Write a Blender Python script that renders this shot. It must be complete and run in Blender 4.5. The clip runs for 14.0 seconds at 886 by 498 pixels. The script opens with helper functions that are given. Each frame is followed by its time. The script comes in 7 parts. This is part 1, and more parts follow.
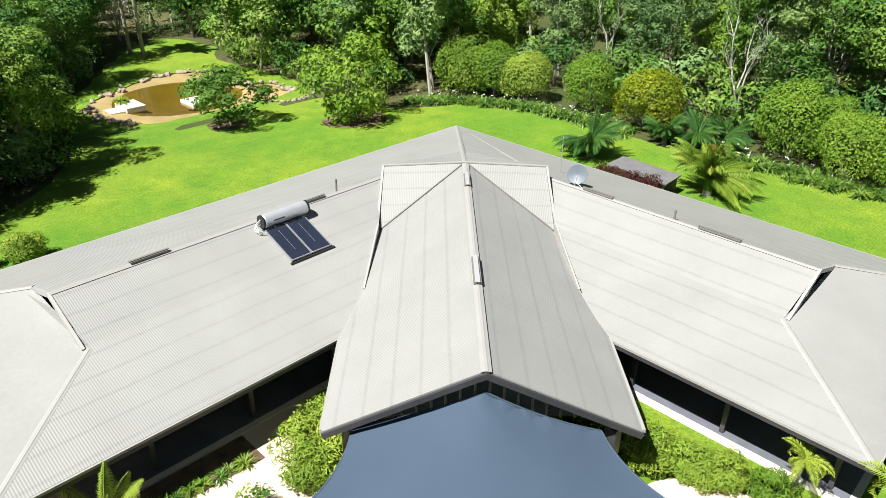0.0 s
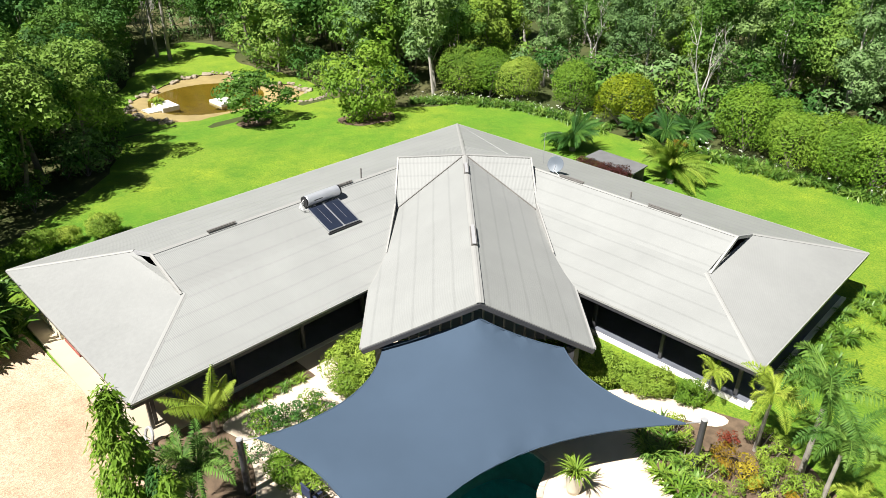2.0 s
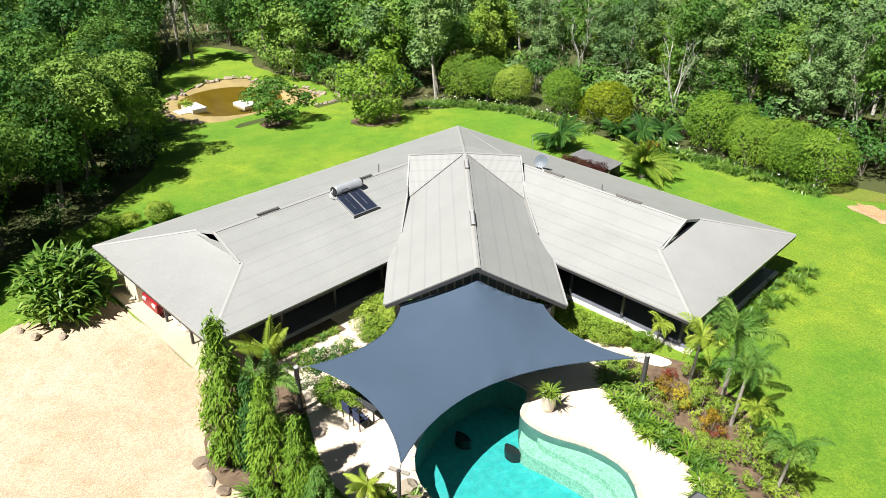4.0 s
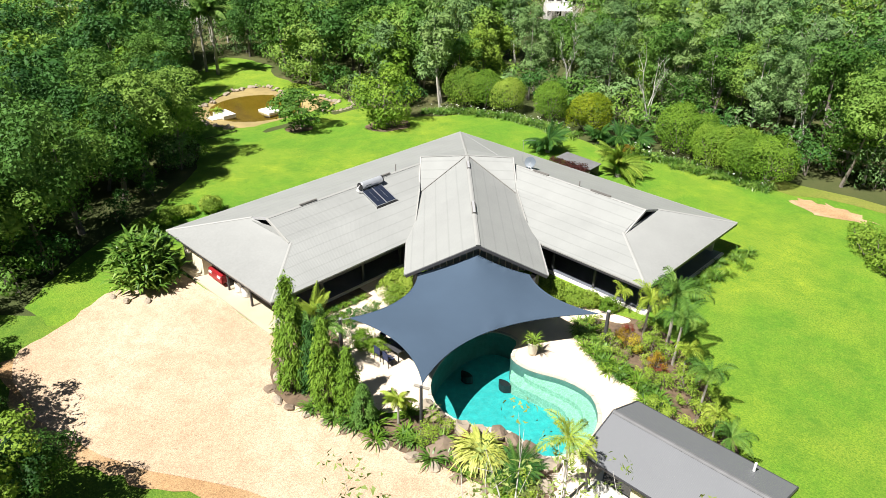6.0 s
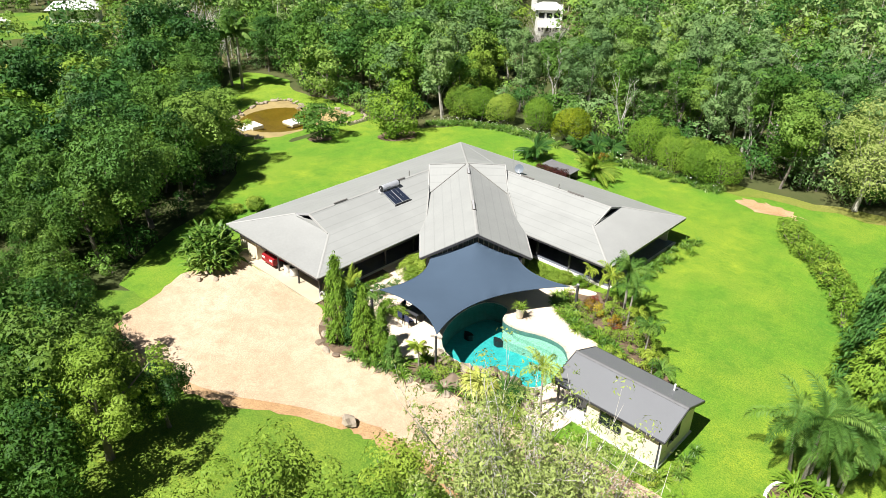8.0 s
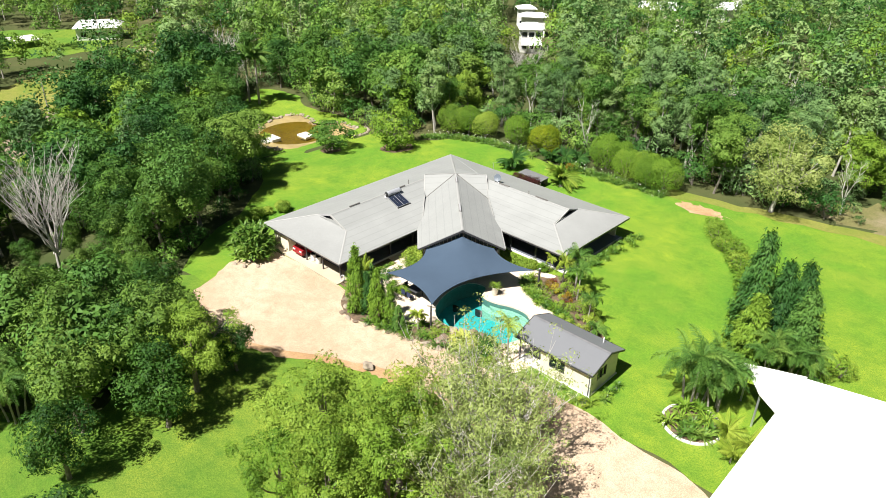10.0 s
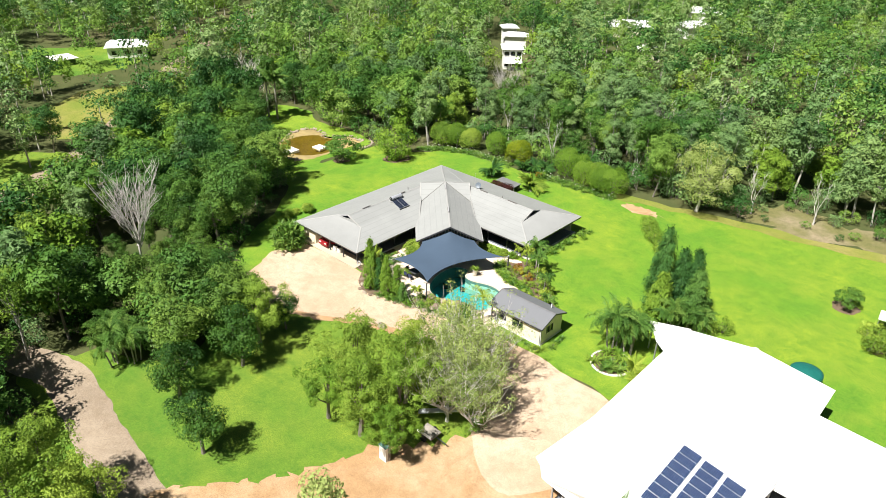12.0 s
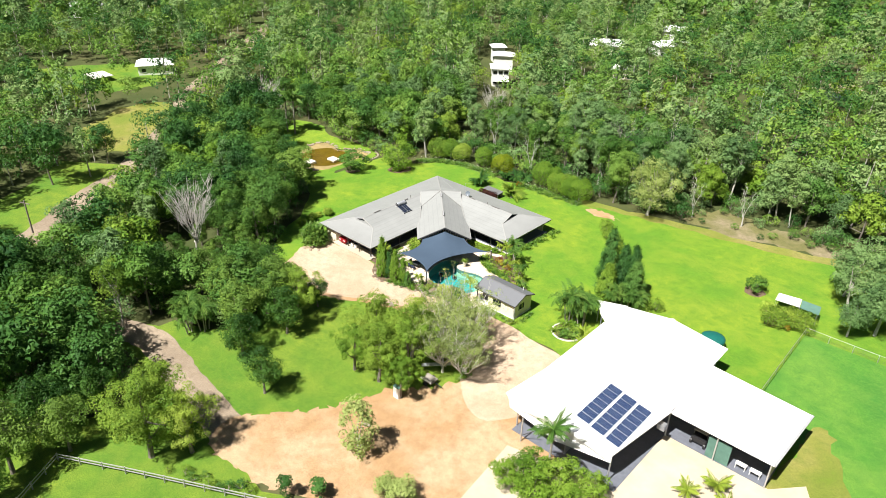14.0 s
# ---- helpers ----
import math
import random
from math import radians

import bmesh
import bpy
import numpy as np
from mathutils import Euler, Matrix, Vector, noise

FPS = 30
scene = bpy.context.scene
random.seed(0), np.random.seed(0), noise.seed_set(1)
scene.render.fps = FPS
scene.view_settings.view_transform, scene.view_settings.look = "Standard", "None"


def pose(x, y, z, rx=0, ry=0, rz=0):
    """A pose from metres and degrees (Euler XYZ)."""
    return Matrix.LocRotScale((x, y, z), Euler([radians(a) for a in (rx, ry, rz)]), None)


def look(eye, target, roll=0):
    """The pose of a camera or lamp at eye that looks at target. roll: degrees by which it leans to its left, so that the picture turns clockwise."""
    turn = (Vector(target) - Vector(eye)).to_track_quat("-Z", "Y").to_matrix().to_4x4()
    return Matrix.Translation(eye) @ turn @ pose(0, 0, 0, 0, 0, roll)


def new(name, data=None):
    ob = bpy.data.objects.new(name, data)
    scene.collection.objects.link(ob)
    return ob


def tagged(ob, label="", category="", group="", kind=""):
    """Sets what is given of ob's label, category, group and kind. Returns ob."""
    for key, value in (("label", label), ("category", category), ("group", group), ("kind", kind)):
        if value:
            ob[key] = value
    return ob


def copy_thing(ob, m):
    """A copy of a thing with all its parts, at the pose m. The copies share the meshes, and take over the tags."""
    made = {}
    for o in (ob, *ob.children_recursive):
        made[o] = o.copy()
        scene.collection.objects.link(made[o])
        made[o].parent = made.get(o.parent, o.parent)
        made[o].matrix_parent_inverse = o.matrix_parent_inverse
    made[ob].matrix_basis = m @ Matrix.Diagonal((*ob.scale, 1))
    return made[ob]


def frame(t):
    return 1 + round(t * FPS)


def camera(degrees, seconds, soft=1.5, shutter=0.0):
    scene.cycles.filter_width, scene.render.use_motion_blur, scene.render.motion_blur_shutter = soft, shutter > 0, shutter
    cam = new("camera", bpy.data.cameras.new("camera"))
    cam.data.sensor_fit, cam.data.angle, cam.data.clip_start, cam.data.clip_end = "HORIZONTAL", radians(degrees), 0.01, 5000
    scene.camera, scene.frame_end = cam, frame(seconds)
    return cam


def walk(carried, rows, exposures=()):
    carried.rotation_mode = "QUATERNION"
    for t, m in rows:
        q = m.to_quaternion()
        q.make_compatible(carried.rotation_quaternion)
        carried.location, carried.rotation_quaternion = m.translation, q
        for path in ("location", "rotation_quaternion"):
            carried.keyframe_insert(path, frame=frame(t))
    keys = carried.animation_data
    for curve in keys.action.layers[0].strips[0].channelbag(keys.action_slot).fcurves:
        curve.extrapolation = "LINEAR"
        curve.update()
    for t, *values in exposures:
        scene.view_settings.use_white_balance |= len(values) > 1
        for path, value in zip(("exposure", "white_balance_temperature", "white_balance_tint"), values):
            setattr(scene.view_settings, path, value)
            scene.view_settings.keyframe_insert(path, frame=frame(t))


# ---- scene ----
cam = camera(65.11, 14.0, 0.6)
# seconds, eye, yaw, pitch, roll (degrees)
PATH = [
    (0, (29.186, -31.123, 16.470), 44.218, -28.113, 0.572),
    (0.5, (30.288, -32.342, 17.079), 44.207, -28.224, 0.552),
    (1, (31.502, -33.689, 17.711), 44.186, -28.317, 0.566),
    (1.5, (32.666, -34.945, 18.334), 44.184, -28.415, 0.538),
    (2, (33.899, -36.317, 19.020), 44.152, -28.540, 0.480),
    (2.5, (35.042, -37.602, 19.656), 44.123, -28.627, 0.490),
    (3, (36.230, -38.965, 20.357), 44.079, -28.685, 0.574),
    (5.5, (42.553, -46.437, 24.183), 43.767, -28.739, 0.922),
    (6, (44.207, -48.452, 25.190), 43.695, -28.634, 0.942),
    (6.5, (45.806, -50.432, 26.239), 43.608, -28.609, 0.966),
    (7, (47.550, -52.534, 27.437), 43.527, -28.613, 1.009),
    (7.5, (49.351, -54.813, 28.701), 43.402, -28.544, 1.030),
    (8, (51.265, -57.137, 30.029), 43.268, -28.460, 1.069),
    (10.5, (64.160, -70.837, 39.221), 42.370, -28.517, 1.362),
    (11, (67.484, -74.382, 41.632), 42.184, -28.567, 1.397),
    (11.5, (70.794, -78.118, 44.194), 42.004, -28.636, 1.474),
    (12, (74.363, -82.162, 46.974), 41.798, -28.714, 1.552),
    (12.5, (77.532, -85.864, 49.604), 41.557, -28.748, 1.633),
    (13, (81.004, -89.828, 52.469), 41.395, -28.776, 1.698),
    (13.5, (84.335, -93.698, 55.115), 41.329, -28.799, 1.776),
    (14, (87.963, -97.920, 57.892), 41.217, -28.800, 1.922),
]
EXPOSURES = ()


def aim(eye, yaw, pitch, roll):
    a, b = radians(yaw), radians(pitch)
    ahead = Vector((-math.sin(a) * math.cos(b), math.cos(a) * math.cos(b), math.sin(b)))
    return look(eye, Vector(eye) + ahead, roll)


walk(cam, [(t, aim(eye, yaw, pitch, roll)) for t, eye, yaw, pitch, roll in PATH], EXPOSURES)

# ---- light ----
SUN_TO = Vector((-0.04, -0.74, 1.14)).normalized()
world = bpy.data.worlds.new("sky")
scene.world = world
world.use_nodes = True
sky = world.node_tree.nodes.new("ShaderNodeTexSky")
sky.sky_type, sky.sun_disc = "NISHITA", False
sky.sun_elevation = math.asin(SUN_TO.z)
sky.sun_rotation = math.atan2(SUN_TO.x, SUN_TO.y)
world.node_tree.links.new(sky.outputs[0], world.node_tree.nodes["Background"].inputs[0])
world.node_tree.nodes["Background"].inputs[1].default_value = 0.017
sun = new("sun", bpy.data.lights.new("sun", "SUN"))
sun.data.energy, sun.data.angle, sun.data.color = 5.0, radians(0.55), (1.0, 0.97, 0.915)
sun.matrix_world = look((0, 0, 60), Vector((0, 0, 60)) - SUN_TO)
scene.view_settings.exposure = 1.02

# ---- materials ----


class Mat:
    """A small node-tree writer."""

    def __init__(self, name):
        self.m = bpy.data.materials.new(name)
        self.m.use_nodes = True
        self.t = self.m.node_tree
        self.p = self.t.nodes["Principled BSDF"]
        self.out = self.t.nodes["Material Output"]

    def node(self, kind, **values):
        n = self.t.nodes.new("ShaderNode" + kind)
        for k, v in values.items():
            n.inputs[k.replace("_", " ")].default_value = v
        return n

    def link(self, a, b):
        self.t.links.new(a, b)

    def coords(self, which="Object", scale=(1, 1, 1)):
        c = self.t.nodes.new("ShaderNodeTexCoord")
        m = self.t.nodes.new("ShaderNodeMapping")
        m.inputs["Scale"].default_value = scale
        self.link(c.outputs[which], m.inputs[0])
        return m.outputs[0]

    def noise(self, scale, detail=4.0, rough=0.6, vec=None, which="Object"):
        n = self.node("TexNoise", Scale=scale, Detail=detail, Roughness=rough)
        self.link(vec if vec is not None else self.coords(which), n.inputs["Vector"])
        return n.outputs[0]

    def ramp(self, fac, stops):
        r = self.t.nodes.new("ShaderNodeValToRGB")
        e = r.color_ramp.elements
        while len(e) < len(stops):
            e.new(0.5)
        for el, (p, c) in zip(e, stops):
            el.position, el.color = p, (*c, 1)
        self.link(fac, r.inputs[0])
        return r.outputs[0]

    def mix(self, fac, a, b, mode="MIX"):
        n = self.t.nodes.new("ShaderNodeMix")
        n.data_type, n.blend_type = "RGBA", mode
        for socket, v in ((n.inputs[0], fac), (n.inputs[6], a), (n.inputs[7], b)):
            if isinstance(v, (int, float)):
                socket.default_value = v
            elif isinstance(v, tuple):
                socket.default_value = (*v, 1)
            else:
                self.link(v, socket)
        return n.outputs[2]

    def math(self, op, a, b=0.0):
        n = self.t.nodes.new("ShaderNodeMath")
        n.operation = op
        for socket, v in zip(n.inputs, (a, b)):
            if isinstance(v, (int, float)):
                socket.default_value = v
            else:
                self.link(v, socket)
        return n.outputs[0]

    def island(self):
        return self.t.nodes.new("ShaderNodeNewGeometry").outputs["Random Per Island"]

    def chance(self):
        return self.t.nodes.new("ShaderNodeObjectInfo").outputs["Random"]

    def bump(self, height, strength, distance=0.02):
        b = self.node("Bump", Strength=strength, Distance=distance)
        self.link(height, b.inputs["Height"])
        self.link(b.outputs[0], self.p.inputs["Normal"])

    def done(self, colour, rough=0.7, metal=0.0, spec=0.5):
        if isinstance(colour, tuple):
            self.p.inputs["Base Color"].default_value = (*colour, 1)
        else:
            self.link(colour, self.p.inputs["Base Color"])
        self.p.inputs["Roughness"].default_value = rough
        self.p.inputs["Metallic"].default_value = metal
        self.p.inputs["Specular IOR Level"].default_value = spec
        return self.m


def worn(name, colour, rough=0.6, metal=0.0, vary=0.25, scale=1.5, grain=12.0, bump=0.15, spec=0.4):
    """A painted or natural surface with stains at one scale and grain at another."""
    k = Mat(name)
    big, fine = k.noise(scale, 3), k.noise(grain, 5)
    dark = tuple(c * (1 - vary) for c in colour)
    light = tuple(min(1, c * (1 + vary * 0.5)) for c in colour)
    c = k.mix(k.math("MULTIPLY", fine, 0.45), k.ramp(big, [(0.3, dark), (0.7, light)]), tuple(c * (1 - vary * 0.6) for c in colour))
    k.bump(fine, bump, 0.01)
    return k.done(c, rough, metal, spec)


def leafy(name, dark, mid, light, passing=0.35, rough=0.6, spec=0.15, turn=(0.22, 0.29, 0.05), cool=0.0):
    """Leaves: each leaf and each plant has a tone of its own, some go yellow; part of the light passes through."""
    k = Mat(name)
    # cool greens: a little less red, a little more blue
    dark, mid, light = [(c[0] * (1 - 0.12 * cool), c[1], c[2] * (1 + 0.35 * cool)) for c in (dark, mid, light)]
    passing *= 0.62
    a, b = k.island(), k.chance()
    patch = k.ramp(k.noise(0.16, 3, 0.6), [(0.34, (0, 0, 0)), (0.66, (1, 1, 1))])
    tone = k.math("ADD", k.math("ADD", k.math("MULTIPLY", a, 0.24), k.math("MULTIPLY", b, 0.34)), k.math("MULTIPLY", patch, 0.42))
    c = k.ramp(tone, [(0.14, dark), (0.48, mid), (0.84, light)])
    old = k.ramp(k.math("ADD", k.math("MULTIPLY", k.noise(0.06, 2, 0.5), 0.6), k.math("MULTIPLY", b, 0.4)), [(0.52, (0, 0, 0)), (0.72, (0.30, 0.30, 0.30))])
    c = k.mix(old, c, turn)
    k.done(c, rough, 0, spec)
    tr = k.node("BsdfTranslucent")
    k.link(k.mix(0.40, c, (0.17, 0.36, 0.03)), tr.inputs[0])
    m = k.node("MixShader", Fac=passing)
    k.link(k.p.outputs[0], m.inputs[1])
    k.link(tr.outputs[0], m.inputs[2])
    k.link(m.outputs[0], k.out.inputs[0])
    return k.m


def corrugated(name, colour, pitch=0.076, purlin=0.9, vary=0.12, strength=0.5):
    """Corrugated sheet: ribs run along local y, lines of screws along local x."""
    k = Mat(name)
    v = k.coords()
    ribs = k.node("TexWave", Scale=2 * math.pi / pitch / 20, Distortion=0.0)
    ribs.bands_direction = "X"
    k.link(v, ribs.inputs[0])
    lines = k.node("TexWave", Scale=2 * math.pi / purlin / 20, Distortion=0.4)
    lines.bands_direction = "Y"
    k.link(v, lines.inputs[0])
    screw = k.ramp(lines.outputs[1], [(0.93, (0, 0, 0)), (1.0, (1, 1, 1))])
    big, fine = k.noise(0.35, 4), k.noise(5.0, 4)
    c = k.ramp(big, [(0.3, tuple(x * (1 - vary) for x in colour)), (0.7, colour)])
    c = k.mix(k.math("MULTIPLY", screw, k.math("MULTIPLY", fine, 0.42)), c, tuple(x * 0.45 for x in colour))
    c = k.mix(k.math("MULTIPLY", fine, 0.15), c, tuple(x * 0.7 for x in colour))
    k.bump(ribs.outputs[1], strength, 0.016)
    return k.done(c, 0.5, 0.0, 0.35)


M_ROOF = corrugated("pale_roof_sheet", (0.306, 0.312, 0.303), strength=0.3)
M_ROOF_END = corrugated("pale_roof_end_sheet", (0.312, 0.316, 0.308), purlin=60.0, strength=0.15)
M_ROOF_DARK = corrugated("grey_roof_sheet", (0.165, 0.17, 0.182), purlin=60.0, vary=0.06, strength=0.25)
M_ROOF_WHITE = corrugated("white_roof_sheet", (0.82, 0.82, 0.80), vary=0.05, strength=0.3)
M_CAP = worn("ridge_metal", (0.318, 0.318, 0.306), 0.5, vary=0.06)
M_CAP_GREY = worn("grey_flashing", (0.36, 0.36, 0.37), 0.45, vary=0.1)
M_SLATE = worn("slate_grey_sheet", (0.16, 0.16, 0.165), 0.6, vary=0.2)
M_VENT = worn("vent_metal", (0.18, 0.17, 0.16), 0.5, vary=0.2)
M_FASCIA = worn("charcoal_fascia", (0.05, 0.05, 0.055), 0.5, vary=0.2)
M_BARGE = worn("pale_barge", (0.37, 0.365, 0.35), 0.5, vary=0.06)
M_GABLE = worn("dark_gable", (0.03, 0.035, 0.045), 0.6, vary=0.2)
M_WALL = worn("shade_grey_render", (0.20, 0.19, 0.18), 0.8, vary=0.15)
M_CREAM = worn("cream_render", (0.72, 0.66, 0.50), 0.8, vary=0.1, bump=0.25)
M_WHITEWALL = worn("white_render", (0.78, 0.77, 0.73), 0.7, vary=0.08)
# floors under the roofs: shade is put into this dark tone
M_SLAB = worn("shade_dark_floor", (0.15, 0.16, 0.19), 0.32, vary=0.2)
M_EDGE = worn("pale_slab_edge", (0.74, 0.71, 0.64), 0.75, vary=0.12)
M_PAVE = worn("cream_pool_paving", (0.66, 0.545, 0.43), 0.8, vary=0.14, scale=0.5, grain=25, bump=0.2)
M_CONCRETE = worn("sunlit_concrete", (0.52, 0.44, 0.325), 0.85, vary=0.22, scale=0.25, grain=8)
M_COPING = worn("stone_coping", (0.52, 0.45, 0.37), 0.8, vary=0.2, scale=3)
M_SAIL = worn("slate_blue_shade_cloth", (0.053, 0.081, 0.122), 0.85, vary=0.08, scale=0.4, grain=60, bump=0.08, spec=0.25)
M_POST = worn("charcoal_post", (0.055, 0.055, 0.06), 0.45, vary=0.2)
M_STEEL = worn("brushed_tank_steel", (0.62, 0.64, 0.68), 0.3, 0.5, vary=0.1)
M_ALLOY = worn("alloy_frame", (0.55, 0.56, 0.58), 0.35, 0.7, vary=0.1)
M_BLACK = worn("black_plastic", (0.02, 0.02, 0.022), 0.45, vary=0.2)
M_RUST = worn("red_paint", (0.28, 0.015, 0.02), 0.3, vary=0.15)
M_WHITE = worn("white_paint", (0.75, 0.75, 0.74), 0.45, vary=0.1)
M_BARK = worn("grey_bark", (0.22, 0.19, 0.16), 0.9, vary=0.4, scale=1.2, grain=9, bump=0.5)
M_PALEBARK = worn("pale_bark", (0.46, 0.43, 0.38), 0.85, vary=0.35, scale=1.0, grain=8, bump=0.4)
M_DEADWOOD = worn("bleached_dead_wood", (0.52, 0.49, 0.45), 0.9, vary=0.25, scale=1.5, grain=10)
M_PALMTRUNK = worn("ringed_palm_trunk", (0.33, 0.30, 0.26), 0.85, vary=0.3, scale=2.5, grain=14, bump=0.5)
M_ROCK = worn("garden_rock", (0.24, 0.18, 0.13), 0.9, vary=0.45, scale=1.3, grain=7, bump=0.6)
M_ROCKPALE = worn("pale_pond_rock", (0.36, 0.30, 0.23), 0.9, vary=0.4, scale=1.0, grain=6, bump=0.6)
M_MULCH = worn("bark_mulch", (0.16, 0.11, 0.07), 0.95, vary=0.5, scale=2, grain=18, bump=0.8)
M_TERRA = worn("cream_glazed_pot", (0.62, 0.58, 0.48), 0.5, vary=0.12)
M_WOOD = worn("weathered_timber", (0.30, 0.27, 0.23), 0.85, vary=0.3, scale=2, grain=15)
M_GREENTANK = worn("green_tank", (0.01, 0.12, 0.10), 0.5, vary=0.15)
M_FARWATER = worn("dark_pool_water", (0.05, 0.07, 0.085), 0.12, vary=0.2, scale=0.2, grain=3, bump=0.03)
M_CLOTHGREEN = worn("green_shade_mesh", (0.10, 0.20, 0.16), 0.8, vary=0.2)

M_LEAF = leafy("woodland_leaf", (0.034, 0.094, 0.013), (0.115, 0.225, 0.033), (0.230, 0.343, 0.062), 0.24, cool=0.15)
M_LEAF_DARK = leafy("rainforest_leaf", (0.014, 0.054, 0.011), (0.052, 0.138, 0.024), (0.131, 0.238, 0.043), 0.2, turn=(0.13, 0.23, 0.03), cool=0.25)
M_LEAF_OLIVE = leafy("gum_leaf", (0.066, 0.128, 0.036), (0.165, 0.26, 0.072), (0.275, 0.36, 0.115), 0.24, cool=0.6)
M_LEAF_PALE = leafy("pale_acacia_leaf", (0.13, 0.185, 0.045), (0.27, 0.335, 0.095), (0.42, 0.47, 0.17), 0.3)
M_LEAF_BRIGHT = leafy("garden_leaf", (0.055, 0.123, 0.010), (0.144, 0.245, 0.020), (0.255, 0.352, 0.037), 0.24, cool=0.4)
M_LEAF_GOLD = leafy("golden_leaf", (0.09, 0.15, 0.008), (0.23, 0.28, 0.014), (0.38, 0.39, 0.025), 0.24, turn=(0.38, 0.34, 0.02))
M_LEAF_LIME = leafy("lime_leaf", (0.080, 0.155, 0.014), (0.205, 0.300, 0.034), (0.350, 0.425, 0.075), 0.24, turn=(0.36, 0.40, 0.03), cool=0.15)
M_PALM = leafy("palm_frond_green", (0.038, 0.100, 0.014), (0.105, 0.200, 0.028), (0.23, 0.33, 0.055), 0.25, cool=0.6)
M_PALM_YELLOW = leafy("yellow_palm_frond", (0.137, 0.221, 0.023), (0.284, 0.367, 0.042), (0.441, 0.483, 0.084), 0.28)
M_STRAP = leafy("strap_leaf", (0.032, 0.09, 0.012), (0.10, 0.205, 0.026), (0.27, 0.38, 0.075), 0.25, 0.4, 0.5)
M_LEAF_EDGE = leafy("forest_edge_leaf", (0.014, 0.050, 0.009), (0.058, 0.138, 0.020), (0.17, 0.28, 0.045), 0.22, cool=0.0)
M_VARIEGATED = leafy("variegated_leaf", (0.26, 0.32, 0.05), (0.48, 0.50, 0.12), (0.64, 0.62, 0.26))
M_RED = leafy("red_leaf", (0.08, 0.006, 0.01), (0.18, 0.012, 0.018), (0.30, 0.02, 0.03))
M_ORANGE = leafy("orange_croton_leaf", (0.10, 0.06, 0.012), (0.30, 0.19, 0.016), (0.52, 0.40, 0.03))
M_PURPLE = leafy("maroon_leaf", (0.035, 0.010, 0.012), (0.075, 0.020, 0.022), (0.12, 0.035, 0.03))
M_FLOWER = leafy("white_flower", (0.55, 0.55, 0.50), (0.68, 0.68, 0.62), (0.78, 0.78, 0.72))


def make_lawn(name="mown_lawn", dull=0.0, cool=0.0):
    k = Mat(name)
    v = k.coords()
    big, mid, fine = k.noise(0.055, 4, 0.6, v), k.noise(0.5, 6, 0.7, v), k.noise(9.0, 6, 0.8, v)
    def t(*c):
        c = (c[0] * (1 - 0.3 * cool), c[1], c[2] * (1 + 0.5 * cool))
        grey = 0.9 * c[1]
        return tuple((1 - 0.30 * dull) * (x + (g - x) * 0.12 * dull) for x, g in zip(c, (grey, c[1], grey * 0.45)))

    c = k.ramp(big, [(0.34, t(0.085, 0.230, 0.022)), (0.46, t(0.155, 0.300, 0.022)), (0.58, t(0.32, 0.39, 0.032))])
    c = k.mix(k.ramp(mid, [(0.36, (0, 0, 0)), (0.66, (0.85, 0.85, 0.85))]), c, t(0.080, 0.190, 0.018))
    c = k.mix(k.ramp(k.noise(0.18, 4, 0.65, v), [(0.48, (0, 0, 0)), (0.66, (0.7, 0.7, 0.7))]), c, t(0.26, 0.33, 0.035))
    c = k.mix(k.ramp(k.noise(2.2, 5, 0.75, v), [(0.44, (0, 0, 0)), (0.62, (0.6, 0.6, 0.6))]), c, t(0.20, 0.31, 0.03))
    c = k.mix(k.ramp(fine, [(0.40, (0, 0, 0)), (0.62, (0.85, 0.85, 0.85))]), c, t(0.065, 0.165, 0.014))
    k.bump(fine, 0.8, 0.08)
    return k.done(c, 0.85, 0, 0.2)


def make_floor():
    k = Mat("woodland_floor")
    v = k.coords()
    big, mid, fine = k.noise(0.03, 4, 0.6, v), k.noise(0.35, 5, 0.65, v), k.noise(5.0, 5, 0.7, v)
    c = k.ramp(big, [(0.35, (0.055, 0.085, 0.022)), (0.55, (0.11, 0.115, 0.042)), (0.72, (0.22, 0.175, 0.10))])
    c = k.mix(k.ramp(mid, [(0.35, (0, 0, 0)), (0.7, (0.8, 0.8, 0.8))]), c, (0.06, 0.085, 0.024))
    c = k.mix(k.math("MULTIPLY", fine, 0.5), c, (0.05, 0.045, 0.03))
    k.bump(fine, 0.7, 0.12)
    return k.done(c, 0.95, 0, 0.1)


def make_gravel(name, pale, tan, brown):
    k = Mat(name)
    v = k.coords()
    big, mid = k.noise(0.12, 5, 0.6, v), k.noise(0.9, 5, 0.65, v)
    stones = k.node("TexVoronoi", Scale=24.0)
    k.link(v, stones.inputs["Vector"])
    c = k.ramp(big, [(0.40, tan), (0.60, pale)])
    c = k.mix(k.ramp(mid, [(0.42, (0, 0, 0)), (0.75, (0.6, 0.6, 0.6))]), c, brown)
    grey = k.node("RGBToBW")
    k.link(stones.outputs["Color"], grey.inputs[0])
    c = k.mix(0.36, c, grey.outputs[0], "OVERLAY")
    k.bump(stones.outputs["Distance"], 0.5, 0.03)
    return k.done(c, 0.95, 0, 0.15)


M_LAWN, M_LAWN_ROUGH, M_FLOOR = make_lawn(), make_lawn("rough_lawn", 0.55), make_floor()


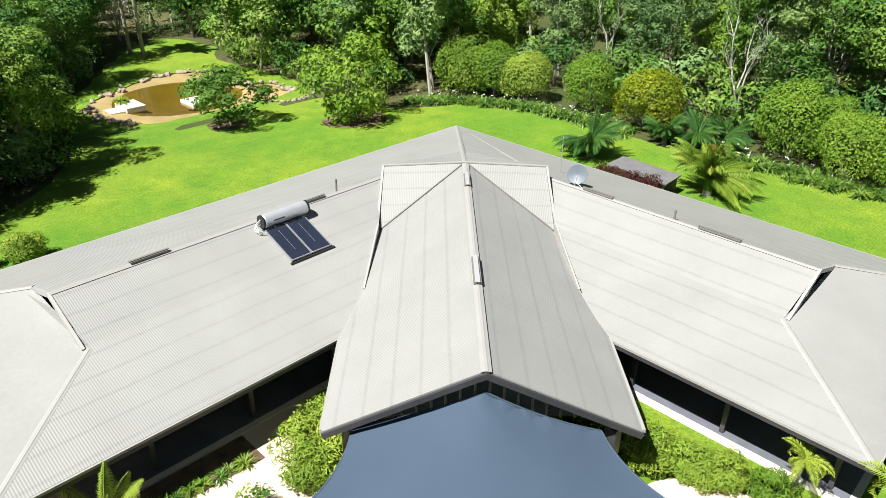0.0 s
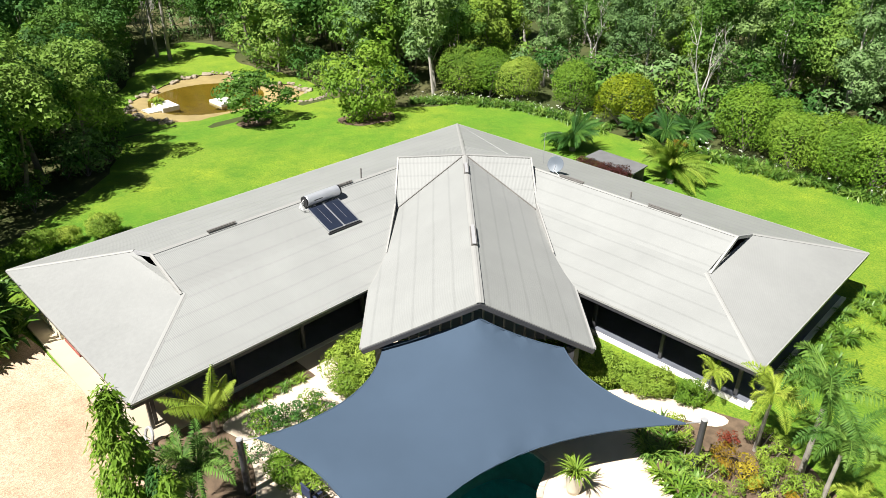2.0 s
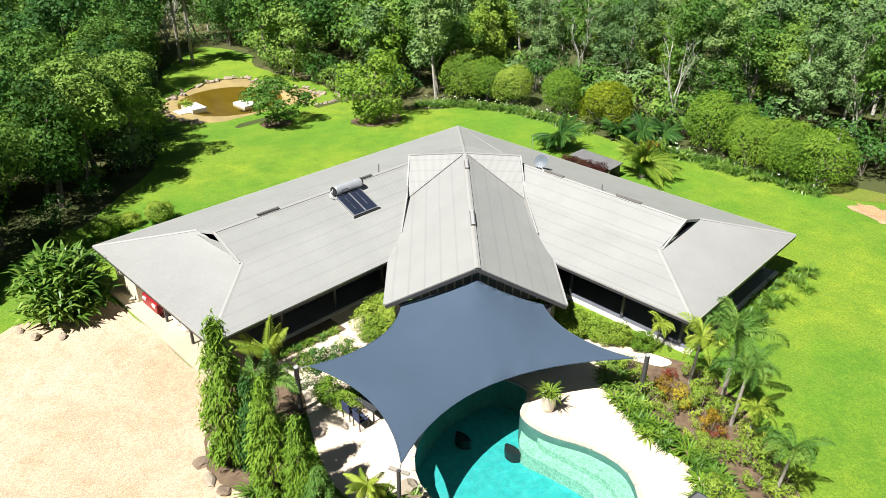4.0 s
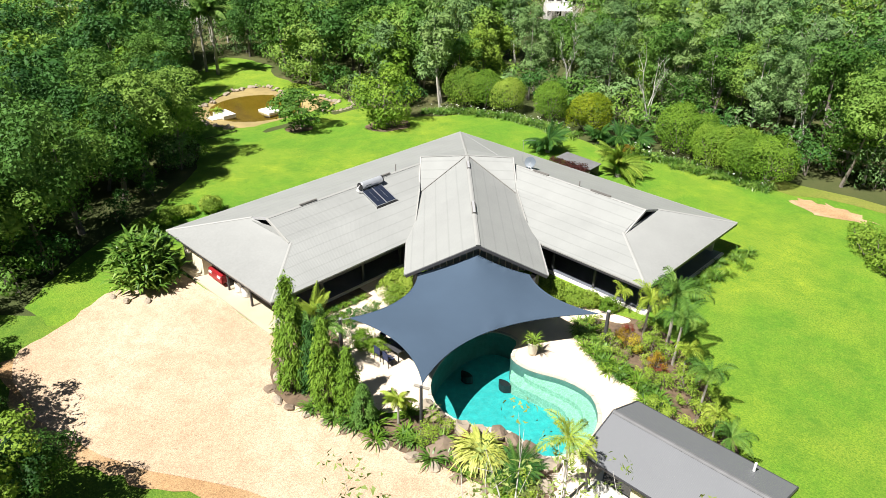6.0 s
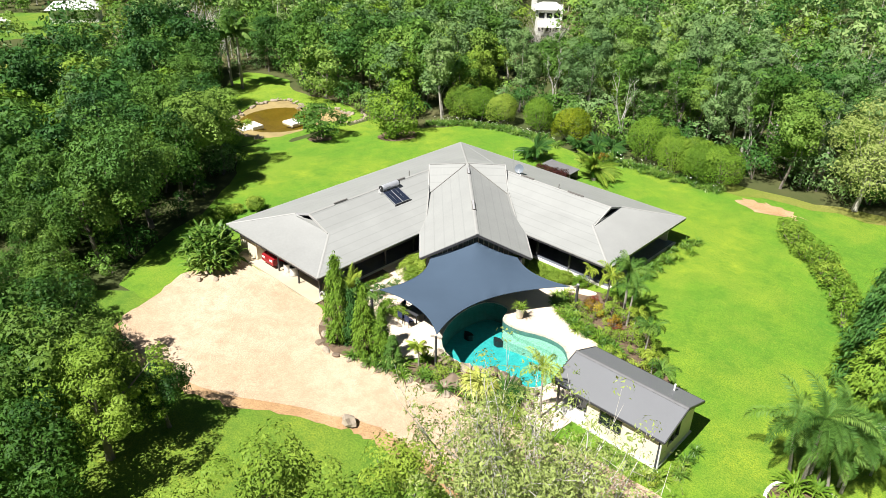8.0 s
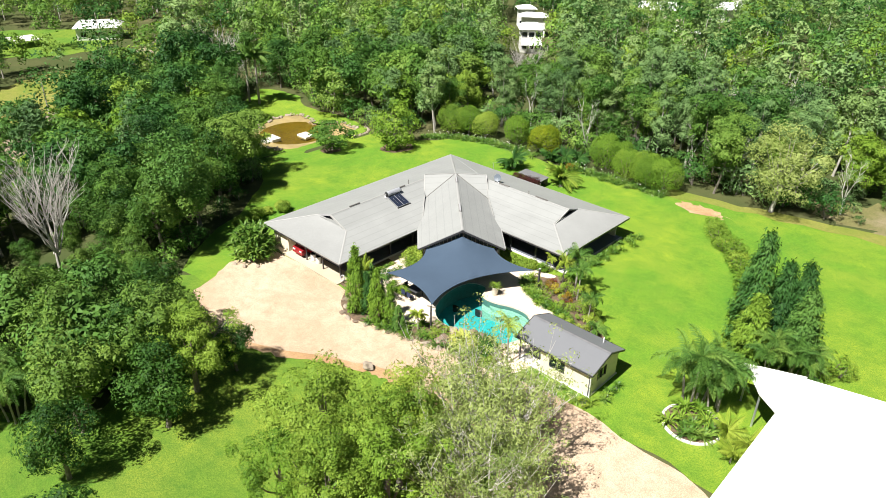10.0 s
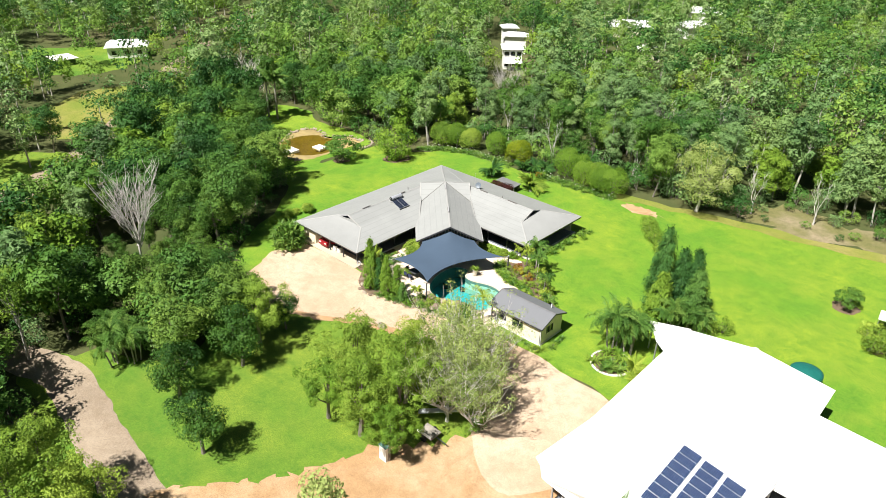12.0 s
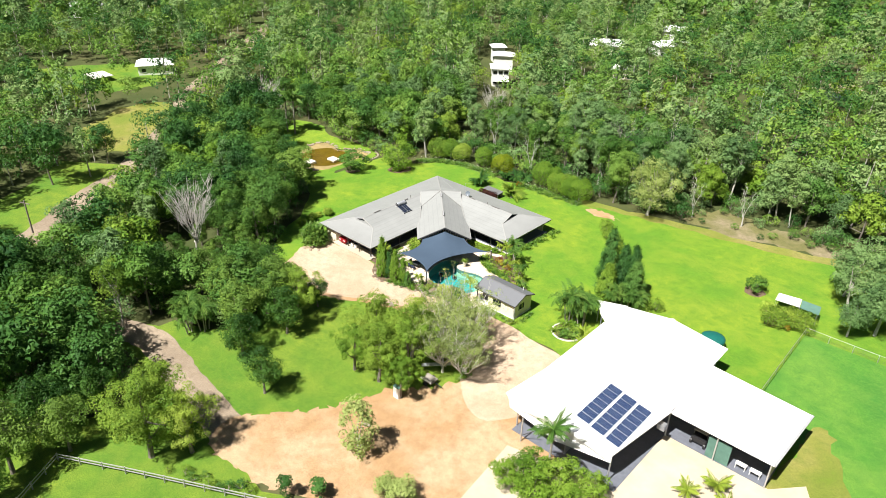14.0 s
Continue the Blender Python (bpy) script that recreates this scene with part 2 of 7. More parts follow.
def make_dry_grass():
    k = Mat("dry_grass")
    v = k.coords()
    big, mid, fine = k.noise(0.10, 5, 0.65, v), k.noise(0.8, 6, 0.7, v), k.noise(8.0, 6, 0.8, v)
    c = k.ramp(big, [(0.34, (0.16, 0.22, 0.03)), (0.5, (0.27, 0.26, 0.06)), (0.66, (0.40, 0.30, 0.13))])
    c = k.mix(k.ramp(mid, [(0.40, (0, 0, 0)), (0.66, (0.8, 0.8, 0.8))]), c, (0.15, 0.20, 0.03))
    c = k.mix(k.ramp(fine, [(0.42, (0, 0, 0)), (0.62, (0.7, 0.7, 0.7))]), c, (0.10, 0.13, 0.025))
    k.bump(fine, 0.8, 0.08)
    return k.done(c, 0.9, 0, 0.15)


M_DRYGRASS = make_dry_grass()
M_GRAVEL = make_gravel("pale_gravel", (0.525, 0.402, 0.292), (0.455, 0.328, 0.225), (0.36, 0.24, 0.155))
M_DIRT = make_gravel("sandy_dirt", (0.465, 0.335, 0.205), (0.375, 0.235, 0.12), (0.26, 0.15, 0.075))
M_LITTER = make_gravel("leaf_litter", (0.27, 0.22, 0.14), (0.16, 0.15, 0.06), (0.10, 0.11, 0.035))
M_TRACK = make_gravel("brown_track", (0.33, 0.265, 0.195), (0.26, 0.205, 0.15), (0.20, 0.15, 0.10))


def make_water(name, tint, ripple, gloss):
    """Still water: light passes tinted, and the sky is mirrored by Fresnel."""
    k = Mat(name)
    through_, shine = k.node("BsdfTransparent"), k.node("BsdfGlossy", Roughness=0.04)
    through_.inputs[0].default_value = (*tint, 1)
    n = k.noise(ripple, 3)
    b = k.node("Bump", Strength=0.35, Distance=0.03)
    k.link(n, b.inputs["Height"])
    k.link(b.outputs[0], shine.inputs["Normal"])
    f = k.node("Fresnel", IOR=gloss)
    k.link(b.outputs[0], f.inputs["Normal"])
    m = k.node("MixShader")
    for a, c in ((f.outputs[0], 0), (through_.outputs[0], 1), (shine.outputs[0], 2)):
        k.link(a, m.inputs[c])
    k.link(m.outputs[0], k.out.inputs[0])
    return k.m


def make_plaster(name, base, scale, lines):
    """Pool finish with a net of paler lines, caustic sunlight painted into the colour."""
    k = Mat(name)
    v = k.coords()
    caustic = k.node("TexVoronoi", Scale=scale)
    caustic.feature = "DISTANCE_TO_EDGE"
    warp = k.noise(1.4, 2, 0.5, v)
    k.link(k.mix(0.25, v, warp), caustic.inputs["Vector"])
    c = k.mix(0.35, base, k.noise(3.0, 3, 0.6, v), "OVERLAY")
    c = k.mix(k.ramp(caustic.outputs[0], [(0.0, (lines,) * 3), (0.09, (0, 0, 0))]), c, (0.70, 0.86, 0.74))
    return k.done(c, 0.7, 0, 0.3)


M_POOLWATER = make_water("pool_water", (0.80, 0.97, 0.95), 3.2, 1.33)
M_PONDWATER = make_water("pond_water", (0.62, 0.58, 0.28), 1.2, 1.33)
M_PLASTER = make_plaster("aqua_pool_plaster", (0.035, 0.33, 0.335), 2.2, 0.03)
M_SHELF = make_plaster("pale_aqua_shelf", (0.24, 0.38, 0.29), 6.5, 0.34)
M_POOLTILE = worn("sea_green_pool_tile", (0.10, 0.19, 0.17), 0.5, vary=0.3, scale=2.0, grain=10)
M_PONDBED = worn("sandy_pond_bed", (0.34, 0.26, 0.11), 0.9, vary=0.35, scale=0.3, grain=3)


def make_glass(name, colour):
    k = Mat(name)
    return k.done(k.ramp(k.noise(1.0, 2), [(0.3, tuple(c * 0.7 for c in colour)), (0.7, colour)]), 0.08, 0.0, 0.8)


M_GLASS = make_glass("dark_window_glass", (0.012, 0.016, 0.024))


def make_cells():
    k = Mat("solar_cells")
    v = k.coords()
    brick = k.node("TexBrick", Scale=1.0)
    brick.offset = 0.0
    for key, value in (("Color1", (0.014, 0.030, 0.085, 1)), ("Color2", (0.020, 0.038, 0.105, 1)), ("Mortar", (0.16, 0.20, 0.28, 1)), ("Mortar Size", 0.008), ("Brick Width", 0.16), ("Row Height", 0.16)):
        brick.inputs[key].default_value = value
    k.link(v, brick.inputs["Vector"])
    return k.done(brick.outputs[0], 0.15, 0, 0.5)


M_CELLS = make_cells()
M_COLLECTOR = worn("collector_glass", (0.02, 0.026, 0.045), 0.15, vary=0.15, scale=1.2, grain=4, bump=0.02)
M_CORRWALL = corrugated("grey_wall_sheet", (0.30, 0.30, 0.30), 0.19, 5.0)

# ---- building helpers ----
from mathutils import geometry

RNG = np.random.default_rng(7)


class Geo:
    """Vertices and faces in the making."""

    def __init__(self):
        self.v, self.f = [], []

    def add(self, verts, faces):
        n = len(self.v)
        self.v += [tuple(v) for v in verts]
        self.f += [tuple(i + n for i in f) for f in faces]
        return self

    def box(self, x0, y0, z0, x1, y1, z1):
        v = [(x, y, z) for z in (z0, z1) for y in (y0, y1) for x in (x0, x1)]
        return self.add(v, [(0, 2, 3, 1), (4, 5, 7, 6), (0, 1, 5, 4), (2, 6, 7, 3), (0, 4, 6, 2), (1, 3, 7, 5)])

    def beam(self, a, b, w, h):
        """A bar of width w and height h whose top middle line runs from a to b."""
        a, b = Vector(a), Vector(b)
        d = (b - a).normalized()
        side = d.cross(Vector((0, 0, 1)))
        side = (side if side.length > 1e-4 else Vector((1, 0, 0))).normalized() * w / 2
        up = side.cross(d).normalized() * h
        v = [p + s * side - k * up for p in (a, b) for k in (0, 1) for s in (-1, 1)]
        return self.add(v, [(0, 1, 3, 2), (4, 6, 7, 5), (0, 4, 5, 1), (2, 3, 7, 6), (0, 2, 6, 4), (1, 5, 7, 3)])

    def tube(self, pts, radii, n=7, capped=True):
        pts = [Vector(p) for p in pts]
        rings = []
        for i, p in enumerate(pts):
            d = (pts[min(i + 1, len(pts) - 1)] - pts[max(i - 1, 0)]).normalized()
            s = d.cross(Vector((0.31, 0.95, 0.05))).normalized()
            u = s.cross(d)
            rings += [p + radii[i] * (math.cos(2 * math.pi * k / n) * s + math.sin(2 * math.pi * k / n) * u) for k in range(n)]
        faces = [(i * n + k, i * n + (k + 1) % n, (i + 1) * n + (k + 1) % n, (i + 1) * n + k) for i in range(len(pts) - 1) for k in range(n)]
        if capped:
            faces += [tuple(range(n))[::-1], tuple(range((len(pts) - 1) * n, len(pts) * n))]
        return self.add(rings, faces)

    def slab(self, pts, thick):
        """A flat polygon, thickened downwards."""
        n = len(pts)
        low = [(x, y, z - thick) for x, y, z in pts]
        return self.add([*pts, *low], [tuple(range(n)), tuple(range(2 * n - 1, n - 1, -1)), *((i, i + n, (i + 1) % n + n, (i + 1) % n) for i in range(n))])

    def lathe(self, profile, n=20, at=(0, 0, 0)):
        v = [(at[0] + r * math.cos(2 * math.pi * k / n), at[1] + r * math.sin(2 * math.pi * k / n), at[2] + z) for r, z in profile for k in range(n)]
        return self.add(v, [(i * n + k, i * n + (k + 1) % n, (i + 1) * n + (k + 1) % n, (i + 1) * n + k) for i in range(len(profile) - 1) for k in range(n)])

    def mesh(self, name):
        m = bpy.data.meshes.new(name)
        m.from_pydata(self.v, [], self.f)
        m.update()
        return m


def thing(name, label, category, at=(0, 0, 0), group="", kind=""):
    ob = new(name)
    ob.location = at
    ob.empty_display_size = 0.3
    return tagged(ob, label, category, group, kind)


def stands(ob):
    """Where an object stands in the world, before the scene is evaluated."""
    own = ob.matrix_basis.copy()
    return own if ob.parent is None else stands(ob.parent) @ ob.matrix_parent_inverse @ own


def hang(ob, parent):
    """Put ob, built in world places, under a thing."""
    if parent is not None:
        ob.parent = parent
        ob.matrix_parent_inverse = stands(parent).inverted()
    return ob


def part(name, geo, material, parent=None, label="", smooth=False):
    """Link geometry as one mesh object, under a thing or a part."""
    m = geo if isinstance(geo, bpy.types.Mesh) else geo.mesh(name)
    if isinstance(geo, Geo):
        b = bmesh.new()
        b.from_mesh(m)
        bmesh.ops.recalc_face_normals(b, faces=b.faces)
        b.to_mesh(m)
        b.free()
    if not m.materials:
        m.materials.append(material)
    if smooth:
        m.polygons.foreach_set("use_smooth", [True] * len(m.polygons))
    ob = new(name, m)
    if label:
        ob["label"] = label
    return hang(ob, parent)


def lone(name, geo, material, label, category, kind="", group="", smooth=False):
    return tagged(part(name, geo, material, None, "", smooth), label, category, group, kind)


def quads(name, corners, material, smooth=False):
    """A mesh of loose faces from an array (n, corners, 3)."""
    n, e = corners.shape[:2]
    m = bpy.data.meshes.new(name)
    m.vertices.add(e * n)
    m.vertices.foreach_set("co", np.ascontiguousarray(corners, dtype=np.float32).ravel())
    m.loops.add(e * n)
    m.loops.foreach_set("vertex_index", np.arange(e * n, dtype=np.int32))
    m.polygons.add(n)
    m.polygons.foreach_set("loop_start", np.arange(0, e * n, e, dtype=np.int32))
    m.update(calc_edges=True)
    m.materials.append(material)
    return m


def smoothstep(a, b, x):
    t = min(1.0, max(0.0, (x - a) / (b - a)))
    return t * t * (3 - 2 * t)


def ground_z(x, y):
    """The land falls gently behind the house towards the pond."""
    return -1.5 * smoothstep(2, 28, -x)


def rounded(points, steps=6, wobble=0.0, seed=1):
    """A closed outline through a few corners, rounded, and uneven by wobble metres."""
    p = np.array(points, float)
    r = np.random.default_rng(seed)
    out = []
    for i in range(len(p)):
        a, b, c, d = p[i - 1], p[i], p[(i + 1) % len(p)], p[(i + 2) % len(p)]
        for k in range(steps):
            t = k / steps
            q = 0.5 * (2 * b + (c - a) * t + (2 * a - 5 * b + 4 * c - d) * t**2 + (3 * b - a - 3 * c + d) * t**3)
            out.append(q + r.normal(0, 1, 2) * wobble)
    return [tuple(q) for q in out]


def strip(points, width, steps=6, wobble=0.0, seed=1):
    """A closed outline round a road of some width along a line."""
    p = np.array([points[0], *points, points[-1]], float)
    r = np.random.default_rng(seed)
    mid = []
    for i in range(1, len(p) - 2):
        a, b, c, d = p[i - 1], p[i], p[i + 1], p[i + 2]
        for k in range(steps):
            t = k / steps
            mid.append(0.5 * (2 * b + (c - a) * t + (2 * a - 5 * b + 4 * c - d) * t**2 + (3 * b - a - 3 * c + d) * t**3))
    mid = np.array([*mid, p[-1]])
    d = np.gradient(mid, axis=0)
    n = np.stack([-d[:, 1], d[:, 0]], 1) / np.linalg.norm(d, axis=1)[:, None]
    w = width / 2 + r.normal(0, 1, (len(mid), 2)) * wobble
    return [tuple(q) for q in [*(mid + n * w[:, :1]), *(mid - n * w[:, 1:])[::-1]]]


def inside(points, outline):
    """Which of the points (n, 2) lie within a closed outline."""
    x, y = np.asarray(points, float).T
    hit = np.zeros(len(x), bool)
    o = np.array(outline)
    for (x0, y0), (x1, y1) in zip(o, np.roll(o, -1, 0)):
        if y0 != y1:
            hit ^= ((y0 > y) != (y1 > y)) & (x < (x1 - x0) * (y - y0) / (y1 - y0) + x0)
    return hit


def sheet_mesh(name, outline, step, height, holes=(), extra=()):
    """A surface within an outline, with holes, laid at height(x, y)."""
    loops = [list(outline), *map(list, holes)]
    verts, edges = [], []
    for loop in loops:
        n = len(verts)
        verts += loop
        edges += [(n + i, n + (i + 1) % len(loop)) for i in range(len(loop))]
    o = np.array(outline)
    gx, gy = np.meshgrid(np.arange(o[:, 0].min(), o[:, 0].max(), step), np.arange(o[:, 1].min(), o[:, 1].max(), step))
    grid = np.stack([gx.ravel(), gy.ravel()], 1) + 0.013
    grid = grid[inside(grid, outline)]
    for h in holes:
        grid = grid[~inside(grid, h)]
    verts += [tuple(g) for g in grid] + list(extra)
    got = geometry.delaunay_2d_cdt([Vector(v) for v in verts], edges, [], 0, 1e-4)
    pts, tris = got[0], got[2]
    p = np.array([tuple(q) for q in pts])
    mids = np.array([p[list(t)].mean(0) for t in tris])
    keep = inside(mids, outline)
    for h in holes:
        keep &= ~inside(mids, h)
    m = bpy.data.meshes.new(name)
    m.from_pydata([(x, y, height(x, y)) for x, y in p], [], [tuple(t) for t, k in zip(tris, keep) if k])
    m.update()
    b = bmesh.new()
    b.from_mesh(m)
    for f in b.faces:
        if f.normal.z < 0:
            f.normal_flip()
    b.to_mesh(m)
    b.free()
    return m


# ---- the land ----
POOL = rounded([(23.7, -20.4), (24.5, -21.9), (26.0, -22.1), (28.0, -21.4), (29.8, -21.5), (31.2, -23.0), (31.6, -25.2), (30.6, -26.9), (28.4, -26.7), (26.4, -27.9), (24.2, -27.9), (22.5, -26.4), (21.6, -23.5), (22.0, -20.9)], 6)
POND = rounded([(-34.6, -10.6), (-30.5, -11.0), (-26.6, -9.2), (-25.8, -5.0), (-26.0, 0.5), (-26.4, 5.0), (-30.5, 5.6), (-33.5, 2.2), (-38.5, 3.2), (-40.8, 0.0), (-38.8, -5.2)], 6, 0.12)
LAWN = rounded([(-1.5, -39.5), (-10.4, -26.6), (-17.4, -19.6), (-25.8, -14.8), (-35, -13), (-44, -6), (-52, 0), (-58, 8), (-50, 10), (-42, 7), (-32, 8), (-20, 6), (-13.5, 7), (-9, 12), (-3, 14), (6, 13), (16, 14), (27, 16.4), (38, 18.4), (54, 21.8), (72, 26.2), (100, 35), (120, 20), (125, -40), (90, -60), (60, -34), (50.5, -29.6), (41.8, -30.3), (34, -32), (20, -34), (8, -38)], 5, 0.25, 3)
LAWN_FRONT = rounded([(-4, -45), (2, -39.5), (10, -40), (17, -40.4), (24, -36.5), (34, -34), (44, -36), (49, -42), (44, -48), (40, -57), (37, -63), (33, -69), (40, -71), (52, -66), (60, -72), (70, -90), (40, -110), (20, -100), (14, -88), (17, -78), (17, -72), (10, -70), (4, -69), (6, -62), (12, -59), (14, -54), (6, -49), (-2, -52)], 5, 0.3, 5)
FORECOURT = rounded([(1.0, -31.2), (1.6, -33.6), (1.2, -35.8), (2.9, -39.0), (4.3, -42.4), (10.6, -43.2), (16.6, -41.4), (23.6, -37.5), (27.5, -36.2), (34, -36.4), (40, -38.5), (44.5, -44), (50, -47), (54, -42), (54, -33), (50.6, -29.9), (45.5, -29.6), (41.5, -29.0), (37, -29.2), (33, -30.2), (29, -30.6), (24.5, -31.6), (20, -32.8), (16.3, -32.6), (14.4, -30.8), (8, -30.6)], 5, 0.08, 7)
DIRT = rounded([(43, -45.2), (46, -37), (54, -31), (60, -36), (60, -52), (58, -62), (50, -66), (42, -70), (36, -71.5), (30.5, -71.5), (29.0, -67), (32.5, -62.5), (36, -57.5), (38.5, -51)], 12, 0.28, 9)
BEDS_FRONT = rounded([(16.6, -33.2), (19, -33.3), (22.4, -32.3), (25.4, -31.6), (28.8, -30.5), (31.8, -29.4), (32.4, -28.2), (31.0, -27.5), (29.2, -27.3), (27.2, -28.1), (24.6, -28.6), (23.6, -30.2), (20.6, -30.9), (18.2, -29.8), (16.2, -29.0), (14.6, -28.6), (14.0, -30.6)], 5, 0.08, 11)
BED_SIDE = rounded([(25.0, -16.2), (26.5, -14.8), (29.5, -13.6), (32.0, -14.6), (34.6, -17.0), (37.6, -20.4), (37.0, -22.6), (34.0, -22.6), (32.4, -19.4), (29.6, -18.9), (27.2, -18.0)], 5, 0.06, 13)
PAVING = rounded([(12.35, -24.6), (12.5, -20.5), (15.5, -18.6), (19.6, -18.6), (22.5, -16.2), (24.6, -14.9), (25.6, -16.4), (27.4, -18.2), (29.8, -19.1), (32.2, -19.8), (33.6, -22.4), (34.6, -27.6), (33.4, -30.2), (31.6, -29.2), (28.5, -27.2), (26.6, -28.5), (24.2, -28.7), (22.6, -30.4), (19.6, -29.6), (17.2, -28.4), (15.2, -27.6), (13.6, -27.6), (13.4, -25.4)], 5, 0.03, 15)
FAR_ROAD = strip([(-24, -82), (-32, -71), (-39.5, -61.5), (-46.5, -52.5), (-53.5, -41), (-66, -27), (-80, -13), (-98, 2), (-117, 23), (-139, 48), (-166, 78)], 6.4, 6, 0.25, 17)
ROAD_VERGE = strip([(-26, -92), (-33, -76), (-43, -64), (-52, -52), (-61, -40)], 22, 6, 0.6, 19)
PATH_SIDE = strip([(-10, -74), (-3, -70.5), (3, -67.6), (8, -66.2), (13, -66.6), (18, -67.4), (24, -68.0), (30, -68.8), (34, -69.2)], 4.4, 6, 0.12, 21)
CLEAR_LEFT = rounded([(-152, -20), (-136, -27), (-122, -30), (-117, -20), (-112, -8), (-116, 4), (-122, 9), (-132, 8), (-146, -4)], 5, 0.8, 23)
GLADE = rounded([(-66, -33), (-71, -37), (-84, -36), (-90, -31), (-97, -20), (-96, -11), (-89, -9), (-79, -18), (-68, -28)], 5, 0.6, 31)
DRY_SIDE = rounded([(41, 23), (44, 30), (50, 33), (57, 31), (66, 31), (74, 30), (70, 27.2), (60, 24.2), (50, 21.6)], 5, 0.9, 33)
FAR_POND = rounded([(31, 137), (35, 132.5), (41, 135), (42, 140), (36, 142)], 5, 0.4, 35)
FAR_SAND = rounded([(30, 142), (37, 143), (43, 148), (41, 158), (35, 154), (31, 148)], 5, 0.8, 37)
CLEAR_BACK = rounded([(-50, 72), (-44, 66), (-36, 70), (-40, 82), (-54, 96), (-64, 104), (-66, 96)], 5, 0.6, 25)
FENCE_STRIP = strip([(22, 15.2), (34, 17.5), (50, 21), (70, 25.5), (100, 33)], 2.6, 6, 0.4, 27)
BARE_PATCH = rounded([(27.6, 13.0), (30, 12.2), (33, 12.6), (34.2, 13.6), (31, 14.6), (28.6, 14.3)], 5, 0.25, 29)
SLAB_SHED = [(55.2, -48.2), (66.4, -45.6), (67.2, -33.6), (79.6, -33.8), (82.5, -30.5), (95, -52), (70, -68), (56.6, -60)]


def land(name, outline, step, lift, material, label, category, holes=(), kind="structure"):
    m = sheet_mesh(name, outline, step, lambda x, y: ground_z(x, y) + lift, holes)
    return lone(name, m, material, label, category, kind)


edge = [(-620, -220), (240, -220), (240, 560), (-620, 560)]
around = [(x, y) for x in range(-600, 240, 40) for y in range(-200, 560, 40)]
g = sheet_mesh("ground", [(x, y) for x, y in rounded(edge, 1)], 1000, ground_z, [POOL, POND], [(x + 0.3, y + 0.7) for x in range(-60, 20, 3) for y in range(-40, 60, 10)] + [(x + 0.1, y + 0.2) for x, y in around])
lone("ground", g, M_FLOOR, "dry leafy woodland floor with patches of grass", "ground", "structure")
land("lawn", LAWN, 2.5, 0.02, M_LAWN, "bright green mown lawn round the house", "lawn", [POOL, POND])
land("lawn", [(73.2, -24), (73.1, -0.6), (92, -0.3), (118, 8), (118, -36), (96, -50), (86, -34), (80.5, -26)], 4.0, 0.028, make_lawn("paddock_grass", 0.3, 1.0), "rougher green paddock beyond the wire fence", "lawn")
land("bare_ground", rounded([(79.2, -35), (80.0, -28), (80.0, -21), (81.6, -19.6), (84, -24), (88, -32), (90, -42), (84, -40)], 5, 0.3, 41), 2.0, 0.05, M_DRYGRASS, "dry worn grass beside the shed wall", "bare soil")
land("lawn", LAWN_FRONT, 3.0, 0.03, M_LAWN_ROUGH, "green lawn with trees before the forecourt", "lawn")
land("lawn", ROAD_VERGE, 4.0, 0.015, M_LAWN_ROUGH, "rough green verge beside the brown track", "lawn")
land("lawn", CLEAR_LEFT, 5.0, 0.03, M_LAWN_ROUGH, "grass clearing round a distant house", "lawn")
land("lawn", GLADE, 4.0, 0.035, M_DRYGRASS, "rough half-dry grass glade beside the brown road", "lawn")
land("bare_ground", DRY_SIDE, 3.0, 0.025, M_LITTER, "bare ground with dry leaf litter beside the fence line", "bare soil")
land("bare_ground", FAR_SAND, 5.0, 0.03, M_TRACK, "pale sandy bank of a far pool among the trees", "bare soil")
land("water", FAR_POND, 5.0, 0.05, M_FARWATER, "small dark pool far among the trees", "water")
land("lawn", CLEAR_BACK, 5.0, 0.03, M_FLOOR, "dry clearing round a distant white house", "lawn")
land("ground_strip", FENCE_STRIP, 4.0, 0.035, M_DRYGRASS, "dry worn grass along the fence line", "track")
land("bare_patch", BARE_PATCH, 2.0, 0.045, M_DIRT, "bare sandy patch at the edge of the lawn", "bare soil")
land("road", FAR_ROAD, 4.0, 0.05, M_TRACK, "brown unsealed road through the trees", "road")
land("driveway", PATH_SIDE, 2.5, 0.05, M_TRACK, "curved grey-brown gravel drive", "driveway")
land("driveway", DIRT, 2.5, 0.06, M_DIRT, "orange sandy turning area before the white shed", "driveway")
land("bare_ground", strip([(4.2, -42.6), (10.6, -43.4), (16.6, -41.7), (23.6, -37.9), (27.5, -36.6), (34, -36.6)], 1.15, 12, 0.16, 39), 1.0, 0.055, M_DIRT, "worn sandy edge between gravel and lawn", "bare soil")
land("driveway", FORECOURT, 2.0, 0.075, M_GRAVEL, "pale gravel forecourt beside the house", "driveway")
land("pavement", SLAB_SHED, 3.0, 0.09, M_CONCRETE, "sunlit concrete apron of the white shed", "concrete apron")
land("pavement", PAVING, 1.5, 0.10, M_PAVE, "cream poolside paving", "paving", [POOL])
land("garden_bed", BEDS_FRONT, 1.0, 0.12, M_MULCH, "mulched garden bed between gravel and pool", "garden bed", [POOL])
land("garden_bed", BED_SIDE, 1.0, 0.12, M_MULCH, "mulched garden bed beside the pool paving", "garden bed")

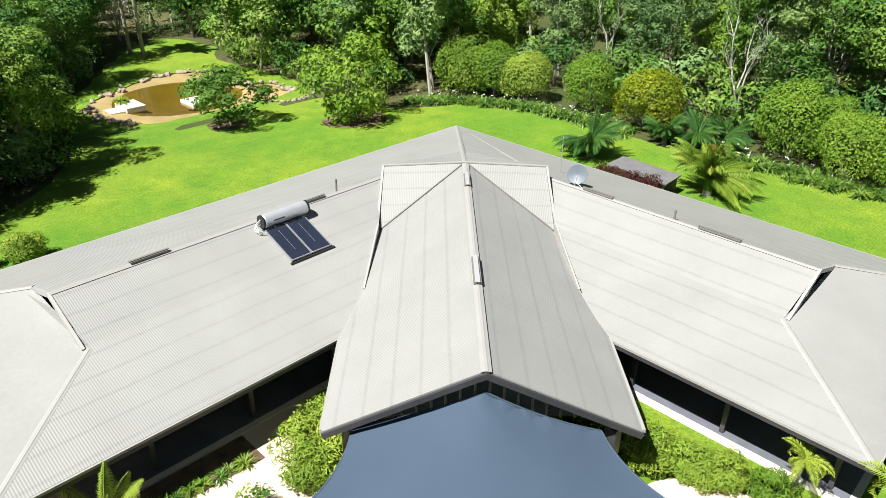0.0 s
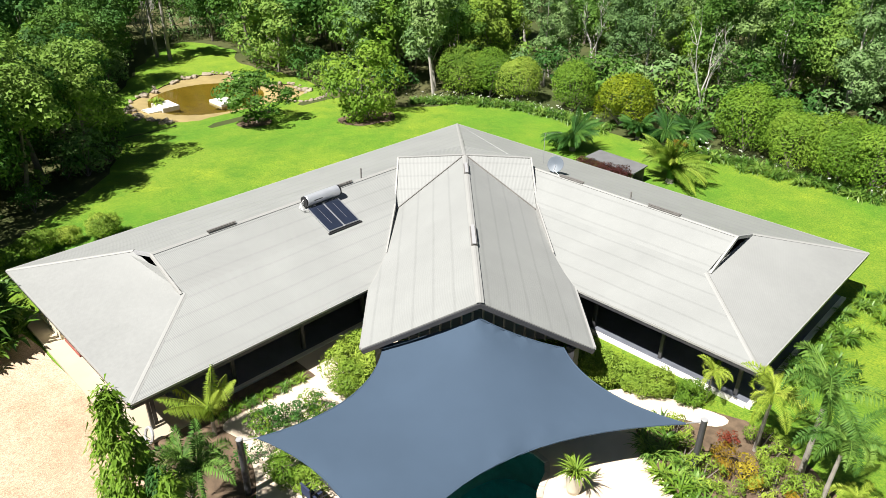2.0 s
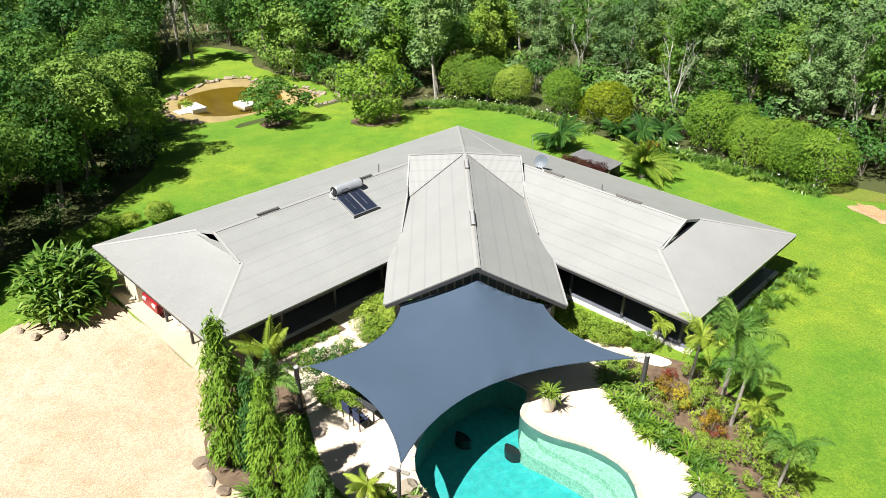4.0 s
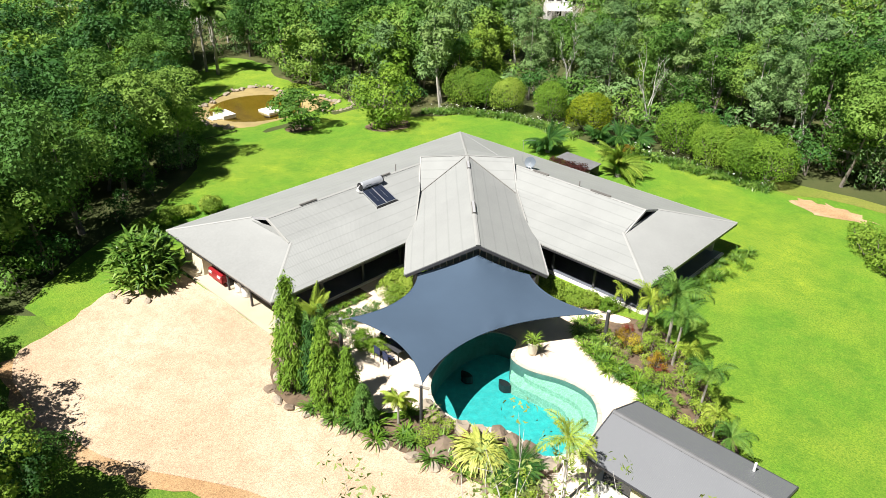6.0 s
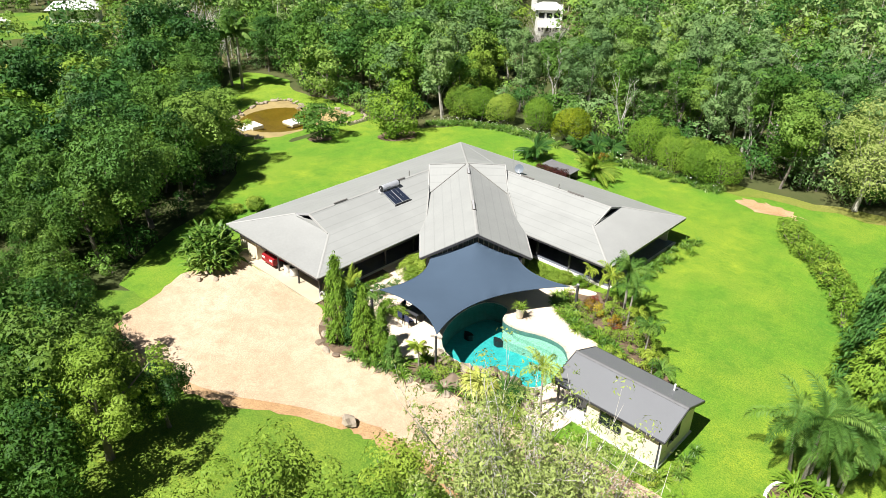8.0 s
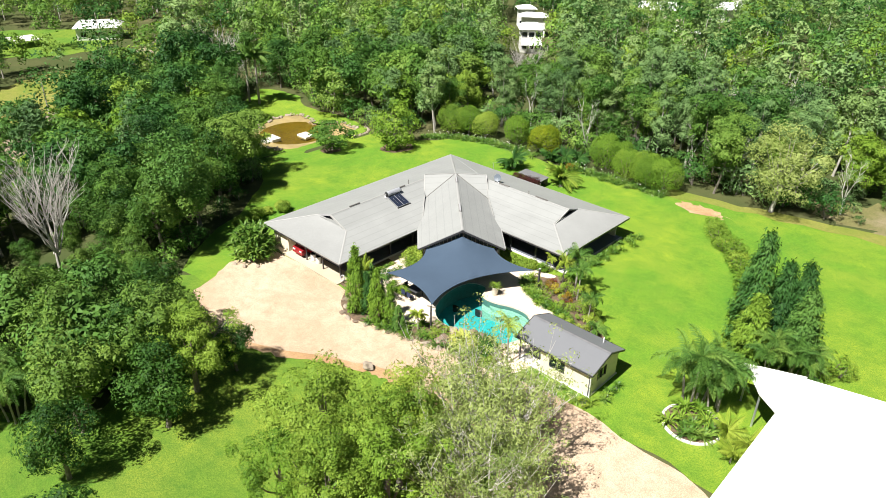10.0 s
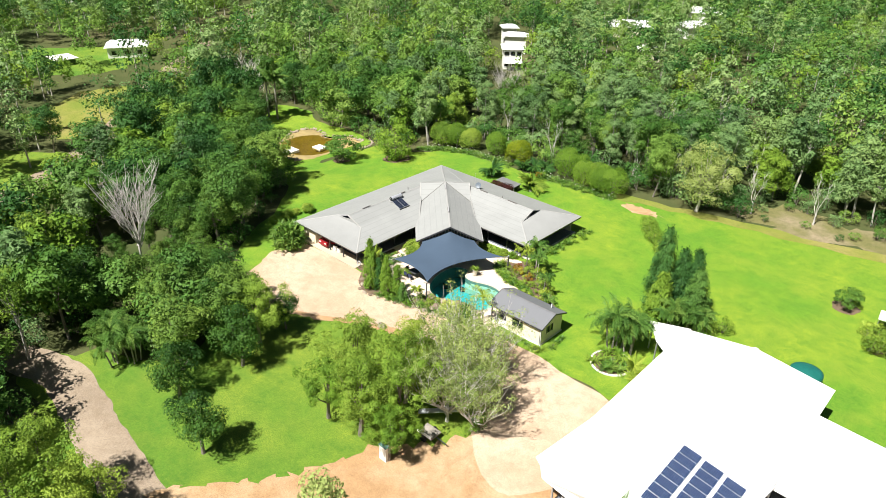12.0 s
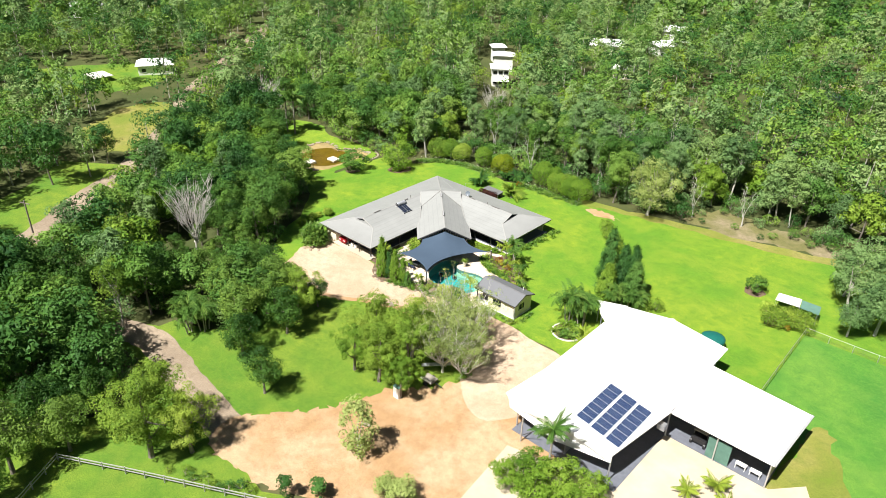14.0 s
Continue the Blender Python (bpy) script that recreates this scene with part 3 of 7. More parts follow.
land("pavement", rounded([(22.8, -16.8), (23.3, -15.0), (24.8, -14.1), (27.3, -13.4), (27.3, -14.2), (25.8, -14.9), (25.0, -16.0), (24.2, -17.0)], 4), 1.0, 0.108, M_PAVE, "cream path beside the verandah bed", "paving")
land("garden_bed", [(12.3, -30.3), (14.6, -30.5), (16.4, -32.8), (18.6, -32.9), (17.4, -28.2), (13.5, -27.4), (12.3, -27.9)], 0.9, 0.088, M_MULCH, "mulched bed at the house corner", "garden bed")
land("garden_bed", [(23.6, -15.2), (25.4, -13.9), (28.0, -13.0), (30.0, -13.2), (29.2, -14.6), (26.2, -15.2)], 0.9, 0.09, M_MULCH, "mulched bed by the verandah corner", "garden bed")
land("garden_bed", [(12.32, -27.9), (13.5, -27.9), (13.75, -23.3), (12.36, -23.3)], 1.0, 0.13, M_MULCH, "narrow mulched bed along the verandah", "garden bed")

# pool basin, shelf, water and coping
deep = sheet_mesh("pool_floor", POOL, 0.7, lambda x, y: -1.25 - 0.35 * smoothstep(28, 23, x))
pool = thing("swimming_pool", "free-form turquoise swimming pool with a pale shallow ledge", "pool", (26.5, -24.5, 0), kind="structure")
part("pool_floor", deep, M_PLASTER, pool)
wall = Geo()
n = len(POOL)
wall.add([(x, y, z) for z in (0.09, -1.7) for x, y in POOL], [(i, (i + 1) % n, n + (i + 1) % n, n + i) for i in range(n)])
part("pool_wall", wall, M_POOLTILE, pool)
SHELF = rounded([(24.3, -21.0), (26.0, -21.6), (28.0, -21.0), (30.0, -21.0), (31.7, -22.8), (32.0, -25.4), (31.0, -26.2), (30.3, -24.6), (29.0, -23.0), (27.0, -23.0), (25.2, -23.0)], 5)
for k, (lift, grow) in enumerate(((-0.30, 1.0), (-0.62, 1.0))):
    pts = [(28.6 + (x - 28.6) * grow + 0.60 - 0.50 * k, -22.4 + (y + 22.4) * grow + 0.75 - 0.60 * k) for x, y in SHELF]
    part("pool_ledge", Geo().slab([(x, y, lift) for x, y in pts], 0.9), M_SHELF, pool, "pale shallow ledge")
w = sheet_mesh("water", POOL, 0.8, lambda x, y: -0.01)
part("water", w, M_POOLWATER, pool, "clear turquoise water", True)
cop = Geo()
ring = np.array(POOL)
d = np.gradient(np.vstack([ring[-1:], ring, ring[:1]]), axis=0)[1:-1]
nrm = np.stack([d[:, 1], -d[:, 0]], 1) / np.linalg.norm(d, axis=1)[:, None]
if inside([ring[0] + nrm[0] * 0.2], POOL)[0]:
    nrm = -nrm
for i in range(0, n, 2):
    j = (i + 2) % n
    a, b = ring[i] + (ring[j] - ring[i]) * 0.03, ring[j] - (ring[j] - ring[i]) * 0.03
    q = [(*a, 0.135), (*b, 0.135), (*(b + nrm[j] * 0.2), 0.135), (*(a + nrm[i] * 0.2), 0.135)]
    part("coping_stone", Geo().slab(q, 0.06), M_COPING, pool)

# pond bed and water
pb = sheet_mesh("pond_bed", POND, 0.9, lambda x, y: -1.5 - 0.95 * smoothstep(0, 6, 7 - math.hypot((x + 32.5) / 0.95, y + 3)) - 0.06)
pond = thing("pond", "brown-green garden pond with a sandy edge", "pond", (-32.5, -3, -1.5), kind="structure")
part("pond_bed", pb, M_PONDBED, pond, "sandy ochre bed", True)
PWATER = rounded([(-35.2, -10.3), (-31, -10.8), (-26.9, -9.1), (-26.1, -4.8), (-26.5, 1.0), (-30.5, 2.8), (-34.6, 1.6), (-38.2, 2.4), (-40.0, -0.2), (-38.4, -5.0)], 6)
part("water", sheet_mesh("pond_water", PWATER, 1.5, lambda x, y: -1.66), M_PONDWATER, pond, "murky olive water", True)

# ---- the house ----
EAVE, RIDGE, BREAK = 2.6, 4.4, 3.5
HALF, DEPTH, BRK = 6.55, 13.08, 8.9
house = thing("house", "single-storey L-shaped house with a pale corrugated metal roof", "house", (10, -12, 0))


def flip(p):
    """The mirror image across the porch's axis."""
    return (-p[1], -p[0], *p[2:])


def same(p):
    return tuple(p)


def sheet(name, pts, along, material, parent, thick=0.05, label=""):
    """A roof plane whose ribs run up the slope: local x along the eave."""
    p = [Vector(q) for q in pts]
    x = (Vector(along)).normalized()
    nrm = Vector((0, 0, 0))
    for a, b in zip(p, p[1:] + p[:1]):
        nrm += a.cross(b)
    nrm.normalize()
    if nrm.z < 0:
        nrm, p = -nrm, p[::-1]
    x = (x - nrm * x.dot(nrm)).normalized()
    y = nrm.cross(x)
    m = Matrix((x, y, nrm)).transposed().to_4x4()
    m.translation = p[0]
    inv = m.inverted()
    flat = [inv @ q for q in p]
    k = len(flat)
    geo = Geo().add([(q.x, q.y, q.z) for q in flat] + [(q.x, q.y, q.z - thick) for q in flat], [tuple(range(k)), tuple(range(2 * k - 1, k - 1, -1)), *((i, i + k, (i + 1) % k + k, (i + 1) % k) for i in range(k))])
    ob = part(name, geo, material, parent, label)
    ob.matrix_basis = m
    return ob


def cap(a, b, parent, w=0.24, material=None, name="ridge_cap"):
    """A folded ridge or hip capping."""
    a, b = Vector(a), Vector(b)
    d = (b - a).normalized()
    s = d.cross(Vector((0, 0, 1))).normalized()
    prof = [(-w / 2, -0.03), (-w / 4, -0.008), (-0.04, 0.008), (0.04, 0.008), (w / 4, -0.008), (w / 2, -0.03)]
    v = [p + s * o + Vector((0, 0, h + 0.016)) for p in (a, b) for o, h in prof]
    n = len(prof)
    geo = Geo().add(v, [(i, i + 1, n + i + 1, n + i) for i in range(n - 1)] + [tuple(range(n)), tuple(range(2 * n - 1, n - 1, -1)), (0, n, 2 * n - 1, n - 1)])
    return part(name, geo, material or M_CAP, parent)


def wing(f, length, tip):
    """One wing of the roof. f lays the left-hand wing out as it is or mirrored; length: outer eave; tip: the gable's end."""
    L, LL = (0, -length, EAVE), (DEPTH, -length, EAVE)
    along = f((0, 1, 0)) if f is same else (1, 0, 0)
    across = (1, 0, 0) if f is same else (0, 1, 0)
    far = (4.6, -tip, EAVE + 0.265 * 4.6)
    near = (BRK + 0.18, -tip + 0.08, BREAK - 0.18 * (BREAK - EAVE) / (DEPTH - BRK))
    sheet("roof_sheet", [f(p) for p in (L, (0, 0, EAVE), (7.0, -7.0, 4.47), (6.6, -11.7, 4.36), (HALF, -11.8, RIDGE), (HALF, -tip, RIDGE), far)], along, M_ROOF, house)
    sheet("roof_sheet", [f(p) for p in ((HALF, -tip, RIDGE), (HALF, -11.75, RIDGE), (BRK, -14.2, BREAK), (BRK, -tip + 0.08, BREAK))], along, M_ROOF, house)
    sheet("roof_sheet", [f(p) for p in ((BRK, -tip + 0.08, BREAK), near, LL, (DEPTH, -19.4, EAVE), (11.9, -17.5, EAVE + (DEPTH - 11.9) * (BREAK - EAVE) / (DEPTH - BRK)), (BRK, -14.2, BREAK))], along, M_ROOF, house)
    # the hipped end, curving up under the gable
    k, geo = 10, Geo()
    corner = [Vector(f(p)) for p in (L, LL, far, near)]
    grid = [(corner[0].lerp(corner[1], i / k)).lerp(corner[2].lerp(corner[3], i / k), j / k) for j in range(k + 1) for i in range(k + 1)]
    geo.add(grid, [(j * (k + 1) + i, j * (k + 1) + i + 1, (j + 1) * (k + 1) + i + 1, (j + 1) * (k + 1) + i) for j in range(k) for i in range(k)])
    if f is not same:
        geo.v = [(-y_, x_, z_) for x_, y_, z_ in geo.v]
    ob = part("roof_sheet", geo, M_ROOF_END, house, "", True)
    if f is not same:
        ob.matrix_basis = Matrix.Rotation(-math.pi / 2, 4, "Z")
    if ob.data.polygons[0].normal.z < 0:
        ob.data.flip_normals()
    if f is same:
        # on this side the end slope rises further up the gablet
        top = (HALF + 0.92, -tip - 0.04, RIDGE - 0.37)
        sheet("roof_sheet", [f(p) for p in ((far[0] + 0.35, -tip - 0.3, far[2] - 0.02), top, near)], along, M_ROOF_END, house, 0.03)
    # cappings
    cap(f((HALF, -tip, RIDGE)), f((HALF, -12.0, RIDGE)), house)
    cap(f(LL), f(near), house)
    cap(f(L), f(far), house)
    # the small gable: dark wall, barge boards
    back = -tip + 0.45
    gable = part("gable_wall", Geo().add([f(p) for p in ((HALF, back, RIDGE - 0.08), (BRK, back, BREAK - 0.1), (4.3, back, BREAK - 0.1), (4.3, back, EAVE + 0.255 * 4.3 - 0.1), (HALF, back + 0.1, RIDGE - 0.08), (BRK, back + 0.1, BREAK - 0.1), (4.3, back + 0.1, BREAK - 0.1), (4.3, back + 0.1, EAVE + 0.255 * 4.3 - 0.1))], [(0, 1, 2, 3), (7, 6, 5, 4), (0, 4, 5, 1), (1, 5, 6, 2), (2, 6, 7, 3), (3, 7, 4, 0)]), M_GABLE, house, "dark louvred gable infill")
    part("barge_board", Geo().beam(f((HALF, -tip - 0.02, RIDGE + 0.03)), f((BRK + 0.15, -tip - 0.06, BREAK)), 0.10, 0.16), M_BARGE, house)
    part("barge_board", Geo().beam(f((HALF, -tip - 0.02, RIDGE + 0.03)), f((far[0] + 0.1, -tip - 0.02, far[2] + 0.03)), 0.10, 0.16), M_CAP_GREY, house)
    # eaves: fascia and gutter on each side
    for a, b in ((L, (0, 0, EAVE)), (L, LL), (LL, (DEPTH, -18.6, EAVE))):
        part("fascia", Geo().beam(f((a[0], a[1], EAVE - 0.05)), f((b[0], b[1], EAVE - 0.05)), 0.06, 0.22), M_FASCIA, house)
        part("gutter", Geo().beam(f((a[0], a[1], EAVE - 0.01)), f((b[0], b[1], EAVE - 0.01)), 0.13, 0.09), M_CAP, house)
    # underside lining of the eaves, its shade put into the grey
    part("soffit", Geo().slab([f(p) for p in ((0.1, -length + 0.1, EAVE - 0.14), (DEPTH - 0.1, -length + 0.1, EAVE - 0.14), (DEPTH - 0.1, -DEPTH, EAVE - 0.14), (0.1, -0.1, EAVE - 0.14))], 0.03), M_WALL, house, "eaves lining with shade put into its grey")
    # ridge ventilators
    for y in ((-23.6, -22.2), (-16.6, -15.2)) if f is same else ((-21.0, -19.3), (-15.4, -13.9)):
        v = part("ridge_vent", Geo().beam(f((HALF, y[0], RIDGE + 0.11)), f((HALF, y[1], RIDGE + 0.11)), 0.17, 0.06), M_VENT, house, "low dark ridge ventilator")
        part("vent_lid", Geo().beam(f((HALF, y[0] - 0.04, RIDGE + 0.145)), f((HALF, y[1] + 0.04, RIDGE + 0.145)), 0.10, 0.02), M_VENT, v)


wing(same, 30.5, 26.3)
wing(flip, 28.0, 23.85)
cap((0, 0, EAVE), (9.25, -9.25, 5.14), house)

# the raised valley pieces either side of the porch ridge, and the porch itself
PITCH = 0.5
for f in (same, flip):
    T1, T2, T3, TB = (6.66, -11.84, 4.95), (9.25, -9.25, 5.13), (8.82, -14.12, 3.22), (6.85, -6.85, 4.425)
    sheet("roof_sheet", [f(p) for p in (T1, T2, T3)], (1, 1, 0), M_ROOF, house, 0.06)
    sheet("roof_sheet", [f(p) for p in (T1, T2, TB)], (1, 1, 0), M_ROOF, house, 0.05)
    # the cheek under the raised piece, and its edges
    part("cheek_wall", Geo().add([f(p) for p in (T1, TB, (6.66, -11.84, 4.3), (6.85, -6.9, 4.3), T3, (8.82, -14.12, 3.1))], [(0, 1, 3, 2), (0, 2, 5, 4)]), M_BARGE, house, "low pale cheek under the raised roof")
    part("barge_board", Geo().beam(f((6.62, -11.88, 4.99)), f((8.80, -14.2, 3.30)), 0.09, 0.22), M_BARGE, house)
    part("ridge_cap", Geo().beam(f((6.62, -11.86, 4.985)), f((9.25, -9.24, 5.165)), 0.14, 0.05), M_CAP, house)
    part("valley_flashing", Geo().beam(f((9.25, -9.3, 5.165)), f((8.86, -14.1, 3.29)), 0.055, 0.05), M_VENT, house)
    pts = [(9.25, -9.25, 5.12), (19.85, -19.85, 5.06)]
    pts += [(x, y, 5.08 - PITCH * abs(x + y) / math.sqrt(2)) for x, y in ((16.57, -22.95), (13.28, -19.72), (12.75, -18.75), (11.9, -17.5), (8.82, -14.12))]
    sheet("roof_sheet", [f(p) for p in pts], (1, -1, 0), M_ROOF, house, 0.07)
    part("fascia", Geo().beam(f((19.9, -19.9, 5.03)), f((16.62, -23.0, 2.80)), 0.08, 0.17), M_FASCIA, house)
    part("gutter", Geo().beam(f((16.5, -22.91, 2.83)), f((13.3, -19.74, 2.81)), 0.13, 0.12), M_CAP, house)
    part("soffit", Geo().slab([f(p) for p in ((19.3, -19.3, 4.8), (16.5, -22.5, 2.66), (13.2, -19.0, 2.66), (12.5, -12.5, 4.7))], 0.03), M_GABLE, house)
    part("flashing", Geo().beam(f((8.84, -14.16, 3.60)), f((11.9, -17.52, 3.15)), 0.07, 0.46), M_BARGE, house)
    part("flashing", Geo().beam(f((11.9, -17.52, 3.10)), f((12.75, -18.77, 2.97)), 0.05, 0.36), M_CAP, house)
    part("flashing", Geo().beam(f((12.75, -18.77, 2.97)), f((13.28, -19.7, 2.81)), 0.05, 0.3), M_CAP, house)
cap((9.2, -9.2, 5.12), (19.88, -19.88, 5.06), house, 0.30)
for a, b in ((10.3, 11.2), (15.6, 16.8)):
    v = part("ridge_vent", Geo().beam((a, -a, 5.19), (b, -b, 5.19), 0.26, 0.09), M_VENT, house, "low dark ridge ventilator")
    part("vent_lid", Geo().beam((a - 0.03, -a + 0.03, 5.235), (b + 0.03, -b - 0.03, 5.235), 0.16, 0.02), M_CAP_GREY, v)
# dark infill under the porch gable with slats
gable = part("gable_wall", Geo().add([(19.2, -19.2, 4.7), (16.7, -21.8, 2.75), (21.8, -16.7, 2.75), (19.1, -19.1, 4.7), (16.6, -21.7, 2.75), (21.7, -16.6, 2.75)], [(0, 1, 2), (5, 4, 3), (0, 3, 4, 1), (1, 4, 5, 2), (2, 5, 3, 0)]), M_GABLE, house, "dark slatted porch gable")
for i in range(18):
    t = i / 17 * 2 - 1
    h = 4.62 - abs(t) * 1.9
    part("slat", Geo().box(19.25 + 2.5 * t - 0.03, -19.25 + 2.5 * t - 0.03, 2.72, 19.25 + 2.5 * t + 0.03, -19.25 + 2.5 * t + 0.03, h), M_VENT, gable)

# verandah floors, walls, posts
for f in (same, flip):
    ln = 30.0 if f is same else 27.6
    # dark colour holds the eave's shade, the pale edge its sunlit rim
    part("verandah_floor", Geo().slab([f(p) for p in ((0.6, -ln, 0.14), (12.05, -ln, 0.14), (12.05, -12.05, 0.14), (0.6, -0.6, 0.14))], 0.3), M_SLAB, house, "verandah floor darkened to its shaded tone")
    part("slab_edge", Geo().beam(f((12.17, -ln, 0.16)), f((12.17, -17.5, 0.16)), 0.22, 0.3), M_EDGE, house, "slab edge coloured pale as the floor's sunlit rim")
    if f is flip:
        part("slab_edge", Geo().beam(f((0.6, -ln - 0.1, 0.16)), f((12.2, -ln - 0.1, 0.16)), 0.22, 0.3), M_EDGE, house)
    y_end = -22.5 if f is same else -25.4
    # walls under the roof take a grey that holds the verandah's shade
    part("wall", Geo().beam(f((9.6, y_end, 2.45)), f((9.6, -9.6, 2.45)), 0.2, 2.4), M_WALL, house, "rendered wall with verandah shade put into its grey")
    part("wall", Geo().beam(f((0.9, -ln + 0.6, 2.45)), f((0.9, -0.9, 2.45)), 0.2, 2.4), M_CREAM, house)
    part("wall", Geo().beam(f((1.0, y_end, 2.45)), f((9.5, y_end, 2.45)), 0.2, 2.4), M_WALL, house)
    for y in np.arange(-ln + 0.5, -17, 3.45):
        part("post", Geo().box(*[min(a, b) for a, b in zip(f((11.75, y, 0.14)), f((11.9, y + 0.15, 0.14)))][:2], 0.14, *[max(a, b) for a, b in zip(f((11.75, y, 0.14)), f((11.9, y + 0.15, 0.14)))][:2], 2.46), M_POST, house)
    for y in np.arange(y_end + 1.5, -12, 2.9):
        win = part("window", Geo().beam(f((9.72, y, 2.15)), f((9.72, y + 1.8, 2.15)), 0.06, 2.0), M_GLASS, house, "dark glazed sliding door")
        part("window_frame", Geo().beam(f((9.76, y - 0.04, 2.22)), f((9.76, y + 1.84, 2.22)), 0.05, 0.07), M_ALLOY, win)
        part("window_frame", Geo().beam(f((9.76, y + 0.87, 2.15)), f((9.76, y + 0.93, 2.15)), 0.05, 2.0), M_ALLOY, win)
# the open garage: a cream end wall with its return, slim posts
part("wall", Geo().box(1.0, -29.95, 0.1, 3.6, -29.75, 2.46), M_CREAM, house, "cream rendered garage end wall")
part("wall", Geo().box(3.4, -29.75, 0.1, 3.6, -24.0, 2.46), M_CREAM, house)
for x, y in ((6.5, -29.72), (9.3, -29.72), (12.0, -29.62)):
    part("post", Geo().box(x - 0.06, y - 0.06, 0.1, x + 0.06, y + 0.06, 2.46), M_POST, house)
for x, y in ((16.9, -22.2), (22.2, -16.9)):
    part("pillar", Geo().box(x - 0.18, y - 0.18, 0.1, x + 0.18, y + 0.18, 2.75), M_POST, house)
part("apron", Geo().box(0.5, -30.66, -0.1, 12.7, -28.4, 0.17), M_CONCRETE, house, "pale concrete garage apron")

# ---- plants ----


def unit(a):
    return a / np.maximum(np.linalg.norm(a, axis=-1, keepdims=True), 1e-9)


def leaves(r, centres, normals, size, slim=0.55, bend=0.18):
    """Bent diamond-shaped leaf sprays as an array of quads."""
    n = len(centres)
    nr = unit(np.asarray(normals, float))
    u = unit(np.cross(nr, r.normal(0, 1, (n, 3))))
    v = np.cross(nr, u)
    s = (size * r.uniform(0.6, 1.35, n))[:, None]
    drop = nr * s * bend
    return np.stack([centres - u * s / 2 - drop, centres + v * s * slim / 2 + drop * 0.6, centres + u * s / 2 - drop, centres - v * s * slim / 2 + drop * 0.6], 1)


def sprays(r, centres, normals, size, slim=0.8):
    """Small three-cornered leaf sprays, for trees with very many leaves."""
    n = len(centres)
    nr = unit(np.asarray(normals, float))
    u = unit(np.cross(nr, r.normal(0, 1, (n, 3))))
    v = np.cross(nr, u)
    s = (size * r.uniform(0.6, 1.4, n))[:, None]
    k = (r.uniform(-0.5, 0.5, n))[:, None]
    return np.stack([centres - u * s * 0.55, centres + u * s * 0.55 + v * s * slim * k, centres + v * s * slim * 0.75 * np.sign(k + 0.01) - u * s * 0.1], 1)


def sphere(r, n):
    return unit(r.normal(0, 1, (n, 3)))


def clumps_in(r, n, base, top, radius, shape="round"):
    """Centres of leaf clumps in a crown between two heights, gathered into a few uneven lobes."""
    mid, tall = (base + top) / 2, (top - base) / 2
    if shape == "ball":
        d = sphere(r, n)
        d[:, 2] = np.where(d[:, 2] < -0.85, -d[:, 2], d[:, 2])
        q = d * r.uniform(0.7, 1.05, (n, 1)) * [radius, radius, tall] + [0, 0, mid]
        q[:, :2] *= np.where(q[:, 2:] < mid * 0.6, 0.8, 1.0)
        return np.maximum(q, [-99, -99, 0.2])
    lobes = []
    for k in range(max(4, int(radius * 1.9))):
        d = sphere(r, 1)[0]
        q = d * r.uniform(0.35, 0.72) * [radius, radius, tall]
        lobes.append((q + [0, 0, mid], r.uniform(0.30, 0.52)))
    lobes.append((np.array([0, 0, mid]), 0.62))
    lobes.append((np.array([r.normal(0, 0.12) * radius, r.normal(0, 0.12) * radius, mid + tall * 0.5]), 0.48))
    out = []
    while len(out) < n:
        c, s = lobes[r.integers(len(lobes))]
        d = sphere(r, 1)[0]
        if d[2] < -0.75 or (shape == "flat" and d[2] < -0.2):
            continue
        q = c + d * r.uniform(0.6, 1.0) * s * np.array([radius, radius, tall])
        q[2] = max(q[2], base)
        out.append(q)
    return np.array(out)


def crown_quads(r, centres, count, clump, size, up=0.55, slim=0.55, flatten=0.8, loose=0.30):
    """Leaves as the uneven skin of rounded clumps: thick above and outside, open below."""
    per = max(4, count // len(centres))
    all_ = []
    mid = centres.mean(0)
    for c in centres:
        out = unit((c - mid)[None])[0] * 0.55 + [0, 0, up * 0.9]
        d = unit(sphere(r, per) + out * 0.75)
        rad = clump * r.uniform(0.65, 1.4)
        dent = 1 - 0.30 * np.clip((d @ sphere(r, 5).T).max(1) - 0.45, 0, 1)
        deep = np.where(r.uniform(0, 1, per) < 0.85, r.uniform(0.82, 1.06, per), r.uniform(0.4, 1.25, per))
        p = c + d * (rad * dent * deep)[:, None] * [1, 1, flatten]
        nrm = d + [0, 0, 0.15] + r.normal(0, loose, (per, 3))
        all_.append(sprays(r, p, nrm, size, slim * 1.5))
    return np.concatenate(all_)


def limbs(geo, r, base, centres, thick, lean=0.07, forks=7):
    """A tapered trunk with limbs that reach into the crown."""
    top = centres[:, 2].max()
    low = centres[:, 2].min()
    bend = r.normal(0, lean, 2)
    fork = Vector((bend[0] * low, bend[1] * low, max(low * 0.75, 0.6)))
    head = Vector((bend[0] * top * 0.8, bend[1] * top * 0.8, low + (top - low) * 0.7))
    geo.tube([(0, 0, -0.3), (0, 0, 0.2), fork * 0.55, fork, fork.lerp(head, 0.5), head], [thick * 1.5, thick * 1.15, thick, thick * 0.85, thick * 0.5, thick * 0.12], 6)
    for c in centres[r.choice(len(centres), min(forks, len(centres)), replace=False)]:
        s = fork.lerp(head, r.uniform(0, 0.55))
        e = Vector(c)
        m = s.lerp(e, 0.5) + Vector((0, 0, -0.08 * (e - s).length))
        geo.tube([s, m, e], [thick * 0.45, thick * 0.28, thick * 0.06], 5)
    return geo


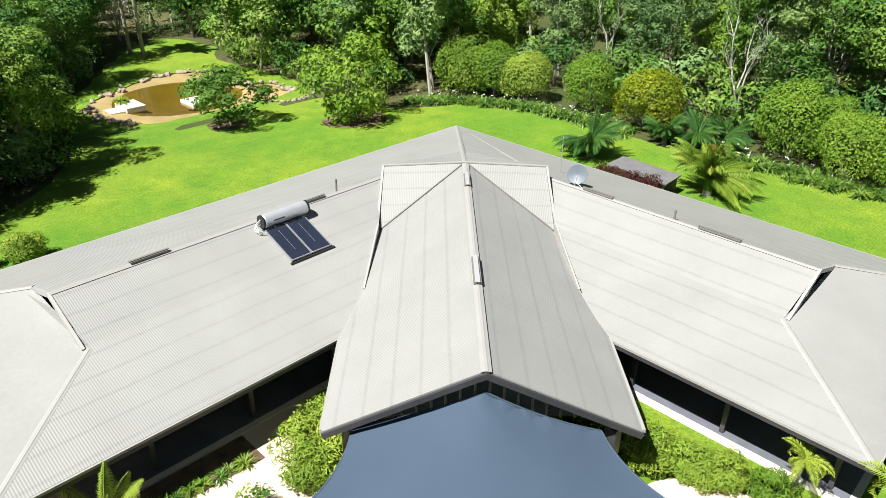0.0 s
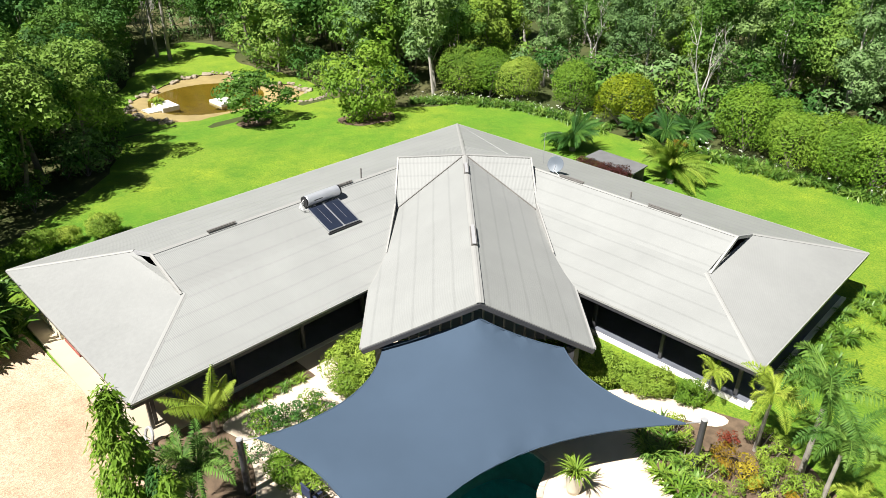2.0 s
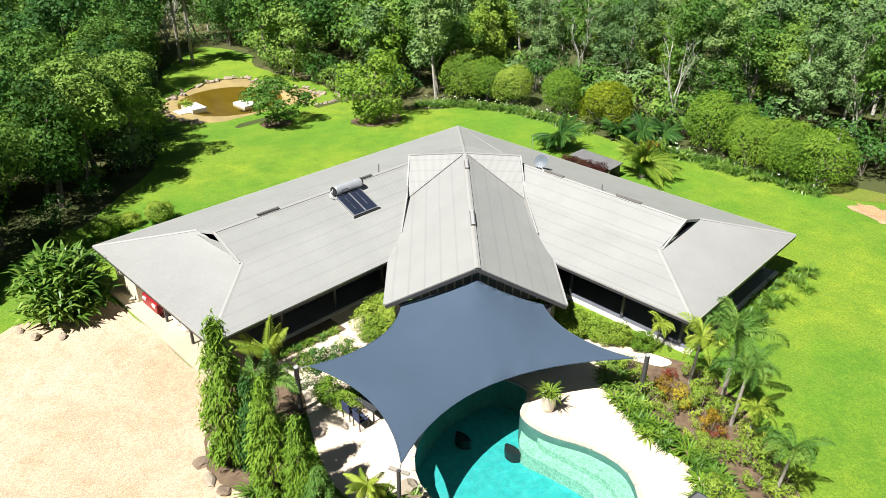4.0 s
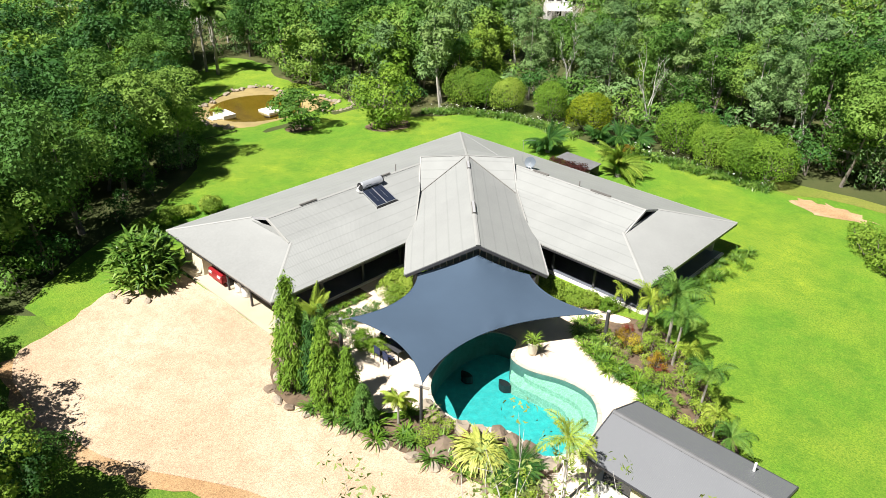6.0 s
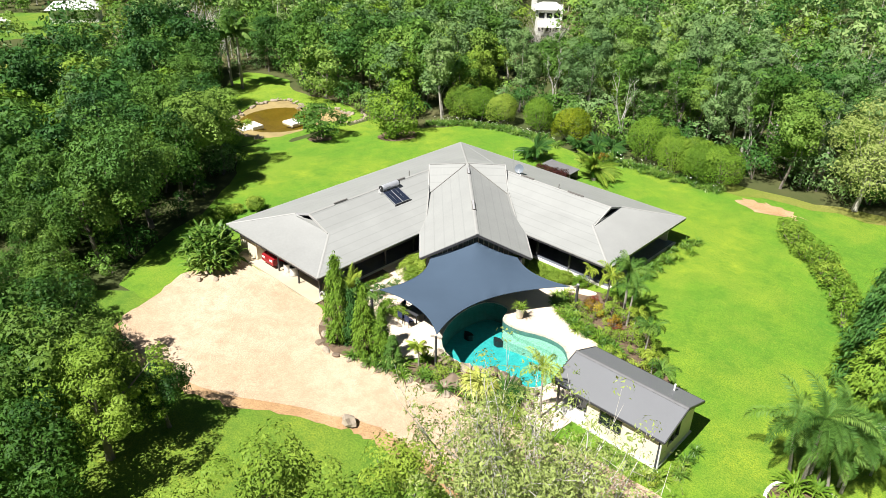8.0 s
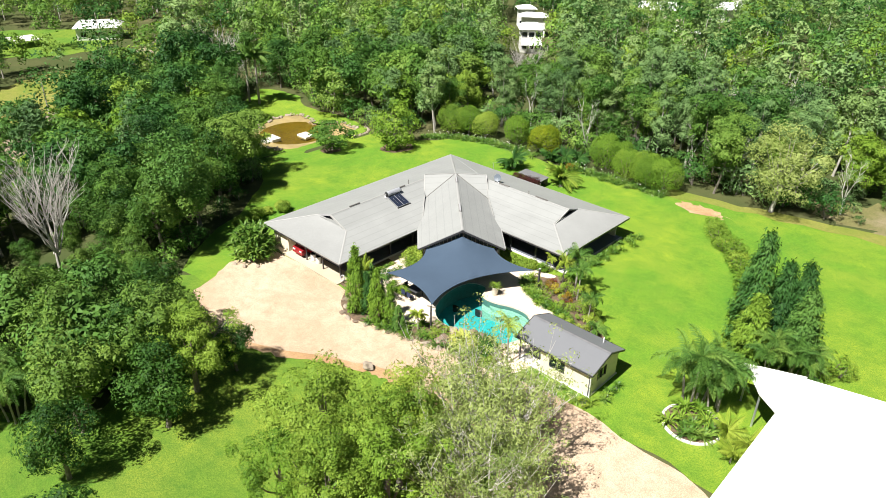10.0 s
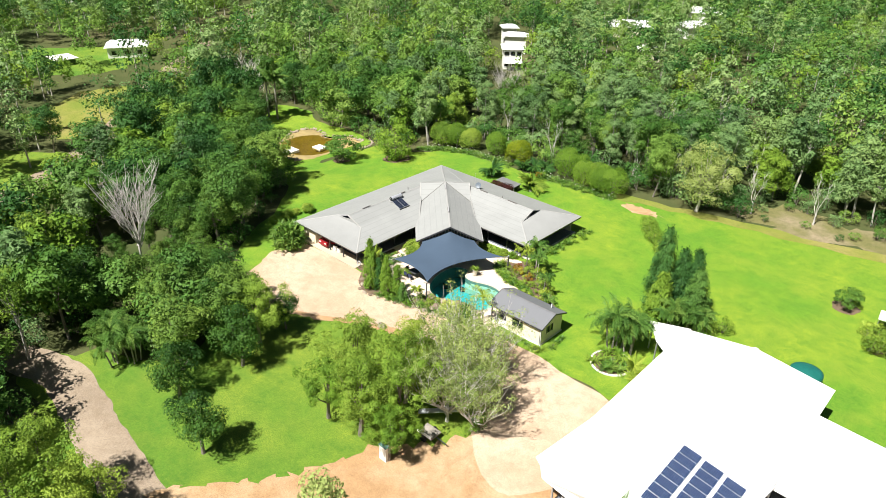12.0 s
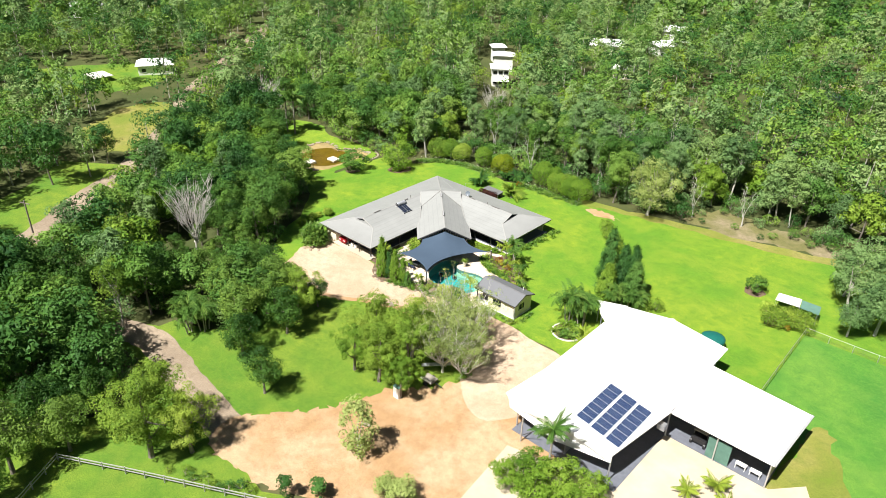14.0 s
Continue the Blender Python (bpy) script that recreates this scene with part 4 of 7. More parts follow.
def tree(name, label, category, seed, height, radius, base, leaf, bark, clumps=26, count=1500, clump=None, size=0.36, shape="round", thick=0.16, up=0.55, slim=0.55, forks=7, group=""):
    """A tree standing at the origin: a trunk with limbs and a crown of leaf clumps."""
    r = np.random.default_rng(seed)
    c = clumps_in(r, clumps, base, height - 0.4, radius * 0.82, shape)
    t = thing(name, label, category, group=group)
    part("trunk", limbs(Geo(), r, base, c, thick, forks=forks), bark, t)
    part("crown", quads("crown", crown_quads(r, c, count, clump or radius * 0.34, size, up, slim), leaf), leaf, t)
    return t


def mast_tree(name, label, seed, height, radius, leaf, group=""):
    """A narrow column clothed to the ground in hanging lance-shaped leaves."""
    r = np.random.default_rng(seed)
    n = 6400
    tufts = 150
    tz = r.uniform(0.03, 1.0, tufts) ** 0.9
    ta = r.uniform(0, 6.283, tufts)
    prof = radius * np.clip(1.08 - tz**2.2, 0.1, 1) * r.uniform(0.7, 1.12, tufts)
    at = np.stack([np.cos(ta) * prof, np.sin(ta) * prof, tz * height], 1)
    k = r.integers(0, tufts, n)
    c = at[k] + r.normal(0, 1, (n, 3)) * [0.16, 0.16, 0.20]
    out = unit(np.stack([np.cos(ta[k]), np.sin(ta[k]), 0 * ta[k]], 1) + r.normal(0, 0.5, (n, 3)))
    down = unit(out * 0.85 + [0, 0, -1.0] + r.normal(0, 0.25, (n, 3)))
    side = unit(np.cross(down, out))
    ln = r.uniform(0.18, 0.36, n)[:, None]
    q = np.stack([c - down * ln / 2 - side * ln * 0.13, c - down * ln * 0.3 + side * ln * 0.18, c + down * ln / 2 + out * 0.03], 1)
    t = thing(name, label, "tree", group=group)
    part("trunk", Geo().tube([(0, 0, -0.3), (0, 0, height * 0.5), (0.03, 0, height)], [0.1, 0.07, 0.015], 7), M_BARK, t)
    part("crown", quads("crown", q, leaf), leaf, t)
    return t


def dead_tree(name, label, seed, height, radius, stems=5, tufts=0, leaf=None, spots_=40, size=0.26):
    """A leafless tree: several upright stems that fork into finer and finer branches."""
    r = np.random.default_rng(seed)
    t = thing(name, label, "tree")
    geo, br, tips = Geo(), Geo(), []
    low = height * 0.18
    geo.tube([(0, 0, -0.3), (0.05, 0, low * 0.6), (0.1, 0.05, low)], [0.2, 0.15, 0.12], 8)
    for i in range(stems):
        a = i * 6.283 / stems + r.normal(0, 0.35)
        lean = r.uniform(0.10, 0.78) * radius
        e = Vector((math.cos(a) * lean, math.sin(a) * lean, height * r.uniform(0.72, 1.0)))
        p0 = Vector((0.1, 0.05, low * r.uniform(0.75, 1.0)))
        pts = [p0.lerp(e, k / 5) + Vector((*(r.normal(0, 0.16, 2)), 0)) + Vector((math.cos(a), math.sin(a), 0)) * 0.35 * math.sin(k / 5 * 3.14) for k in range(6)]
        br.tube(pts, [0.085, 0.07, 0.055, 0.04, 0.025, 0.008], 6)
        for k in range(9):
            f = r.uniform(0.25, 0.95)
            q = pts[int(f * 5)].lerp(pts[min(5, int(f * 5) + 1)], f * 5 % 1)
            b = a + r.normal(0, 1.1)
            ln = radius * r.uniform(0.25, 0.6) * (1.15 - f * 0.6)
            e2 = q + Vector((math.cos(b) * ln, math.sin(b) * ln, ln * r.uniform(0.8, 1.9)))
            m = q.lerp(e2, 0.5) + Vector(r.normal(0, 0.08, 3))
            br.tube([q, m, e2], [0.032, 0.022, 0.006], 5)
            for h in range(4):
                q2 = q.lerp(e2, r.uniform(0.3, 1.0))
                e3 = q2 + Vector(r.normal(0, 0.35, 3)) * ln * 0.55 + Vector((0, 0, ln * 0.35))
                br.tube([q2, e3], [0.014, 0.005], 4)
                tips.append(e3)
    part("trunk", geo, M_DEADWOOD, t)
    part("branch_work", br, M_DEADWOOD, t)
    if tufts:
        c = np.array([tips[k] for k in r.choice(len(tips), spots_, replace=False)])
        part("leaves", quads("leaves", crown_quads(r, c, tufts, 0.48, size, 0.3, 0.42), leaf or M_LEAF_OLIVE), leaf or M_LEAF_OLIVE, t)
    return t


def ball_shrub(name, label, seed, height, radius, leaf, count=4200, size=0.2, group=""):
    """A dense rounded shrub with a lumpy skin of small leaves down to the ground."""
    r = np.random.default_rng(seed)
    bumps = sphere(r, 17)
    d = sphere(r, count)
    d[:, 2] = np.where(d[:, 2] < -0.5, -d[:, 2], d[:, 2])
    near = (d @ bumps.T).max(1)
    lump = 0.60 + 0.40 * np.clip((near - 0.66) / 0.28, 0, 1) ** 0.6 + r.normal(0, 0.035, count)
    lump = np.where(r.uniform(0, 1, count) < 0.25, lump * r.uniform(0.7, 0.95, count), lump)
    p = d * lump[:, None] * [radius, radius, height * 0.55] + [0, 0, height * 0.45]
    p[:, 2] = np.maximum(p[:, 2], 0.08)
    t = thing(name, label, "shrub", group=group)
    stems = Geo()
    for k in range(6):
        stems.tube([(0, 0, -0.1), Vector(p[k]) * 0.45, Vector(p[k]) * 0.9], [0.07, 0.05, 0.01], 5)
    part("stem", stems, M_BARK, t)
    part("foliage", quads("foliage", sprays(r, p, d + r.normal(0, 0.45, (count, 3)) + [0, 0, 0.25], size, 0.9), leaf), leaf, t)
    return t


def frond_mesh(name, seed, length, width, droop, leaflets, material, rise=0.6, slim=0.05, hang_=0.35, plume=False):
    """One feathery frond along +x: a curved rib with leaflets on both sides."""
    r = np.random.default_rng(seed)
    n = leaflets
    s = np.linspace(0.1, 1, n)
    ang = rise - droop * s**1.3
    step = length / n
    x, z = np.cumsum(np.cos(ang) * step), np.cumsum(np.sin(ang) * step)
    rib = np.stack([x, 0 * x, z], 1)
    q = []
    for side in (-1.0, -0.45, 0.45, 1.0) if plume else (-1, 1):
        lift = 0.0 if not plume else 0.75 if abs(side) < 0.9 else -0.25
        ln = width * np.sin(np.clip(s * 3.0 + 0.15, 0, 3.05)) ** 0.7 * r.uniform(0.85, 1.15, n)
        d = np.stack([np.full(n, 0.45), np.full(n, side * 0.9), np.full(n, lift - (0.25 if plume else hang_)) + r.normal(0, 0.22 if plume else 0.12, n)], 1)
        d = unit(d)
        tip = rib + d * ln[:, None]
        tip[:, 2] -= ln * (0.2 if plume else hang_ * 0.5)
        w = np.stack([np.cos(ang), 0 * ang, np.sin(ang)], 1) * (slim * length * 0.5 + 0.012)
        mid = rib + d * (ln * 0.45)[:, None]
        q.append(np.stack([rib, mid + w, tip, mid - w], 1))
    w = np.stack([0 * x, np.linspace(0.035, 0.008, n), 0 * x], 1) * length * 0.35
    q.append(np.stack([rib[:-1] - w[:-1], rib[:-1] + w[:-1], rib[1:] + w[1:], rib[1:] - w[1:]], 1) + [0, 0, 0.005])
    return quads(name, np.concatenate(q), material)


def palm(name, label, seed, height, length, fronds, leaf, droop=1.5, width=0.5, trunk=0.11, lean=0.0, stems=1, rise=0.95, group="", slim=0.010, plume=False):
    """A palm: ringed trunk, green crownshaft, fronds that are parts of their own."""
    r = np.random.default_rng(seed)
    t = thing(name, label, "palm", group=group)
    m = [frond_mesh("frond", seed + k, length * (1 - 0.12 * k), width, droop * (0.75 + 0.3 * k), 34 if plume else 46, leaf, rise, slim, 0.9, plume) for k in range(3)]
    for s in range(stems):
        a = r.uniform(0, 6.28)
        h = height * (1 if s == 0 else r.uniform(0.55, 0.95))
        out = (0.0 if s == 0 else r.uniform(0.4, 0.9)) + 0.0
        dx, dy = math.cos(a) * out, math.sin(a) * out
        tx, ty = dx * 1.7 + lean * h, dy * 1.7
        pts = [(dx + (tx - dx) * (i / 14) ** 1.5, dy + (ty - dy) * (i / 14) ** 1.5, -0.2 + (h + 0.2) * i / 14) for i in range(15)]
        part("trunk", Geo().tube(pts, [trunk * (1.2 - 0.4 * i / 14) * (1.06 if i % 2 else 0.97) for i in range(15)], 9), M_PALMTRUNK, t)
        part("crownshaft", Geo().tube([(tx, ty, h - 0.1), (tx, ty, h + length * 0.16), (tx, ty, h + length * 0.26)], [trunk * 1.05, trunk * 0.9, trunk * 0.3], 8), M_PALM, t, "smooth green crownshaft")
        for i in range(fronds):
            f = new("frond", m[i % 3])
            hang(f, t)
            f.matrix_basis = Matrix.Translation((tx, ty, h + length * 0.2)) @ Euler((r.normal(0, 0.12), -0.55 + 1.25 * ((i * 0.618) % 1.0) + r.normal(0, 0.08), i * 2.399 + r.normal(0, 0.15))).to_matrix().to_4x4()
    return t


def strap_quads(r, blades, length, width, spread=1.0, at=(0, 0, 0), arch=1.0):
    """Arching strap leaves from one root, three quads to a leaf."""
    a = r.uniform(0, 6.283, blades)
    ln = length * r.uniform(0.6, 1.15, blades)
    el = np.clip(r.normal(1.05, 0.28, blades), 0.25, 1.5)
    root = np.stack([np.cos(a), np.sin(a), 0 * a], 1) * (r.uniform(0, 0.18, blades) * length * spread)[:, None] + np.array(at)
    side = np.stack([-np.sin(a), np.cos(a), 0 * a], 1)
    pts, e = [root], el.copy()
    for k in range(3):
        d = np.stack([np.cos(a) * np.cos(e), np.sin(a) * np.cos(e), np.sin(e)], 1)
        pts.append(pts[-1] + d * (ln / 3)[:, None])
        e = e - arch * r.uniform(0.5, 0.95, blades)
    w = [0.6, 1.0, 0.8, 0.08]
    out = []
    for k in range(3):
        w0, w1 = side * width * w[k] / 2, side * width * w[k + 1] / 2
        out.append(np.stack([pts[k] - w0, pts[k] + w0, pts[k + 1] + w1, pts[k + 1] - w1], 1))
    return np.concatenate(out)


def strap_plant(name, label, category, seed, blades, length, width, material, arch=1.0, spread=1.0, group=""):
    r = np.random.default_rng(seed)
    return lone(name, quads(name, strap_quads(r, blades, length, width, spread, arch=arch), material), material, label, category, group=group)


def shrub(name, label, category, seed, height, radius, leaf, count=500, size=0.2, slim=0.5, group="", clumps=12):
    r = np.random.default_rng(seed)
    c = clumps_in(r, clumps, height * 0.12, height * 0.9, radius * 0.8, "ball")
    t = thing(name, label, category, group=group)
    stems = Geo()
    for k in range(5):
        stems.tube([(0, 0, -0.1), Vector(c[k]) * 0.5, c[k]], [0.04, 0.03, 0.008], 5)
    part("stem", stems, M_BARK, t)
    part("foliage", quads("foliage", crown_quads(r, c, count, radius * 0.42, size, 0.5, slim), leaf), leaf, t)
    return t


def put(proto, x, y, scale=1.0, turn=None, squash=1.0, lift=0.0, wide=None):
    """A copy of a plant standing on the ground."""
    turn = RNG.uniform(0, 360) if turn is None else turn
    w = scale * (wide or 1.0)
    m = Matrix.LocRotScale((x, y, ground_z(x, y) + lift), Euler((0, 0, radians(turn))), (w, w, scale * squash))
    return copy_thing(proto, m)


def away(proto):
    """Take a pattern plant itself away once its copies stand."""
    for o in (*proto.children_recursive, proto):
        bpy.data.objects.remove(o)


# woodland kinds: name, label, leaf, bark, height, radius, lowest leaves
KINDS = [
    ("woodland_tree", "leafy mid-green woodland tree with a rounded uneven crown", M_LEAF, M_BARK, 9.4, 3.9, 1.4, "round", 0.58),
    ("woodland_tree", "dark green rainforest tree with a dense crown", M_LEAF_DARK, M_BARK, 10.2, 4.1, 1.5, "round", 0.6),
    ("gum_tree", "olive-green gum tree with a pale slender trunk", M_LEAF_OLIVE, M_PALEBARK, 11.2, 3.2, 1.5, "round", 0.45),
    ("woodland_tree", "bright green young tree with an open crown", M_LEAF_BRIGHT, M_BARK, 8.0, 3.2, 0.5, "round", 0.58),
    ("gum_tree", "tall thin gum tree with a grey-green crown", M_LEAF_OLIVE, M_PALEBARK, 12.4, 2.5, 2.0, "round", 0.45),
    ("woodland_tree", "low spreading dark tree at the forest edge", M_LEAF_DARK, M_BARK, 6.6, 3.9, 0.3, "round", 0.6),
]
protos = [tree(k[0], k[1], "tree", 100 + i, k[4], k[5], k[6], k[2], k[3], 44, 2400, k[5] * 0.27, 0.375, k[7], 0.13, 0.55, k[8], forks=5, group="woodland trees") for i, k in enumerate(KINDS)]

fine_protos = [tree(k[0], k[1], "tree", 120 + i, k[4], k[5], k[6], k[2], k[3], 64, 7600, k[5] * 0.225, 0.205, k[7], 0.12, 0.55, k[8], forks=6, group="woodland trees") for i, k in enumerate(KINDS)]

# Where trees stand thickly: a wide wedge of land behind and left of the house.
near_x, near_y = (-62, 80), (-82, 46)


# room for the garden shrubs, the palms and the dead trees: x, y, radius
KEEP_OPEN = [(-10, 13, 4.2), (-7, 15, 4.0), (-0.5, 16, 4.0), (4.5, 15.5, 5.0), (15, 18, 4.5), (18.5, 17.2, 4.5), (22, 16.4, 4.5), (25, 16, 4.5), (9, 15, 3.5), (-50, 1.5, 4.5), (-14, -47.6, 6.2), (-47, -3, 3.0), (10.4, 16.6, 2.5), (-61, 2, 4), (-42.4, 75.5, 8), (-39, 68, 5), (-54, 92, 7), (-63, 100, 7), (-42.5, 141, 8), (-39, 131, 7), (-23, 143, 6), (-30, 172, 8), (-17, 103, 5), (-125, 5, 10), (38.6, 20, 6), (-8, -50.3, 3), (-4.5, -52, 3.0), (-33, -70, 8), (-38, -62, 8), (-43, -54, 8), (-48, -46, 7), (-55, -37, 5), (-28, -66, 8), (-31, -58, 7), (-36, -50, 5.5), (-25, 49, 7), (-34, 62, 7), (-26, 153, 6), (-34.5, 182, 8), (-6, -40.5, 2.4), (-10.5, -34, 2.4), (-15, -28.6, 2.4), (-20, -24, 2.4), (-25.5, -20, 2.4), (-31, -18, 2.4), (-113, -2, 6), (-104, -6, 5), (-110, -22, 6), (-103, -14, 6), (-9.8, -48.9, 4.5), (-6, -51, 5), (-1, -53, 4.5)]
SHED_YARD = [(48, -16), (96, -16), (96, -70), (52, -70)]


def blocked(p, margin):
    """Ground kept clear of forest."""
    ring_ = [(math.cos(a) * margin, math.sin(a) * margin) for a in np.arange(0, 6.28, 0.785)]
    bad = np.zeros(len(p), bool)
    for x, y, s in KEEP_OPEN:
        bad |= np.hypot(p[:, 0] - x, p[:, 1] - y) < s
    for o in (LAWN, LAWN_FRONT, FORECOURT, DIRT, POND, SHED_YARD):
        for dx, dy in [(0, 0), *ring_]:
            bad |= inside(p + [dx, dy], o)
    for o in (PATH_SIDE, FENCE_STRIP, CLEAR_LEFT, CLEAR_BACK, GLADE, DRY_SIDE, FAR_POND, FAR_SAND):
        for dx, dy in [(0, 0), *[(a * 0.6, b * 0.6) for a, b in ring_]]:
            bad |= inside(p + [dx, dy], o)
    # the road is open where it is near, and in a narrow cut further on
    bad |= inside(p, FAR_ROAD)
    for dx, dy in ring_:
        bad |= inside(p + [dx, dy], FAR_ROAD) & (p[:, 0] > -62)
        bad |= inside(p + [dx * 1.9, dy * 1.9], FAR_ROAD) & (p[:, 0] < -70) & (p[:, 0] > -150)
    return bad


def scatter(seed, x0, x1, y0, y1, gap, margin):
    r = np.random.default_rng(seed)
    gx, gy = np.meshgrid(np.arange(x0, x1, gap), np.arange(y0, y1, gap * 0.87))
    gx = gx + (np.arange(gx.shape[0])[:, None] % 2) * gap / 2
    p = np.stack([gx.ravel(), gy.ravel()], 1) + r.uniform(-0.42, 0.42, (gx.size, 2)) * gap
    # the wedge of land in view
    d = p - [88, -98]
    ahead, across = d @ [-0.659, 0.752], d @ [0.752, 0.659]
    p = p[(np.abs(across) < ahead * 0.70 + 14) & (ahead < 395) & (ahead > 48)]
    p = p[~blocked(p, margin)]
    thin = np.array([noise.noise(Vector((x * 0.035, y * 0.035, 3.0))) for x, y in p])
    return p[thin > -0.42]


spots = scatter(41, near_x[0], near_x[1], near_y[0], near_y[1], 4.7, 1.6)
# the nearest to the house are trees of their own, the rest goes into the woodland
spots = spots[np.argsort(np.hypot(spots[:, 0] - 10, spots[:, 1] + 16))]
placed, rest_of_wood = [], []
for i, (x, y) in enumerate(spots):
    if inside([(x, y)], ROAD_VERGE)[0] and RNG.uniform() < 0.85:
        continue
    left = x + y < -22
    k = RNG.choice(6, p=[0.36, 0.30, 0.05, 0.16, 0.03, 0.10] if left else [0.27, 0.05, 0.26, 0.18, 0.17, 0.07])
    if len(placed) >= 290:
        rest_of_wood.append((x, y))
    else:
        close = (y > 14 and y < 34 and -20 < x < 46) or (x < 0 and -44 < y < 12 and -16 < x + y + 38 < 2)
        placed.append(put((fine_protos if close else protos)[k], x, y, RNG.uniform(0.95, 1.4), None, RNG.uniform(0.85, 1.05)))
# undergrowth at the forest edge
UNDER = [shrub("understorey_shrub", "low dark green understorey shrub at the forest edge", "shrub", 300 + i, 2.8, 1.8, m, 620, 0.26, group="understorey shrubs") for i, m in enumerate((M_LEAF_DARK, M_LEAF, M_LEAF_OLIVE))]
edge_spots = scatter(43, near_x[0], near_x[1], near_y[0], near_y[1], 3.1, 0.4)
rim = edge_spots[blocked(edge_spots, 4.5) & ~inside(edge_spots, ROAD_VERGE)]
rim = rim[~((rim[:, 0] > -16) & (rim[:, 0] < 27.5) & (rim[:, 1] > 5) & (rim[:, 1] < 18.5))]
for x, y in rim[RNG.permutation(len(rim))[:170]]:
    put(UNDER[RNG.integers(3)], x, y, RNG.uniform(0.6, 1.35))
for i in range(26):
    x = -15 + i * 2.3 + RNG.normal(0, 0.5)
    put(UNDER[RNG.integers(3)], x, 20.5 + 0.06 * max(0, x - 10) + RNG.normal(0, 0.9), RNG.uniform(1.1, 1.8))
for x, y, s in ((45, 27, 0.5), (48, 30.5, 0.6), (52, 26, 0.45), (55, 29.5, 0.7), (58.5, 27, 0.5), (61, 29.8, 0.8), (64.5, 28.2, 0.55), (68, 29.6, 0.7), (46.5, 23.6, 0.4), (71, 29, 0.5), (50.5, 31.4, 0.8), (43.5, 25, 0.5), (57, 25, 0.4), (66, 30.4, 0.9)):
    put(UNDER[RNG.integers(3)], x, y, s)
for o in (*UNDER, *protos, *fine_protos):
    away(o)


def far_woods(name, seed, x0, x1, y0, y1, gap, clumps, count, size, skip, label, more=()):
    """Distant woodland as one mass of crowns, each with clumps and gaps."""
    p = scatter(seed, x0, x1, y0, y1, gap, 2.0)
    p = p[~((p[:, 0] > skip[0]) & (p[:, 0] < skip[1]) & (p[:, 1] > skip[2]) & (p[:, 1] < skip[3]))]
    if len(more):
        p = np.concatenate([p, np.array(more)])
    r = np.random.default_rng(seed)
    kinds = []
    for i, k in enumerate(KINDS):
        for v in range(2):
            rr = np.random.default_rng(seed + 10 * i + v)
            c = clumps_in(rr, clumps, k[6] * 0.5, k[4] - 0.4, k[5] * 0.85, k[7])
            kinds.append((i, crown_quads(rr, c, count, k[5] * 0.31, size, 0.8, 0.62)))
    groups = {}
    trunks = Geo()
    for x, y in p:
        if inside([(x, y)], ROAD_VERGE)[0] and r.uniform() < 0.8:
            continue
        i, q = kinds[r.choice(12, p=[0.16, 0.16, 0.09, 0.09, 0.10, 0.10, 0.04, 0.04, 0.07, 0.07, 0.04, 0.04])]
        s, a = r.choice([r.uniform(0.55, 0.9), r.uniform(0.9, 1.3), r.uniform(1.2, 1.65)], p=[0.25, 0.5, 0.25]), r.uniform(0, 6.28)
        rot = np.array([[math.cos(a), -math.sin(a), 0], [math.sin(a), math.cos(a), 0], [0, 0, 1]]) * s
        groups.setdefault((i, r.integers(4)), []).append(q @ rot.T + [x, y, ground_z(x, y)])
        if r.uniform() < 0.4:
            trunks.tube([(x, y, ground_z(x, y) - 0.3), (x + r.normal(0, 0.2), y + r.normal(0, 0.2), ground_z(x, y) + KINDS[i][4] * s * 0.7)], [0.17, 0.06], 4, False)
    base = tagged(new(name), label, "woodland", kind="stuff")
    for (i, _), q in groups.items():
        part("crowns", quads("crowns", np.concatenate(q), KINDS[i][2]), KINDS[i][2], base)
    part("trunks", trunks, M_PALEBARK, base)
    return base


box_ = (*near_x, *near_y)
rest_of_wood += [(-57, -46), (-62, -50), (-66, -44), (-70, -52), (-63, -40), (-75, -47), (-79, -52), (-68, -58), (-60, -43), (-84, -47), (-98, -32), (-103, -36), (-92, -45)]
# trees round the cottage and along the cut of the road
rest_of_wood += [(-114, 8), (-107, 8), (-145, 20), (-128, 19), (-128, 25), (-134, 33), (-145, 7), (-153, 6), (-99, -2), (-95, -7), (-97, -17), (-101, -26), (-109, -27), (-120, -9), (-143, -20), (-136, -27), (-120, 22), (-115, 15), (-119, -26), (-127, 32), (-60, -31), (-67, -24), (-76, -17)]
far_woods("woodland", 51, -190, 160, -100, 190, 6.1, 26, 610, 0.43, box_, "dense green tropical woodland around the house", rest_of_wood)
far_woods("distant_woodland", 53, -420, 160, -100, 480, 7.4, 18, 320, 0.75, (-190, 160, -100, 190), "distant green tropical woodland")

# ---- roof fittings ----
TILT_UP = math.atan2(RIDGE - BREAK, BRK - HALF)


def on_slope(x, lift=0.0):
    """Height of the left wing's upper slope."""
    return RIDGE - (x - HALF) * (RIDGE - BREAK) / (BRK - HALF) + lift


